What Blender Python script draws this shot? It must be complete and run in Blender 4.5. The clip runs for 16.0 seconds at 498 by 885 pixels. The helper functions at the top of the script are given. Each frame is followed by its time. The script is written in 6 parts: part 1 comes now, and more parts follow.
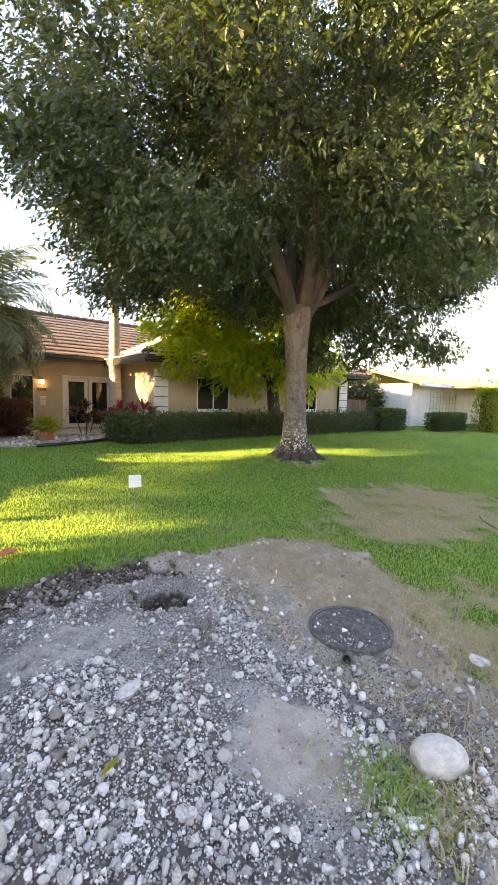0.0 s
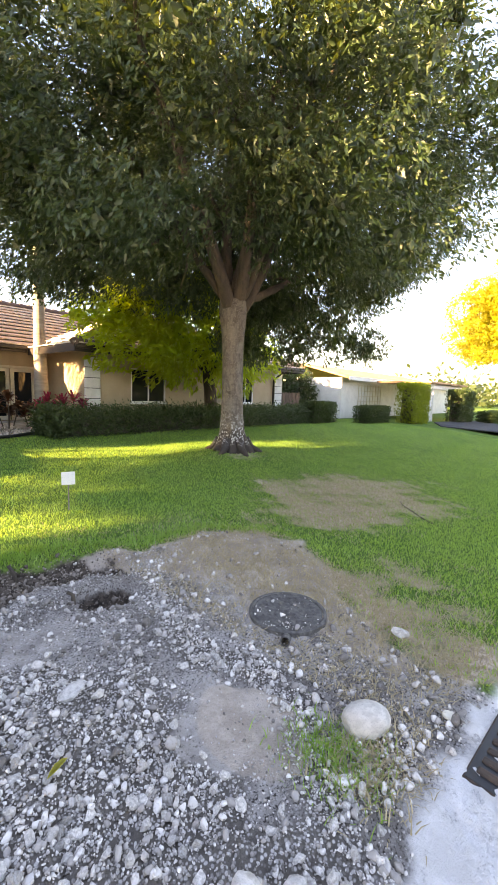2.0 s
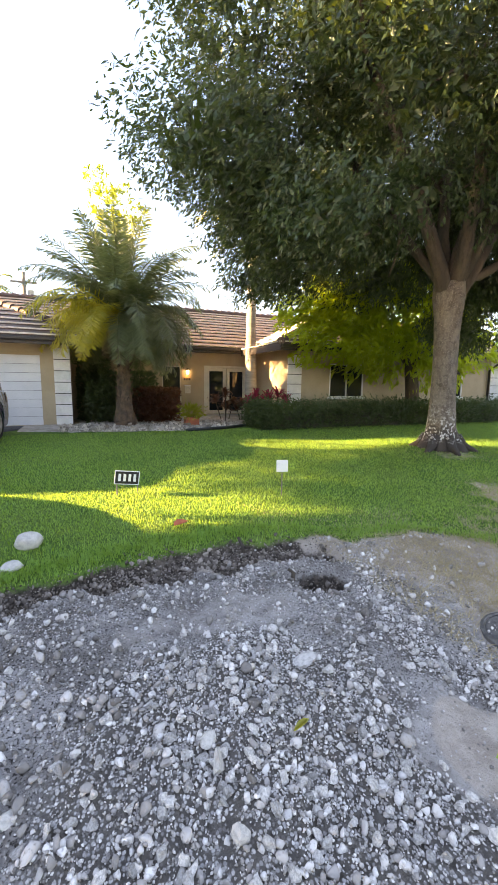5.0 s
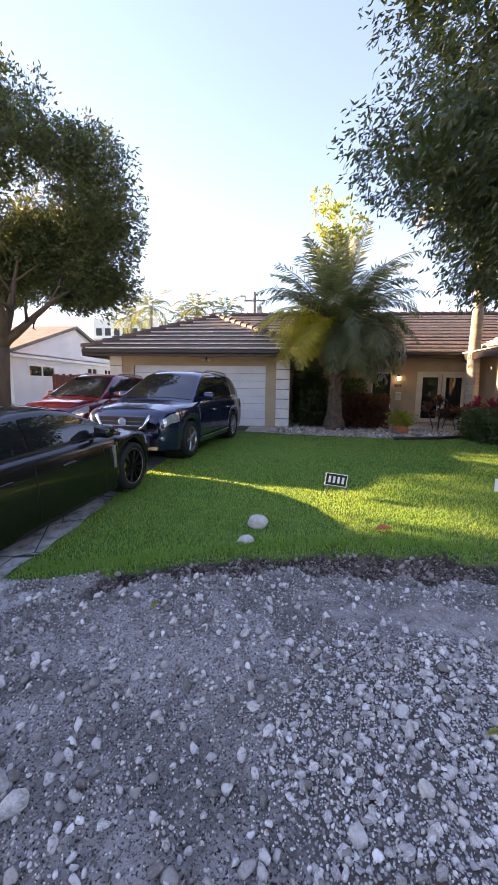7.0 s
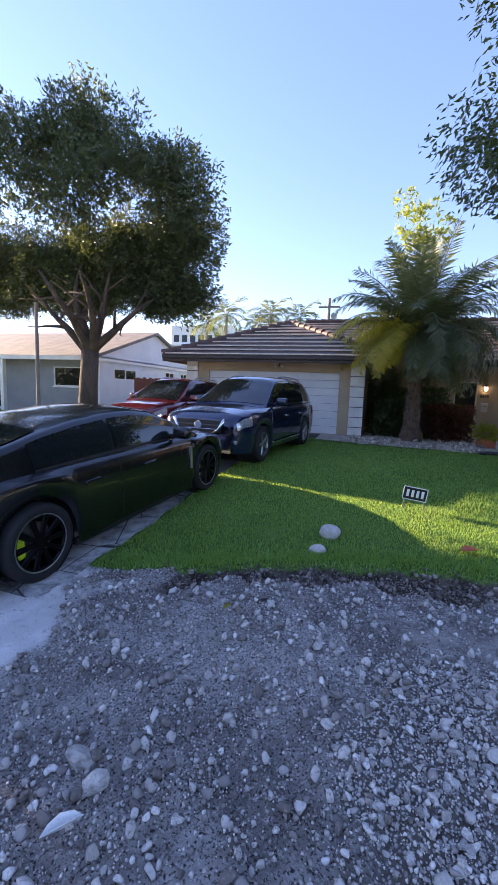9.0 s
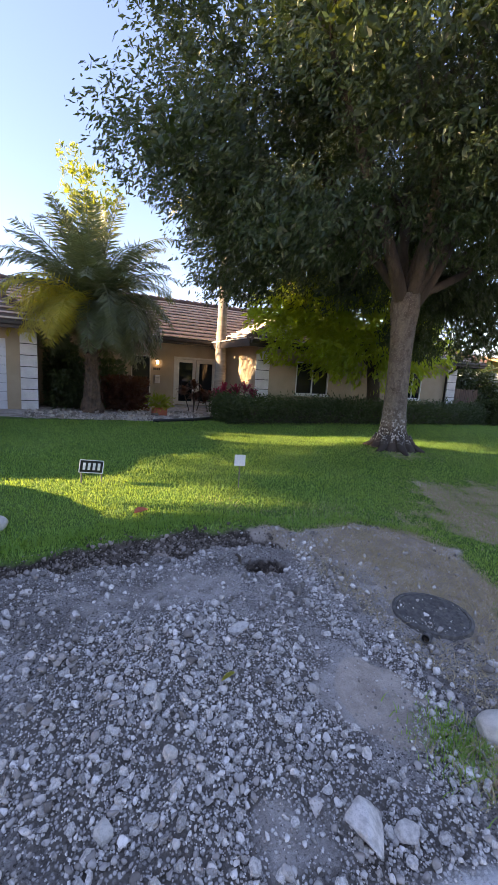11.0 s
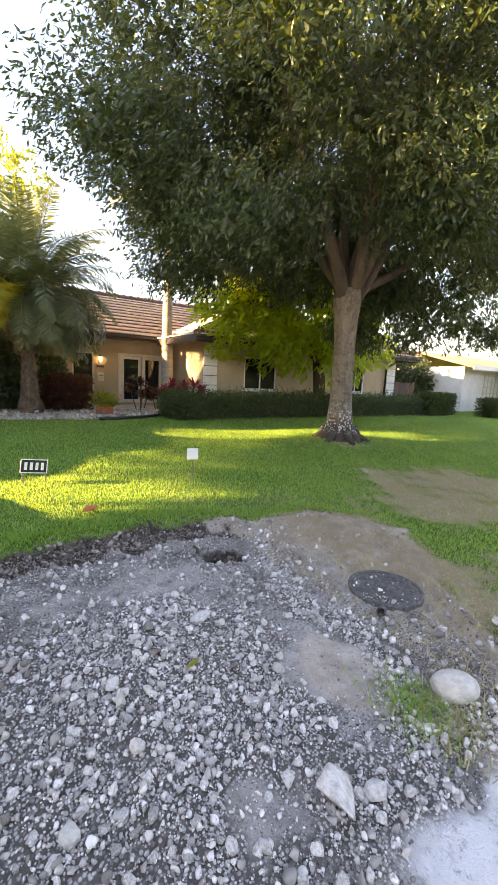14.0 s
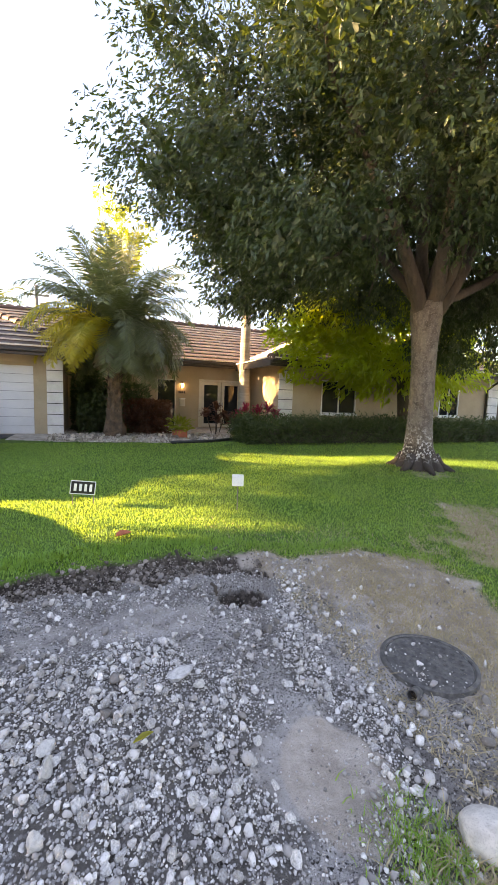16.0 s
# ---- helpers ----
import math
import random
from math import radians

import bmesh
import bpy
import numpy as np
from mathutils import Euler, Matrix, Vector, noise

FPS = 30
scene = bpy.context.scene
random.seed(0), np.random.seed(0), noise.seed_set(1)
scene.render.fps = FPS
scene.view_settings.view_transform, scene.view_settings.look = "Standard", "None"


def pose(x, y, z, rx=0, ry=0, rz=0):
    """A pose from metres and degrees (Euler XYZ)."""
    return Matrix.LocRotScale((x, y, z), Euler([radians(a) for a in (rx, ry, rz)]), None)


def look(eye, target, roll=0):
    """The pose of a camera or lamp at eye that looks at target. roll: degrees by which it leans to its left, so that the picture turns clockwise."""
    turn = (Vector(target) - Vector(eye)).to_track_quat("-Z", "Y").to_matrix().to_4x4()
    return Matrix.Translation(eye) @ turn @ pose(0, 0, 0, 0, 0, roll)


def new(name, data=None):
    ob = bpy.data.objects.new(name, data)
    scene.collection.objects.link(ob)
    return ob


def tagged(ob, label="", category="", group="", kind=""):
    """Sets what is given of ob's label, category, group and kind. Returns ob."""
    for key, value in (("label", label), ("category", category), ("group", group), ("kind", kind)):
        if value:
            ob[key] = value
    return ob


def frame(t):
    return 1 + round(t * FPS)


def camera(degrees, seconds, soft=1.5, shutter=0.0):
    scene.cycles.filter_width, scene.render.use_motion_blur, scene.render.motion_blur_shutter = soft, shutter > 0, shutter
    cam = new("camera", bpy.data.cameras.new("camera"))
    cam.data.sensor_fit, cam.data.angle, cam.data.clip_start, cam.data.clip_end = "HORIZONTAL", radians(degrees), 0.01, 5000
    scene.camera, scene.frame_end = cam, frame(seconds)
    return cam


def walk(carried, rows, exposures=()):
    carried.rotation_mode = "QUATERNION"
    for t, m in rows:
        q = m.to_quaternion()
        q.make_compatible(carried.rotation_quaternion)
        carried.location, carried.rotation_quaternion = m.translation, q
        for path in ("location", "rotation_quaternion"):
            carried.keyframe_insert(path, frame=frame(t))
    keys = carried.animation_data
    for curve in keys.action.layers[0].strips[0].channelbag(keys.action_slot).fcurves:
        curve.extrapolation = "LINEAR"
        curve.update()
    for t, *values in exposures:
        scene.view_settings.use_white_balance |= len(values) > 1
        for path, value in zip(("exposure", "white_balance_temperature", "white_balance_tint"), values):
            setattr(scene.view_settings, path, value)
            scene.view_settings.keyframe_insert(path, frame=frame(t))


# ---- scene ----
cam = camera(63.3, 16.0)
PATH = [
    (0, (0.379, 0.826, 1.796), (1.648, 2.358, 1.587), 1.3),
    (0.5, (0.348, 0.791, 1.839), (1.713, 2.242, 1.66), -0.2),
    (1, (0.258, 0.776, 1.857), (1.656, 2.197, 1.698), 0.4),
    (1.5, (0.304, 0.823, 1.818), (1.754, 2.17, 1.533), 1.6),
    (2, (0.298, 0.789, 1.842), (1.79, 2.098, 1.6), 1.8),
    (2.5, (0.305, 0.795, 1.827), (1.814, 2.081, 1.566), 2.0),
    (3, (0.303, 0.796, 1.823), (1.775, 2.119, 1.538), 2.0),
    (3.5, (0.291, 0.792, 1.84), (1.711, 2.179, 1.601), 1.1),
    (4, (0.276, 0.81, 1.831), (1.604, 2.282, 1.57), 1.3),
    (4.5, (0.198, 0.831, 1.863), (1.31, 2.466, 1.562), 1.4),
    (5, (0.063, 0.932, 1.795), (0.815, 2.764, 1.514), 0.6),
    (5.2, (0.03, 0.89, 1.819), (0.649, 2.771, 1.539), 0.4),
    (7.3, (-0.137, 0.459, 1.906), (-0.5, 2.407, 1.63), 1.2),
    (7.5, (-0.166, 0.455, 1.897), (-0.638, 2.38, 1.63), 1.6),
    (8, (-0.188, 0.44, 1.898), (-0.836, 2.313, 1.633), 2.1),
    (8.5, (-0.206, 0.451, 1.892), (-0.879, 2.316, 1.632), 2.1),
    (9, (-0.201, 0.487, 1.891), (-0.738, 2.397, 1.64), 2.1),
    (9.5, (-0.097, 0.505, 1.906), (-0.345, 2.478, 1.688), 2.2),
    (10, (0.042, 0.503, 1.934), (0.23, 2.484, 1.731), 2.3),
    (10.2, (0.099, 0.504, 1.947), (0.465, 2.457, 1.714), 2.5),
    (12.3, (-0.058, 0.53, 1.885), (1.148, 2.09, 1.547), 3.3),
    (12.5, (-0.009, 0.501, 1.884), (1.209, 2.053, 1.559), 3.1),
    (13, (0.023, 0.483, 1.88), (1.245, 2.041, 1.603), 3.0),
    (13.5, (0.017, 0.503, 1.866), (1.212, 2.081, 1.58), 3.0),
    (14, (0.013, 0.539, 1.836), (1.113, 2.179, 1.519), 2.6),
    (14.5, (0.124, 0.513, 1.841), (1.147, 2.205, 1.543), 1.3),
    (15, (0.47, 0.413, 1.843), (1.519, 2.101, 1.611), 1.1),
    (15.5, (0.631, 0.531, 1.832), (1.625, 2.256, 1.641), 1.5),
    (16, (0.763, 0.597, 1.826), (1.465, 2.458, 1.612), 1.9),
]
EXPOSURES = [(0, 3.35, 9600, 29), (5.2, 3.25, 9200, 26), (7.3, 2.5, 7300, 36), (8.2, 2.35, 6500, 33), (9.2, 2.05, 6100, 34), (10.2, 1.95, 6000, 35), (12.3, 3.2, 9700, 30), (16, 3.18, 9500, 29)]
walk(cam, [(t, look(eye, target, roll)) for t, eye, target, roll in PATH], EXPOSURES)


# ---- light ----
SUN_HEADING, SUN_HEIGHT = -74.0, 17.0
world = bpy.data.worlds.new("sky")
scene.world = world
world.use_nodes = True
wn = world.node_tree
sky = wn.nodes.new("ShaderNodeTexSky")
sky.sky_type, sky.sun_disc = "NISHITA", False
sky.sun_elevation, sky.sun_rotation = radians(SUN_HEIGHT), radians(SUN_HEADING)
sky.air_density, sky.dust_density, sky.ozone_density = 1.0, 0.1, 2.0
veil = wn.nodes.new("ShaderNodeMix")
veil.data_type = "RGBA"
veil.inputs[0].default_value = 0.5
veil.inputs[7].default_value = (0.32, 0.56, 1.06, 1)
wn.links.new(sky.outputs[0], veil.inputs[6])
wn.links.new(veil.outputs[2], wn.nodes["Background"].inputs[0])
wn.nodes["Background"].inputs[1].default_value = 0.15
sun = new("sun", bpy.data.lights.new("sun", "SUN"))
sun.data.energy, sun.data.angle, sun.data.color = 5.0, radians(0.6), (1.0, 0.83, 0.50)
sh, se = radians(SUN_HEADING), radians(SUN_HEIGHT)
to_sun = Vector((math.sin(sh) * math.cos(se), math.cos(sh) * math.cos(se), math.sin(se)))
sun.matrix_world = look(to_sun * 60, (0, 0, 0))

# ---- materials ----
MATS = {}


def ramp(nt, fac, lo, hi):
    """A smooth step of a value between lo and hi."""
    n = nt.nodes.new("ShaderNodeMapRange")
    n.interpolation_type = "SMOOTHSTEP"
    n.inputs[1].default_value, n.inputs[2].default_value = lo, hi
    nt.links.new(fac, n.inputs[0])
    return n.outputs[0]


def mix(nt, fac, a, b):
    """a and b are colours or sockets."""
    n = nt.nodes.new("ShaderNodeMix")
    n.data_type = "RGBA"
    if isinstance(fac, float):
        n.inputs[0].default_value = fac
    else:
        nt.links.new(fac, n.inputs[0])
    for i, c in ((6, a), (7, b)):
        if isinstance(c, tuple):
            n.inputs[i].default_value = (*c, 1)
        else:
            nt.links.new(c, n.inputs[i])
    return n.outputs[2]


def noise_of(nt, scale, detail=4.0, rough=0.6, space="Object", stretch=None, kind="noise"):
    co = nt.nodes.new("ShaderNodeTexCoord").outputs[space]
    if stretch:
        mp = nt.nodes.new("ShaderNodeMapping")
        mp.inputs["Scale"].default_value = stretch
        nt.links.new(co, mp.inputs[0])
        co = mp.outputs[0]
    n = nt.nodes.new("ShaderNodeTexNoise" if kind == "noise" else "ShaderNodeTexVoronoi")
    n.inputs["Scale"].default_value = scale
    if kind == "noise":
        n.inputs["Detail"].default_value, n.inputs["Roughness"].default_value = detail, rough
    nt.links.new(co, n.inputs["Vector"])
    return n.outputs["Fac" if kind == "noise" else "Distance"]


def bump(nt, height, strength, distance, bsdf):
    b = nt.nodes.new("ShaderNodeBump")
    b.inputs["Strength"].default_value, b.inputs["Distance"].default_value = strength, distance
    nt.links.new(height, b.inputs["Height"])
    nt.links.new(b.outputs[0], bsdf.inputs["Normal"])


def mat(name, a, b=None, rough=0.7, scale=8.0, fine=60.0, rel=0.3, depth=0.004, metal=0.0, stretch=None, coat=0.0, vary=0.0, emit=0.0, spec=0.5):
    """A surface of two tones: broad stains and fine grain, with relief."""
    if name in MATS:
        return MATS[name]
    m = MATS[name] = bpy.data.materials.new(name)
    m.use_nodes = True
    nt = m.node_tree
    bsdf = nt.nodes["Principled BSDF"]
    b = b or tuple(c * 0.7 for c in a)
    broad = ramp(nt, noise_of(nt, scale, stretch=stretch), 0.35, 0.68)
    grain = noise_of(nt, fine, 3.0, stretch=stretch)
    col = mix(nt, broad, a, b)
    dark = mix(nt, 0.5, col, tuple(c * 0.55 for c in b))
    col = mix(nt, ramp(nt, grain, 0.5, 0.75), col, dark)
    if vary:
        oi = nt.nodes.new("ShaderNodeObjectInfo")
        hs = nt.nodes.new("ShaderNodeHueSaturation")
        nt.links.new(col, hs.inputs["Color"])
        mr = nt.nodes.new("ShaderNodeMapRange")
        mr.inputs[3].default_value, mr.inputs[4].default_value = 1 - vary, 1 + vary
        nt.links.new(oi.outputs["Random"], mr.inputs[0])
        nt.links.new(mr.outputs[0], hs.inputs["Value"])
        col = hs.outputs[0]
    nt.links.new(col, bsdf.inputs["Base Color"])
    bsdf.inputs["Roughness"].default_value, bsdf.inputs["Metallic"].default_value = rough, metal
    bsdf.inputs["Coat Weight"].default_value = coat
    bsdf.inputs["Coat Roughness"].default_value = 0.04
    bsdf.inputs["Specular IOR Level"].default_value = spec
    if emit:
        nt.links.new(col, bsdf.inputs["Emission Color"])
        bsdf.inputs["Emission Strength"].default_value = emit
    if rel:
        bump(nt, grain, rel, depth, bsdf)
    return m


def leaf_mat(name, a, b, glow, rough=0.45, share=0.45):
    """Leaves: each its own tone, shining through when lit from behind."""
    m = MATS[name] = bpy.data.materials.new(name)
    m.use_nodes = True
    nt = m.node_tree
    bsdf, out = nt.nodes["Principled BSDF"], nt.nodes["Material Output"]
    g = nt.nodes.new("ShaderNodeNewGeometry")
    col = mix(nt, g.outputs["Random Per Island"], a, b)
    nt.links.new(col, bsdf.inputs["Base Color"])
    bsdf.inputs["Roughness"].default_value = rough
    t = nt.nodes.new("ShaderNodeBsdfTranslucent")
    t.inputs[0].default_value = (*glow, 1)
    ms = nt.nodes.new("ShaderNodeMixShader")
    ms.inputs[0].default_value = share
    nt.links.new(bsdf.outputs[0], ms.inputs[1])
    nt.links.new(t.outputs[0], ms.inputs[2])
    nt.links.new(ms.outputs[0], out.inputs[0])
    return m


def glass_mat(name, tint, rough=0.02, see=0.0):
    m = MATS[name] = bpy.data.materials.new(name)
    m.use_nodes = True
    nt = m.node_tree
    bsdf = nt.nodes["Principled BSDF"]
    bsdf.inputs["Base Color"].default_value = (*tint, 1)
    bsdf.inputs["Roughness"].default_value = rough
    bsdf.inputs["Transmission Weight"].default_value = see
    bsdf.inputs["IOR"].default_value = 1.45
    return m


STUCCO = mat("beige_stucco", (0.46, 0.36, 0.24), (0.40, 0.31, 0.20), 0.9, 1.2, 90, 0.5, 0.006)
QUOIN = mat("white_stucco", (0.78, 0.76, 0.72), (0.66, 0.64, 0.60), 0.85, 3, 90, 0.35)
TILE = mat("brown_roof_tile", (0.145, 0.090, 0.072), (0.10, 0.064, 0.053), 0.7, 2.0, 25, 0.4, 0.01)
TILE_EDGE = mat("pale_tile_edge", (0.80, 0.73, 0.67), (0.64, 0.55, 0.49), 0.8, 3.0, 30, 0.3)
FASCIA = mat("dark_brown_fascia", (0.035, 0.024, 0.018), None, 0.5, 4, 40, 0.15)
WHITE = mat("white_paint", (0.80, 0.79, 0.76), (0.70, 0.69, 0.66), 0.5, 2, 60, 0.1)
GARAGE = mat("white_garage_paint", (0.72, 0.72, 0.72), (0.64, 0.65, 0.66), 0.45, 1.5, 50, 0.1)
CREAM = mat("cream_trim_paint", (0.68, 0.62, 0.50), (0.58, 0.52, 0.41), 0.5, 3, 60, 0.1)
DARKGLASS = glass_mat("dark_window_glass", (0.012, 0.014, 0.016))
CARGLASS = glass_mat("tinted_car_glass", (0.012, 0.014, 0.014), 0.015)
CARGLASS.node_tree.nodes["Principled BSDF"].inputs["IOR"].default_value = 1.75
BLIND = mat("grey_blind", (0.10, 0.11, 0.13), None, 0.5, 5, 40, 0.1)
BARK_DARK = mat("dark_bark", (0.10, 0.075, 0.055), (0.055, 0.042, 0.032), 0.95, 3, 20, 0.9, 0.03, stretch=(1, 1, 0.3))
PALMTRUNK = mat("grey_palm_trunk", (0.38, 0.34, 0.28), (0.26, 0.22, 0.18), 0.9, 2, 18, 0.5, 0.02, stretch=(0.3, 0.3, 2.5))
PALMROUGH = mat("rough_palm_trunk", (0.17, 0.11, 0.07), (0.08, 0.055, 0.04), 0.95, 5, 16, 1.0, 0.05)
OAKLEAF = leaf_mat("oak_leaf", (0.012, 0.030, 0.011), (0.044, 0.074, 0.028), (0.22, 0.28, 0.03), 0.42, 0.15)
FARLEAF = leaf_mat("olive_leaf", (0.036, 0.058, 0.022), (0.065, 0.092, 0.035), (0.15, 0.18, 0.04), 0.4, 0.32)
MANGOLEAF = leaf_mat("mango_leaf", (0.042, 0.100, 0.016), (0.140, 0.225, 0.032), (0.74, 0.86, 0.05), 0.35, 0.5)
YELLOWLEAF = leaf_mat("yellow_green_leaf", (0.20, 0.22, 0.02), (0.34, 0.30, 0.03), (0.60, 0.50, 0.03), 0.5, 0.45)
PALMLEAF = leaf_mat("palm_leaf", (0.055, 0.085, 0.045), (0.150, 0.175, 0.095), (0.34, 0.38, 0.09), 0.35, 0.26)
# Yellowed leaf colour; on palm fronds it also stands for sunlight.
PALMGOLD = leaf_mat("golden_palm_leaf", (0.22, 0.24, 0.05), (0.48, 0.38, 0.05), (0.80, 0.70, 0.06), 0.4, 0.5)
DEADLEAF = leaf_mat("dead_palm_leaf", (0.16, 0.12, 0.08), (0.25, 0.19, 0.12), (0.25, 0.18, 0.1), 0.8, 0.25)
HEDGELEAF = leaf_mat("hedge_leaf", (0.026, 0.050, 0.018), (0.060, 0.095, 0.030), (0.13, 0.17, 0.03), 0.4, 0.3)
LIMELEAF = leaf_mat("lime_hedge_leaf", (0.10, 0.16, 0.02), (0.22, 0.26, 0.03), (0.45, 0.48, 0.03), 0.45, 0.45)
REDLEAF = leaf_mat("crimson_leaf", (0.16, 0.012, 0.03), (0.36, 0.03, 0.07), (0.45, 0.03, 0.07), 0.4, 0.4)
CROTON = leaf_mat("croton_leaf", (0.030, 0.020, 0.013), (0.12, 0.035, 0.020), (0.3, 0.1, 0.02), 0.4, 0.3)
GRASSBLADE = leaf_mat("grass_blade", (0.082, 0.240, 0.045), (0.205, 0.365, 0.100), (0.56, 0.74, 0.08), 0.5, 0.42)
DRYBLADE = leaf_mat("dry_grass_blade", (0.38, 0.29, 0.16), (0.60, 0.48, 0.30), (0.50, 0.38, 0.18), 0.7, 0.25)
ROCK = mat("pale_limestone", (0.66, 0.61, 0.56), (0.42, 0.38, 0.34), 0.9, 6, 45, 0.6, 0.01, vary=0.35)
BOULDER = mat("white_river_rock", (0.60, 0.55, 0.49), (0.44, 0.40, 0.35), 0.75, 5, 40, 0.35, 0.006)
IRON = mat("cast_iron", (0.080, 0.073, 0.067), (0.16, 0.145, 0.13), 0.9, 24, 110, 0.5, 0.004, metal=0.1)
RUST = mat("rusty_iron", (0.10, 0.065, 0.045), (0.055, 0.042, 0.036), 0.85, 9, 60, 0.5, 0.004, metal=0.3)
ASPHALT = mat("worn_driveway", (0.060, 0.060, 0.062), (0.035, 0.035, 0.037), 0.9, 1.3, 120, 0.8, 0.008)
RUBBER = mat("tyre_rubber", (0.010, 0.010, 0.011), None, 0.75, 8, 60, 0.1)
RIM = mat("dark_alloy", (0.014, 0.014, 0.016), None, 0.4, 8, 60, 0.05, metal=0.9)
ALLOY = mat("silver_alloy", (0.45, 0.45, 0.47), (0.36, 0.36, 0.38), 0.3, 8, 60, 0.05, metal=0.9)
CHROME = mat("chrome", (0.80, 0.80, 0.82), (0.74, 0.74, 0.76), 0.12, 4, 40, 0.0, metal=1.0)
PLASTIC = mat("black_plastic", (0.014, 0.014, 0.015), None, 0.45, 8, 60, 0.05)
PAINT_BLACK = mat("black_car_paint", (0.004, 0.004, 0.005), (0.005, 0.005, 0.006), 0.25, 2, 30, 0.0, coat=0.5)
PAINT_BLUE = mat("deep_blue_car_paint", (0.004, 0.010, 0.048), (0.003, 0.008, 0.038), 0.2, 2, 30, 0.0, coat=1.0, metal=0.2)
PAINT_RED = mat("dark_red_car_paint", (0.13, 0.008, 0.012), (0.10, 0.006, 0.010), 0.2, 2, 30, 0.0, coat=1.0, metal=0.2)
LAMPGLASS = mat("headlight_glass", (0.55, 0.57, 0.60), (0.30, 0.32, 0.35), 0.08, 20, 60, 0.1, metal=0.4, coat=1.0)
REDLAMP = mat("red_tail_light", (0.30, 0.010, 0.020), (0.2, 0.006, 0.012), 0.1, 20, 60, 0.0, coat=1.0)
LIME = mat("lime_brake_caliper", (0.55, 0.75, 0.02), None, 0.4, 8, 60, 0.0)
WOOD = mat("weathered_wood", (0.19, 0.12, 0.085), (0.10, 0.065, 0.05), 0.9, 3, 30, 0.5, 0.006, stretch=(6, 6, 0.6), vary=0.2)
REDWOOD = mat("red_brown_wood", (0.17, 0.055, 0.035), (0.11, 0.038, 0.026), 0.85, 3, 30, 0.4, 0.006, stretch=(6, 6, 0.6))
TERRACOTTA = mat("terracotta", (0.48, 0.13, 0.06), (0.38, 0.10, 0.05), 0.8, 6, 50, 0.2)
BLACKPAINT = mat("black_sign_paint", (0.012, 0.012, 0.013), None, 0.4, 8, 60, 0.0)
POLE = mat("grey_pole_wood", (0.22, 0.19, 0.17), (0.14, 0.12, 0.11), 0.9, 2, 30, 0.4)
GREYWALL = mat("grey_house_paint", (0.30, 0.31, 0.32), (0.24, 0.25, 0.26), 0.85, 1, 60, 0.2)
BLUEWHITE = mat("white_siding_paint", (0.74, 0.77, 0.80), (0.66, 0.69, 0.73), 0.7, 1, 60, 0.2)
GREYROOF = mat("grey_roof_tile", (0.24, 0.21, 0.19), (0.17, 0.15, 0.14), 0.85, 2, 20, 0.4)
TANROOF = mat("tan_roof_tile", (0.44, 0.27, 0.15), (0.34, 0.20, 0.11), 0.85, 2, 20, 0.4)
CONCRETE = mat("pale_concrete", (0.42, 0.40, 0.37), (0.32, 0.30, 0.28), 0.9, 2, 80, 0.4, 0.005)
WARMLAMP = mat("warm_lamp_glass", (1.0, 0.78, 0.42), (1.0, 0.74, 0.38), 0.4, 8, 60, 0.0, emit=2.0)


# ---- building helpers ----
def mesh_of(name, verts, faces, material, smooth=False):
    me = bpy.data.meshes.new(name)
    me.from_pydata(verts, [], faces)
    me.materials.append(material)
    if smooth:
        me.polygons.foreach_set("use_smooth", [True] * len(me.polygons))
    me.update()
    return me


def part(name, bm, material, parent=None, label="", smooth=False):
    """A bmesh, or (verts, faces), as ONE mesh object under a thing or a part."""
    if isinstance(bm, tuple):
        me = mesh_of(name, bm[0], bm[1], material, smooth)
    else:
        me = bpy.data.meshes.new(name)
        bmesh.ops.recalc_face_normals(bm, faces=bm.faces)
        bm.to_mesh(me)
        bm.free()
        me.materials.append(material)
        if smooth:
            me.polygons.foreach_set("use_smooth", [True] * len(me.polygons))
    ob = new(name, me)
    ob.parent = parent
    if label:
        tagged(ob, label)
    return ob


def thing(name, x, y, z, label, category, group="", kind="", rz=0.0):
    ob = new(name)
    ob.matrix_world = pose(x, y, z, 0, 0, rz)
    return tagged(ob, label, category, group, kind)


def add_box(bm, x0, x1, y0, y1, z0, z1, bevel=0.0, turn=None):
    r = bmesh.ops.create_cube(bm, size=1.0)
    vs = r["verts"]
    bmesh.ops.scale(bm, vec=(x1 - x0, y1 - y0, z1 - z0), verts=vs)
    if turn is not None:
        bmesh.ops.transform(bm, matrix=turn, verts=vs)
    bmesh.ops.translate(bm, vec=((x0 + x1) / 2, (y0 + y1) / 2, (z0 + z1) / 2), verts=vs)
    if bevel:
        es = list({e for v in vs for e in v.link_edges})
        bmesh.ops.bevel(bm, geom=es, offset=bevel, segments=2, affect="EDGES", profile=0.5)


def box(name, x0, x1, y0, y1, z0, z1, material, parent=None, bevel=0.0, label=""):
    bm = bmesh.new()
    add_box(bm, x0, x1, y0, y1, z0, z1, bevel)
    return part(name, bm, material, parent, label)


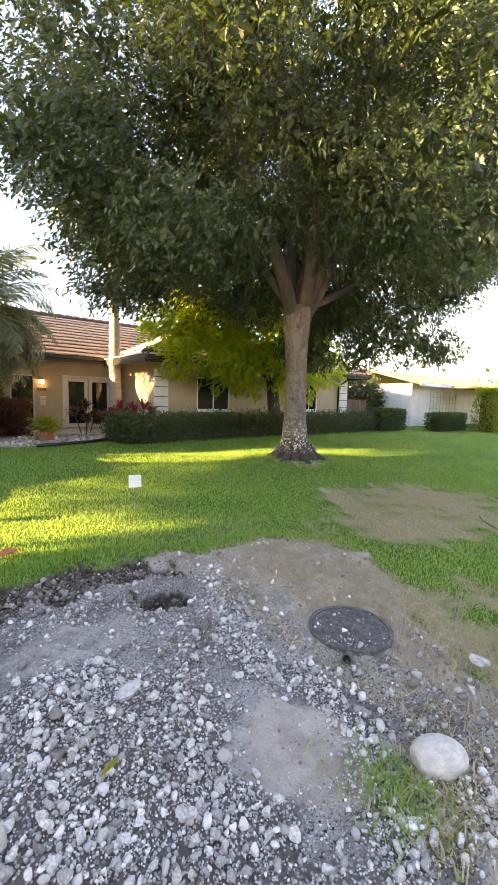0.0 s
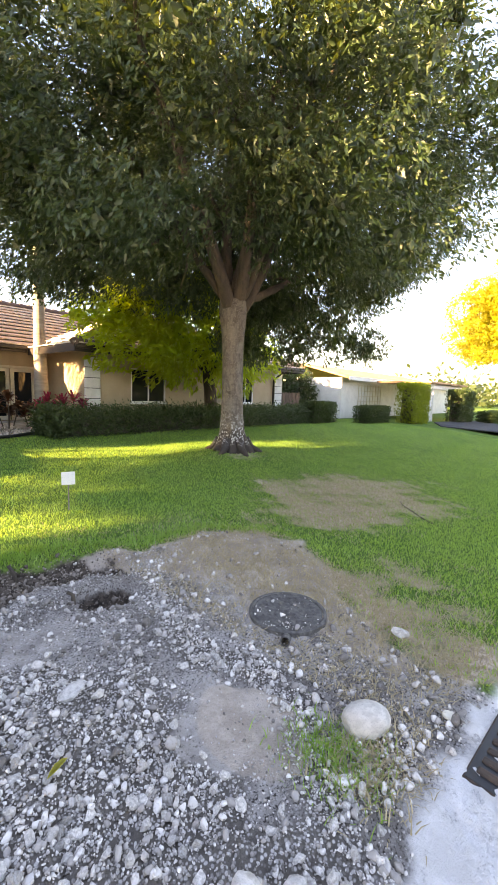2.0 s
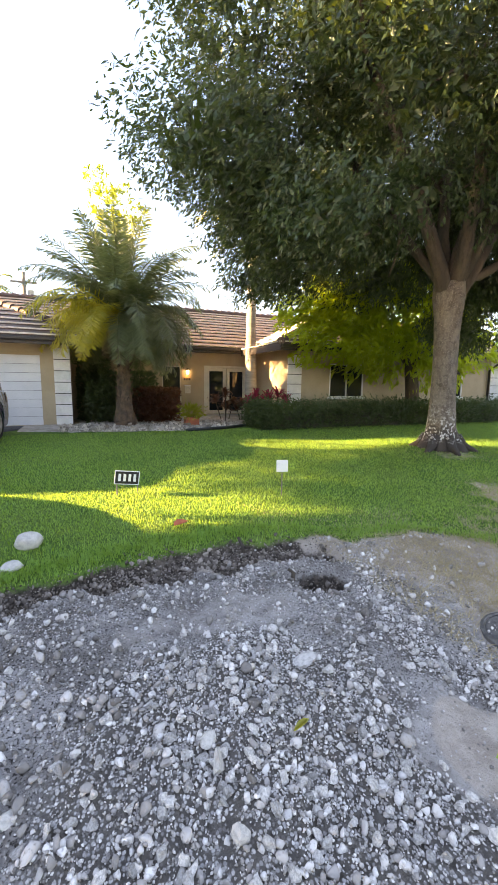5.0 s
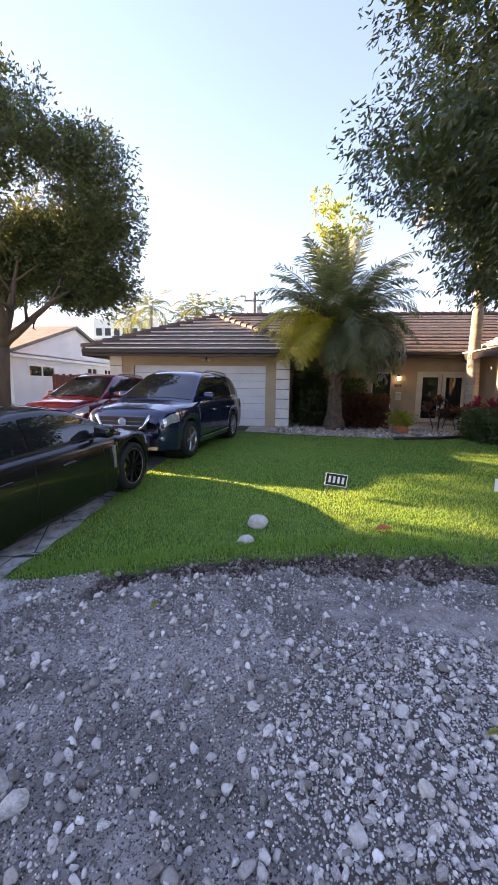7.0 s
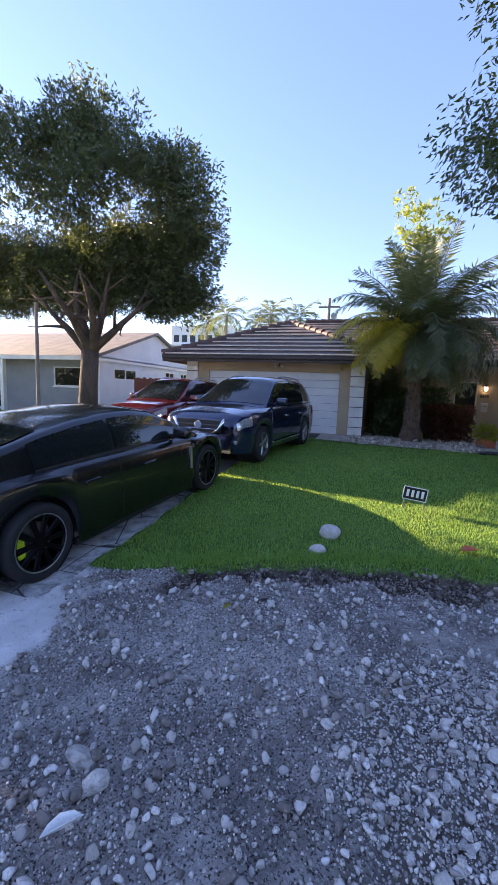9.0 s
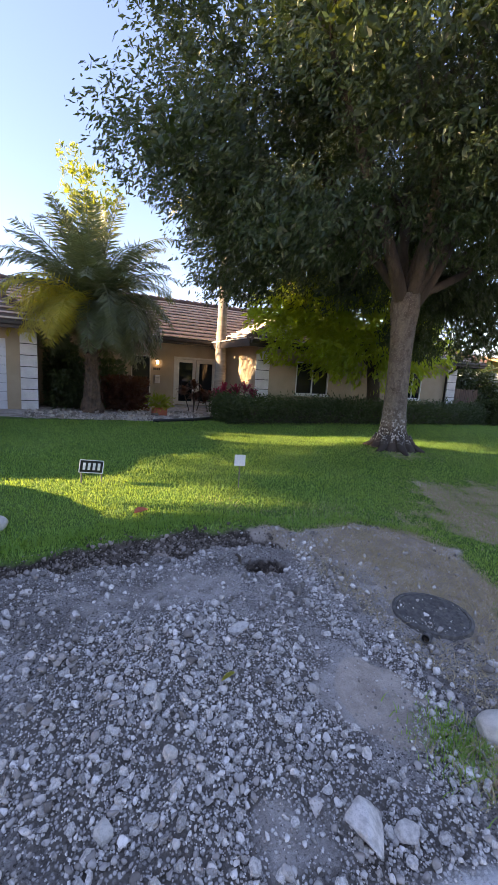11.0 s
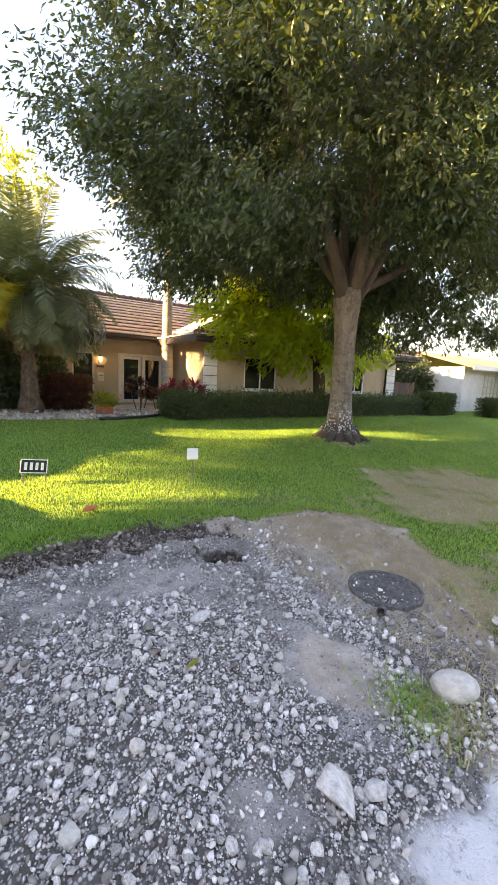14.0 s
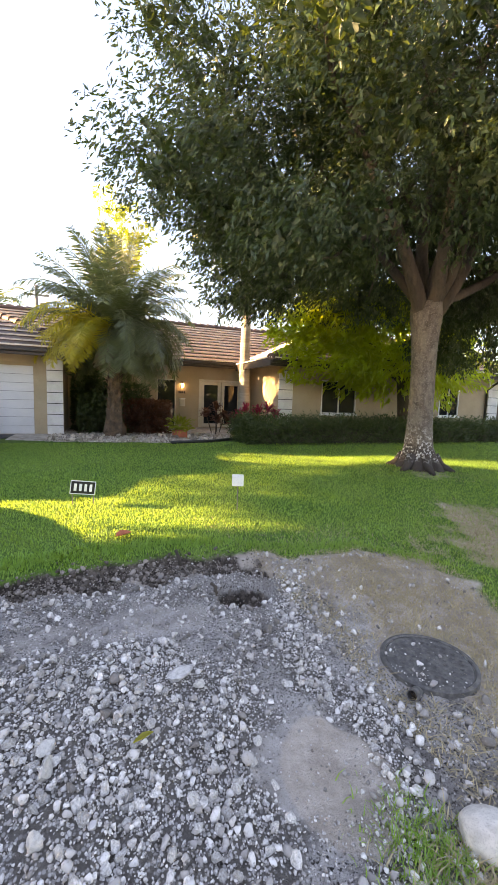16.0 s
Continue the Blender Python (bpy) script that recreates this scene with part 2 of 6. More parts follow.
def tube(points, radii, sides=10, wob=0.0, rng=None):
    """A bent tapering tube through points: verts and faces."""
    verts, faces = [], []
    pts = [Vector(p) for p in points]
    side = None
    for i, p in enumerate(pts):
        d = (pts[min(i + 1, len(pts) - 1)] - pts[max(i - 1, 0)]).normalized()
        ref = side if side is not None else (Vector((1, 0, 0)) if abs(d.x) < 0.8 else Vector((0, 1, 0)))
        side = (ref - d * ref.dot(d)).normalized()
        up = d.cross(side)
        for k in range(sides):
            a = 2 * math.pi * k / sides
            r = radii[i] * (1 + (wob * (rng.random() - 0.5) if rng else 0))
            verts.append(tuple(p + (side * math.cos(a) + up * math.sin(a)) * r))
        if i:
            b = (i - 1) * sides
            for k in range(sides):
                faces.append((b + k, b + (k + 1) % sides, b + sides + (k + 1) % sides, b + sides + k))
    faces.append(tuple(range(sides))[::-1])
    n = len(verts)
    faces.append(tuple(range(n - sides, n)))
    return verts, faces


def join(pieces):
    verts, faces = [], []
    for v, f in pieces:
        o = len(verts)
        verts += v
        faces += [tuple(i + o for i in q) for q in f]
    return verts, faces


def lathe(profile, sides=20):
    verts, faces = [], []
    for r, z in profile:
        for k in range(sides):
            a = 2 * math.pi * k / sides
            verts.append((r * math.cos(a), r * math.sin(a), z))
    for i in range(len(profile) - 1):
        for k in range(sides):
            faces.append((i * sides + k, i * sides + (k + 1) % sides, (i + 1) * sides + (k + 1) % sides, (i + 1) * sides + k))
    return verts, faces


def leaves(name, centres, length, width, material, parent=None, seed=0, droop=0.3, out=None, fold=0.18):
    """Many folded leaves at the given places, in one mesh. out: a place from which they point away."""
    rng = np.random.default_rng(seed)
    c = np.asarray(centres, float)
    n = len(c)
    d = rng.normal(size=(n, 3))
    if out is not None:
        o = c - np.asarray(out)
        d = d * 0.8 + o / (np.linalg.norm(o, axis=1, keepdims=True) + 1e-6)
    d[:, 2] -= droop * 2
    d /= np.linalg.norm(d, axis=1, keepdims=True)
    s = np.cross(d, rng.normal(size=(n, 3)))
    s /= np.linalg.norm(s, axis=1, keepdims=True)
    u = np.cross(s, d)
    size = rng.uniform(0.65, 1.3, (n, 1))
    ln, wd = length * size, width * size
    mid = c + d * ln * 0.45
    v = np.stack([c, mid + s * wd * 0.5 + u * wd * fold, c + d * ln, mid - s * wd * 0.5 + u * wd * fold], 1).reshape(-1, 3)
    b = np.arange(n)[:, None] * 4
    f = np.concatenate([b + [0, 1, 2], b + [0, 2, 3]], 1).reshape(-1, 3)
    me = bpy.data.meshes.new(name)
    me.vertices.add(len(v))
    me.vertices.foreach_set("co", v.ravel())
    me.loops.add(f.size)
    me.loops.foreach_set("vertex_index", f.ravel().astype(np.int32))
    me.polygons.add(len(f))
    me.polygons.foreach_set("loop_start", (np.arange(len(f)) * 3).astype(np.int32))
    me.materials.append(material)
    me.update(calc_edges=True)
    ob = new(name, me)
    ob.parent = parent
    return ob


# ---- ground ----
def smooth01(a):
    a = np.clip(a, 0, 1)
    return a * a * (3 - 2 * a)


def lawn_edge(x):
    return np.interp(x, [-3.2, -2.3, -1.1, -0.4, 0.4, 1.5, 2.2, 2.7, 3.7, 4.5, 4.9, 5.3], [3.85, 3.95, 4.5, 4.75, 4.9, 5.0, 4.9, 4.55, 4.45, 3.6, 2.2, 0.5])


def right_edge(y):
    return np.interp(y, [0.8, 1.3, 2.0, 2.6, 3.4, 4.5], [3.0, 3.2, 3.3, 3.85, 4.5, 3.9])


def wavy(x, y, k=1.0):
    return np.sin(3.1 * x * k + 1.3 * y * k) * np.sin(2.3 * y * k - 0.7 * x * k + 1) * 0.6 + np.sin(7.3 * x * k - 4.1 * y * k + 2) * 0.25 + np.sin(13 * x * k + 9 * y * k) * 0.15


def soil_mask(x, y):
    e = 0.12 * wavy(x, y, 1.4)
    return smooth01((lawn_edge(x) - y + e) / 0.22) * smooth01((right_edge(y) - x + e) / 0.35) * smooth01((x + 2.85) / 0.2 + 0.5)


def pale_mask(x, y):
    """The dusty pale concrete of the gutter and the driveway's mouth."""
    e = 0.10 * wavy(x, y, 2.0)
    a = smooth01((1.36 - y + e - 0.1 * np.clip(x - 2, 0, 2)) / 0.24) * smooth01((x - 1.0 + 0.5 * e) / 0.5)
    b = 0.9 * smooth01((-2.1 - x + 2 * e + 0.25 * (3.0 - y)) / 0.6) * smooth01((3.9 - y + e) / 0.3)
    c = smooth01((0.55 - y + e) / 0.3) * smooth01((y + 0.9 + e) / 0.8) * smooth01((np.abs(x) - 0.2) / 0.8)
    return np.clip(a + b + c, 0, 1)


def road_mask(x, y):
    return smooth01((0.35 - y + 0.1 * wavy(x, y, 1.5)) / 0.5)


def brown_mask(x, y):
    """Bare brown earth: along the dug edge, round the manhole and in a worn hollow."""
    e = 0.3 * wavy(x, y, 1.3)
    a = smooth01((y - lawn_edge(x) + 0.75 + e) / 0.4) * smooth01((x - 0.2) / 1.2)
    b = smooth01((x - 2.45 + e) / 0.4) * smooth01((y - 1.4) / 0.4)
    c = smooth01(1.5 - (((x - 1.82) / 0.27) ** 2 + ((y - 2.05) / 0.33) ** 2) + e)
    return np.clip(np.maximum(np.maximum(a, b), c), 0, 1)


def fresh_shade_mask(x, y):
    """Freshly turned dark earth in the dug hollow below the lawn, with the shade of its edge and hole coloured in."""
    e = 0.25 * wavy(x, y, 1.6)
    a = smooth01((y - lawn_edge(x) + 0.72 + e) / 0.35) * smooth01((x + 2.2) / 0.6) * smooth01((2.4 - x + e) / 0.4)
    return np.maximum(a, smooth01((1.6 - (((x - 2.0) / 0.22) ** 2 + ((y - 3.88) / 0.2) ** 2)) / 0.8))


def heap_mask(x, y):
    """Pale broken stone: a heap beside the road and a ridge running to the dug hole."""
    e = 0.25 * wavy(x, y, 1.9)
    a = smooth01((1.25 - (((x - 0.75) / 1.0) ** 2 + ((y - 2.35) / 1.05) ** 2) + e) / 0.9)
    ridge = np.interp(y, [1.4, 1.75, 1.95, 2.25, 2.6, 3.1, 3.8, 4.3], [1.62, 1.92, 2.12, 2.20, 2.07, 2.12, 2.42, 2.6])
    b = smooth01((0.24 - np.abs(x - ridge) + 0.5 * e) / 0.16) * (y < 4.2)
    c = 0.8 * smooth01((0.30 - np.abs(y - 1.48) + 0.6 * e) / 0.2) * smooth01((x - 0.9) / 0.3) * smooth01((2.5 - x) / 0.3)
    return np.clip(np.maximum(np.maximum(a, b), c), 0, 1)


def bare_mask(x, y):
    """Fine trodden dust with few stones."""
    e = 0.35 * wavy(x, y, 1.7)
    a = smooth01(1.5 - (((x - 1.74) / 0.30) ** 2 + ((y - 2.11) / 0.27) ** 2) + 1.6 * e + 0.5 * wavy(x, y, 4.0))
    b = smooth01((1.2 - (((x - 3.3) / 1.0) ** 2 + ((y - 3.3) / 1.0) ** 2) + e) / 0.5) * smooth01((x - 2.45 - 0.2 * (y - 3)) / 0.3)
    d = 0.75 * smooth01((1.0 - (((x - 1.0) / 0.30) ** 2 + ((y - 1.6) / 0.22) ** 2) + 3 * e + wavy(x, y, 5.0) * 0.4) / 0.9)
    f = 0.7 * smooth01((1.1 - (((x - 0.9) / 0.8) ** 2 + ((y - 3.5) / 0.30) ** 2) + 1.6 * e) / 0.8)
    return np.clip(np.maximum.reduce([a, b, d, f]), 0, 1)


def dry_mask(x, y):
    e = wavy(x, y, 0.8)
    a = 0.70 * smooth01((1.5 - (((x - 6.7) / 2.4) ** 2 + ((y - 4.0) / 1.6) ** 2) + 0.7 * e + 0.4 * wavy(x, y, 2.6)) / 1.6)
    b = (0.72 + 0.4 * wavy(x, y, 2.2)) * smooth01((x - 2.7) / 0.5) * smooth01((4.9 - x + 0.7 * e) / 1.4) * smooth01((4.6 - y) / 0.6) * smooth01((y - 0.9) / 0.4)
    c = 0.32 * smooth01((0.55 - np.abs(y - lawn_edge(x) - 0.25) + 0.2 * e) / 0.4) * smooth01((x - 1.5) / 1.0) * smooth01((5 - x) / 0.5)
    d = 0.5 * smooth01(1.1 - np.hypot(x - 7.3, y - 7.1) + 0.3 * e)
    return np.clip(np.maximum(np.maximum(a, b), np.maximum(c, d)), 0, 1)


def drive_right(y):
    return np.interp(y, [0, 3.7, 10.5, 13.5, 14.8], [-2.3, -2.78, -2.62, -1.86, -1.0])


def ground_height(x, y):
    z = np.interp(y, [-30, -2, 1.2, 3.5, 4.8, 6.5, 9, 12, 15], [0.0, 0.0, 0.03, 0.07, 0.12, 0.30, 0.44, 0.50, 0.50])
    z = z + 0.09 * np.exp(-(((x - 7.4) / 1.6) ** 2 + ((y - 7.6) / 1.4) ** 2))
    s = soil_mask(x, y)
    z = z + 0.15 * np.exp(-(((x - 0.5) / 1.2) ** 2 + ((y - 2.9) / 0.9) ** 2)) * s
    z = z + 0.10 * np.exp(-(((x + 0.9) / 0.9) ** 2 + ((y - 3.6) / 0.7) ** 2)) * s
    z = z - 0.26 * np.exp(-(((x - 2.0) / 0.20) ** 2 + ((y - 3.88) / 0.18) ** 2)) * s
    z = z - 0.07 * np.exp(-(((x - 1.3) / 0.8) ** 2 + ((y - 4.35) / 0.25) ** 2)) * s
    z = z + s * ((1 - 0.75 * bare_mask(x, y)) * (0.013 * wavy(x * 1.7 + 3, y * 2.1, 11.0) + 0.012 * wavy(x * 1.3 - 2, y * 1.1 + 5, 6.1)) + 0.022 * wavy(x, y, 1.7) + 0.012 * wavy(x, y, 4.3) + 0.006 * wavy(x, y, 9.0))
    z = z - 0.12 * fresh_shade_mask(x, y) * s
    return z + 0.012 * wavy(x, y, 0.35) * smooth01((y - 1.5) / 2)


def spread(fine_lo, fine_hi, step, reach):
    inner = np.arange(fine_lo, fine_hi, step)
    outer, w = [], step
    while sum(outer) < reach:
        w *= 1.28
        outer.append(w)
    o = np.cumsum(outer)
    return np.concatenate([inner[0] - o[::-1], inner, inner[-1] + o])


def make_ground():
    xs, ys = spread(-4.0, 9.5, 0.036, 900), spread(-0.6, 8.0, 0.036, 900)
    X, Y = np.meshgrid(xs, ys)
    Z = ground_height(X, Y)
    inside = smooth01((drive_right(Y) - X) / 0.12) * smooth01((X + 9.2) / 0.1) * smooth01((Y - 3.0) / 0.5) * (Y < 15)
    Z = Z - 0.05 * inside
    nx, ny = len(xs), len(ys)
    v = np.stack([X, Y, Z], -1).reshape(-1, 3)
    i = (np.arange(ny - 1)[:, None] * nx + np.arange(nx - 1)[None]).ravel()
    f = np.stack([i, i + 1, i + nx + 1, i + nx], 1)
    me = bpy.data.meshes.new("ground")
    me.vertices.add(len(v))
    me.vertices.foreach_set("co", v.ravel())
    me.loops.add(f.size)
    me.loops.foreach_set("vertex_index", f.ravel().astype(np.int32))
    me.polygons.add(len(f))
    me.polygons.foreach_set("loop_start", (np.arange(len(f)) * 4).astype(np.int32))
    me.polygons.foreach_set("use_smooth", [True] * len(f))
    me.update(calc_edges=True)
    for name, m in (("soil", soil_mask(X, Y)), ("pale", pale_mask(X, Y)), ("dry", dry_mask(X, Y)), ("road", road_mask(X, Y)), ("brown", brown_mask(X, Y)), ("fresh_shade", fresh_shade_mask(X, Y)), ("heap", heap_mask(X, Y)), ("bare", bare_mask(X, Y))):
        at = me.attributes.new(name, "FLOAT", "POINT")
        at.data.foreach_set("value", m.ravel().astype(np.float32))
    m = bpy.data.materials.new("lawn_and_soil")
    m.use_nodes = True
    nt = m.node_tree
    bsdf = nt.nodes["Principled BSDF"]

    def attr(n):
        a = nt.nodes.new("ShaderNodeAttribute")
        a.attribute_name = n
        return a.outputs["Fac"]

    def blur(fac, scale, amount, soft=0.18):
        """Frays a mask's edge."""
        ad = nt.nodes.new("ShaderNodeMath")
        ad.operation = "MULTIPLY_ADD"
        nt.links.new(noise_of(nt, scale, 5.0, 0.7), ad.inputs[0])
        ad.inputs[1].default_value = amount
        nt.links.new(fac, ad.inputs[2])
        return ramp(nt, ad.outputs[0], 0.5 + amount * 0.5 - soft, 0.5 + amount * 0.5 + soft)

    grass = mix(nt, ramp(nt, noise_of(nt, 1.1), 0.35, 0.7), (0.095, 0.195, 0.034), (0.160, 0.245, 0.055))
    grass = mix(nt, ramp(nt, noise_of(nt, 35.0, 3.0), 0.45, 0.7), grass, (0.040, 0.080, 0.016))
    straw = mix(nt, ramp(nt, noise_of(nt, 18.0, 5.0, 0.7), 0.4, 0.65), (0.70, 0.56, 0.44), (0.38, 0.29, 0.22))
    col = mix(nt, blur(attr("dry"), 9.0, 0.9), grass, straw)
    earth = mix(nt, ramp(nt, noise_of(nt, 2.2, 5.0, 0.65), 0.40, 0.62), (0.24, 0.21, 0.187), (0.46, 0.415, 0.38))
    earth = mix(nt, ramp(nt, noise_of(nt, 26.0, 6.0, 0.75), 0.52, 0.68), earth, (0.54, 0.50, 0.465))
    earth = mix(nt, ramp(nt, noise_of(nt, 70.0, 2.0), 0.50, 0.68), earth, (0.06, 0.05, 0.044))
    cells = nt.nodes.new("ShaderNodeTexVoronoi")
    cells.inputs["Scale"].default_value = 62.0
    nt.links.new(nt.nodes.new("ShaderNodeTexCoord").outputs["Object"], cells.inputs["Vector"])
    hsv = nt.nodes.new("ShaderNodeSeparateColor")
    nt.links.new(cells.outputs["Color"], hsv.inputs[0])
    grit = mix(nt, ramp(nt, hsv.outputs[0], 0.2, 0.95), (0.16, 0.135, 0.116), (0.72, 0.67, 0.625))
    grit = mix(nt, ramp(nt, cells.outputs["Distance"], 0.30, 0.65), grit, (0.16, 0.138, 0.12))
    earth = mix(nt, blur(attr("heap"), 4.0, 1.1, 0.35), earth, grit)
    dust = mix(nt, ramp(nt, noise_of(nt, 7.0, 6.0, 0.7), 0.35, 0.68), (0.36, 0.315, 0.283), (0.53, 0.478, 0.437))
    dust = mix(nt, ramp(nt, noise_of(nt, 55.0, 3.0), 0.55, 0.72), dust, (0.17, 0.145, 0.125))
    earth = mix(nt, blur(attr("bare"), 4.0, 1.0, 0.30), earth, dust)
    loam = mix(nt, ramp(nt, noise_of(nt, 5.0, 5.0, 0.7), 0.35, 0.7), (0.40, 0.32, 0.26), (0.64, 0.54, 0.455))
    shy = nt.nodes.new("ShaderNodeMath")
    shy.operation = "MULTIPLY"
    nt.links.new(blur(attr("brown"), 7.0, 0.7), shy.inputs[0])
    shy.inputs[1].default_value = 0.85
    earth = mix(nt, shy.outputs[0], earth, loam)
    # Dark tones: turned earth plus painted shade of the dug edge and hole.
    earth = mix(nt, blur(attr("fresh_shade"), 6.0, 0.8), earth, mix(nt, ramp(nt, noise_of(nt, 11.0, 5.0, 0.7), 0.4, 0.65), (0.045, 0.034, 0.027), (0.165, 0.13, 0.104)))
    col = mix(nt, blur(attr("soil"), 12.0, 0.5), col, earth)
    tar = mix(nt, ramp(nt, noise_of(nt, 3.0, 5.0), 0.4, 0.65), (0.13, 0.13, 0.13), (0.22, 0.215, 0.21))
    col = mix(nt, blur(attr("road"), 6.0, 0.4), col, tar)
    pale = mix(nt, ramp(nt, noise_of(nt, 2.5, 5.0, 0.7), 0.4, 0.62), (0.90, 0.86, 0.83), (0.76, 0.72, 0.68))
    pale = mix(nt, ramp(nt, noise_of(nt, 9.0, 6.0, 0.8), 0.54, 0.68), pale, (0.44, 0.405, 0.375))
    col = mix(nt, blur(attr("pale"), 4.0, 0.9, 0.36), col, pale)
    nt.links.new(col, bsdf.inputs["Base Color"])
    bsdf.inputs["Roughness"].default_value = 0.95
    bsdf.inputs["Specular IOR Level"].default_value = 0.15
    bump(nt, noise_of(nt, 45.0, 6.0, 0.7), 0.9, 0.03, bsdf)
    me.materials.append(m)
    return tagged(new("ground", me), "front lawn running into dug-up gravelly soil beside a pale concrete gutter", "ground", kind="structure")


make_ground()


def gz(x, y):
    return float(ground_height(np.float64(x), np.float64(y)))


def drive_mat():
    """Dark asphalt, cracked, greyed with pale dust towards the street."""
    m = bpy.data.materials.new("dusty_asphalt")
    m.use_nodes = True
    nt = m.node_tree
    b = nt.nodes["Principled BSDF"]
    tar = mix(nt, ramp(nt, noise_of(nt, 1.4), 0.35, 0.7), (0.055, 0.055, 0.058), (0.10, 0.10, 0.102))
    dust = mix(nt, ramp(nt, noise_of(nt, 6.0, 6.0, 0.75), 0.4, 0.65), (0.40, 0.39, 0.385), (0.15, 0.147, 0.145))
    sep = nt.nodes.new("ShaderNodeSeparateXYZ")
    nt.links.new(nt.nodes.new("ShaderNodeTexCoord").outputs["Object"], sep.inputs[0])
    ad = nt.nodes.new("ShaderNodeMath")
    ad.operation = "MULTIPLY_ADD"
    nt.links.new(noise_of(nt, 1.8, 5.0, 0.7), ad.inputs[0])
    ad.inputs[1].default_value = -4.0
    nt.links.new(sep.outputs[1], ad.inputs[2])
    col = mix(nt, ramp(nt, ad.outputs[0], 5.2, 2.4), tar, dust)
    v = nt.nodes.new("ShaderNodeTexVoronoi")
    v.feature = "DISTANCE_TO_EDGE"
    v.inputs["Scale"].default_value = 1.6
    nt.links.new(nt.nodes.new("ShaderNodeTexCoord").outputs["Object"], v.inputs["Vector"])
    col = mix(nt, ramp(nt, v.outputs["Distance"], 0.016, 0.004), col, (0.03, 0.03, 0.03))
    nt.links.new(col, b.inputs["Base Color"])
    b.inputs["Roughness"].default_value = 0.9
    bump(nt, noise_of(nt, 90.0, 4.0), 0.7, 0.008, b)
    return m


def make_driveway():
    ys = np.linspace(2.75, 14.8, 90)
    verts, faces = [], []
    n = 14
    for y in ys:
        a, b = -9.1, float(drive_right(y)) + 0.03 * math.sin(9 * y)
        for k in range(n):
            x = a + (b - a) * k / (n - 1)
            verts.append((x, y, gz(x, y) + 0.004 - 0.04 * float(smooth01((3.35 - y) / 0.5))))
    for j in range(len(ys) - 1):
        for k in range(n - 1):
            i = j * n + k
            faces.append((i, i + 1, i + n + 1, i + n))
    ob = part("driveway", (verts, faces), drive_mat(), smooth=True)
    so = ob.modifiers.new("thick", "SOLIDIFY")
    so.thickness, so.offset = 0.03, -1
    return tagged(ob, "worn dark asphalt driveway leading to the garage", "driveway", kind="structure")


make_driveway()


# ---- the house ----
FLOOR = 0.50


def wall_with_holes(name, axis, at, lo, hi, z0, z1, thick, holes, material, parent, label=""):
    """A wall in the plane axis = at, from lo to hi, thick into the house, with rectangular holes (a0, a1, z0, z1)."""
    cuts = sorted({lo, hi, *[h for q in holes for h in q[:2]]})
    rows = sorted({z0, z1, *[h for q in holes for h in q[2:]]})
    bm = bmesh.new()
    for a, b in zip(cuts, cuts[1:]):
        for c, d in zip(rows, rows[1:]):
            if any(h[0] <= a and b <= h[1] and h[2] <= c and d <= h[3] for h in holes):
                continue
            if axis == "y":
                add_box(bm, a, b, at, at + thick, c, d)
            else:
                add_box(bm, at, at + thick, a, b, c, d)
    bmesh.ops.remove_doubles(bm, verts=bm.verts, dist=1e-4)
    return part(name, bm, material, parent, label)


def roof_face(a, b, c, d, rows, lift=0.085):
    """Courses of tiles on the slope a-b (eave) to d-c (ridge); returns tile and edge pieces."""
    a, b, c, d = map(Vector, (a, b, c, d))
    up = (b - a).cross(d - a)
    if up.length < 1e-6:
        up = (b - a).cross(c - a)
    up.normalize()
    if up.z < 0:
        up = -up
    tv, tf, ev, ef = [], [], [], []
    for k in range(rows):
        s, e = k / rows, (k + 1.12) / rows
        e = min(e, 1.0)
        p0, p1 = a.lerp(d, s) + up * lift, b.lerp(c, s) + up * lift
        q0, q1 = a.lerp(d, e) + up * 0.004, b.lerp(c, e) + up * 0.004
        o = len(tv)
        tv += [tuple(p) for p in (p0, p1, q1, q0)]
        tf.append((o, o + 1, o + 2, o + 3))
        down = (p0 - q0).normalized() * 0.004 if (p0 - q0).length > 1e-6 else Vector()
        o = len(ev)
        low = up * lift * 0.55
        ev += [tuple(p) for p in (p0 - low + down, p1 - low + down, p1 + up * 0.002 + down, p0 + up * 0.002 + down)]
        ef.append((o, o + 1, o + 2, o + 3))
        back = (q0 - p0).normalized() * 0.07 if (q0 - p0).length > 1e-6 else Vector()
        o = len(tv)
        tv += [tuple(p) for p in (p0 - low, p1 - low, p1 - low + back, p0 - low + back, p1 - up * (lift + 0.01) + back, p0 - up * (lift + 0.01) + back)]
        tf += [(o, o + 3, o + 2, o + 1), (o + 3, o + 5, o + 4, o + 2)]
    return (tv, tf), (ev, ef)


def roof_part(name, faces, parent):
    ts, es = zip(*[roof_face(*f) for f in faces])
    r = part(name, join(ts), TILE, parent, "brown flat-tile roof with pale course edges")
    part("tile_edge", join(es), TILE_EDGE, r)
    under = join([([tuple(Vector(p) - Vector((0, 0, 0.05))) for p in f[:4]], [(0, 1, 2, 3)]) for f in faces])
    part("roof_deck", under, FASCIA, r)
    return r


def ridge_caps(parent, lines):
    rng = random.Random(3)
    for a, b in lines:
        a, b = Vector(a), Vector(b)
        n = max(2, int((b - a).length / 0.38))
        pieces = []
        for k in range(n):
            p, q = a.lerp(b, k / n), a.lerp(b, (k + 1.1) / n)
            pieces.append(tube([p + Vector((0, 0, 0.07)), q + Vector((0, 0, 0.04))], [0.13, 0.10], 8))
        part("ridge_cap", join(pieces), TILE, parent)


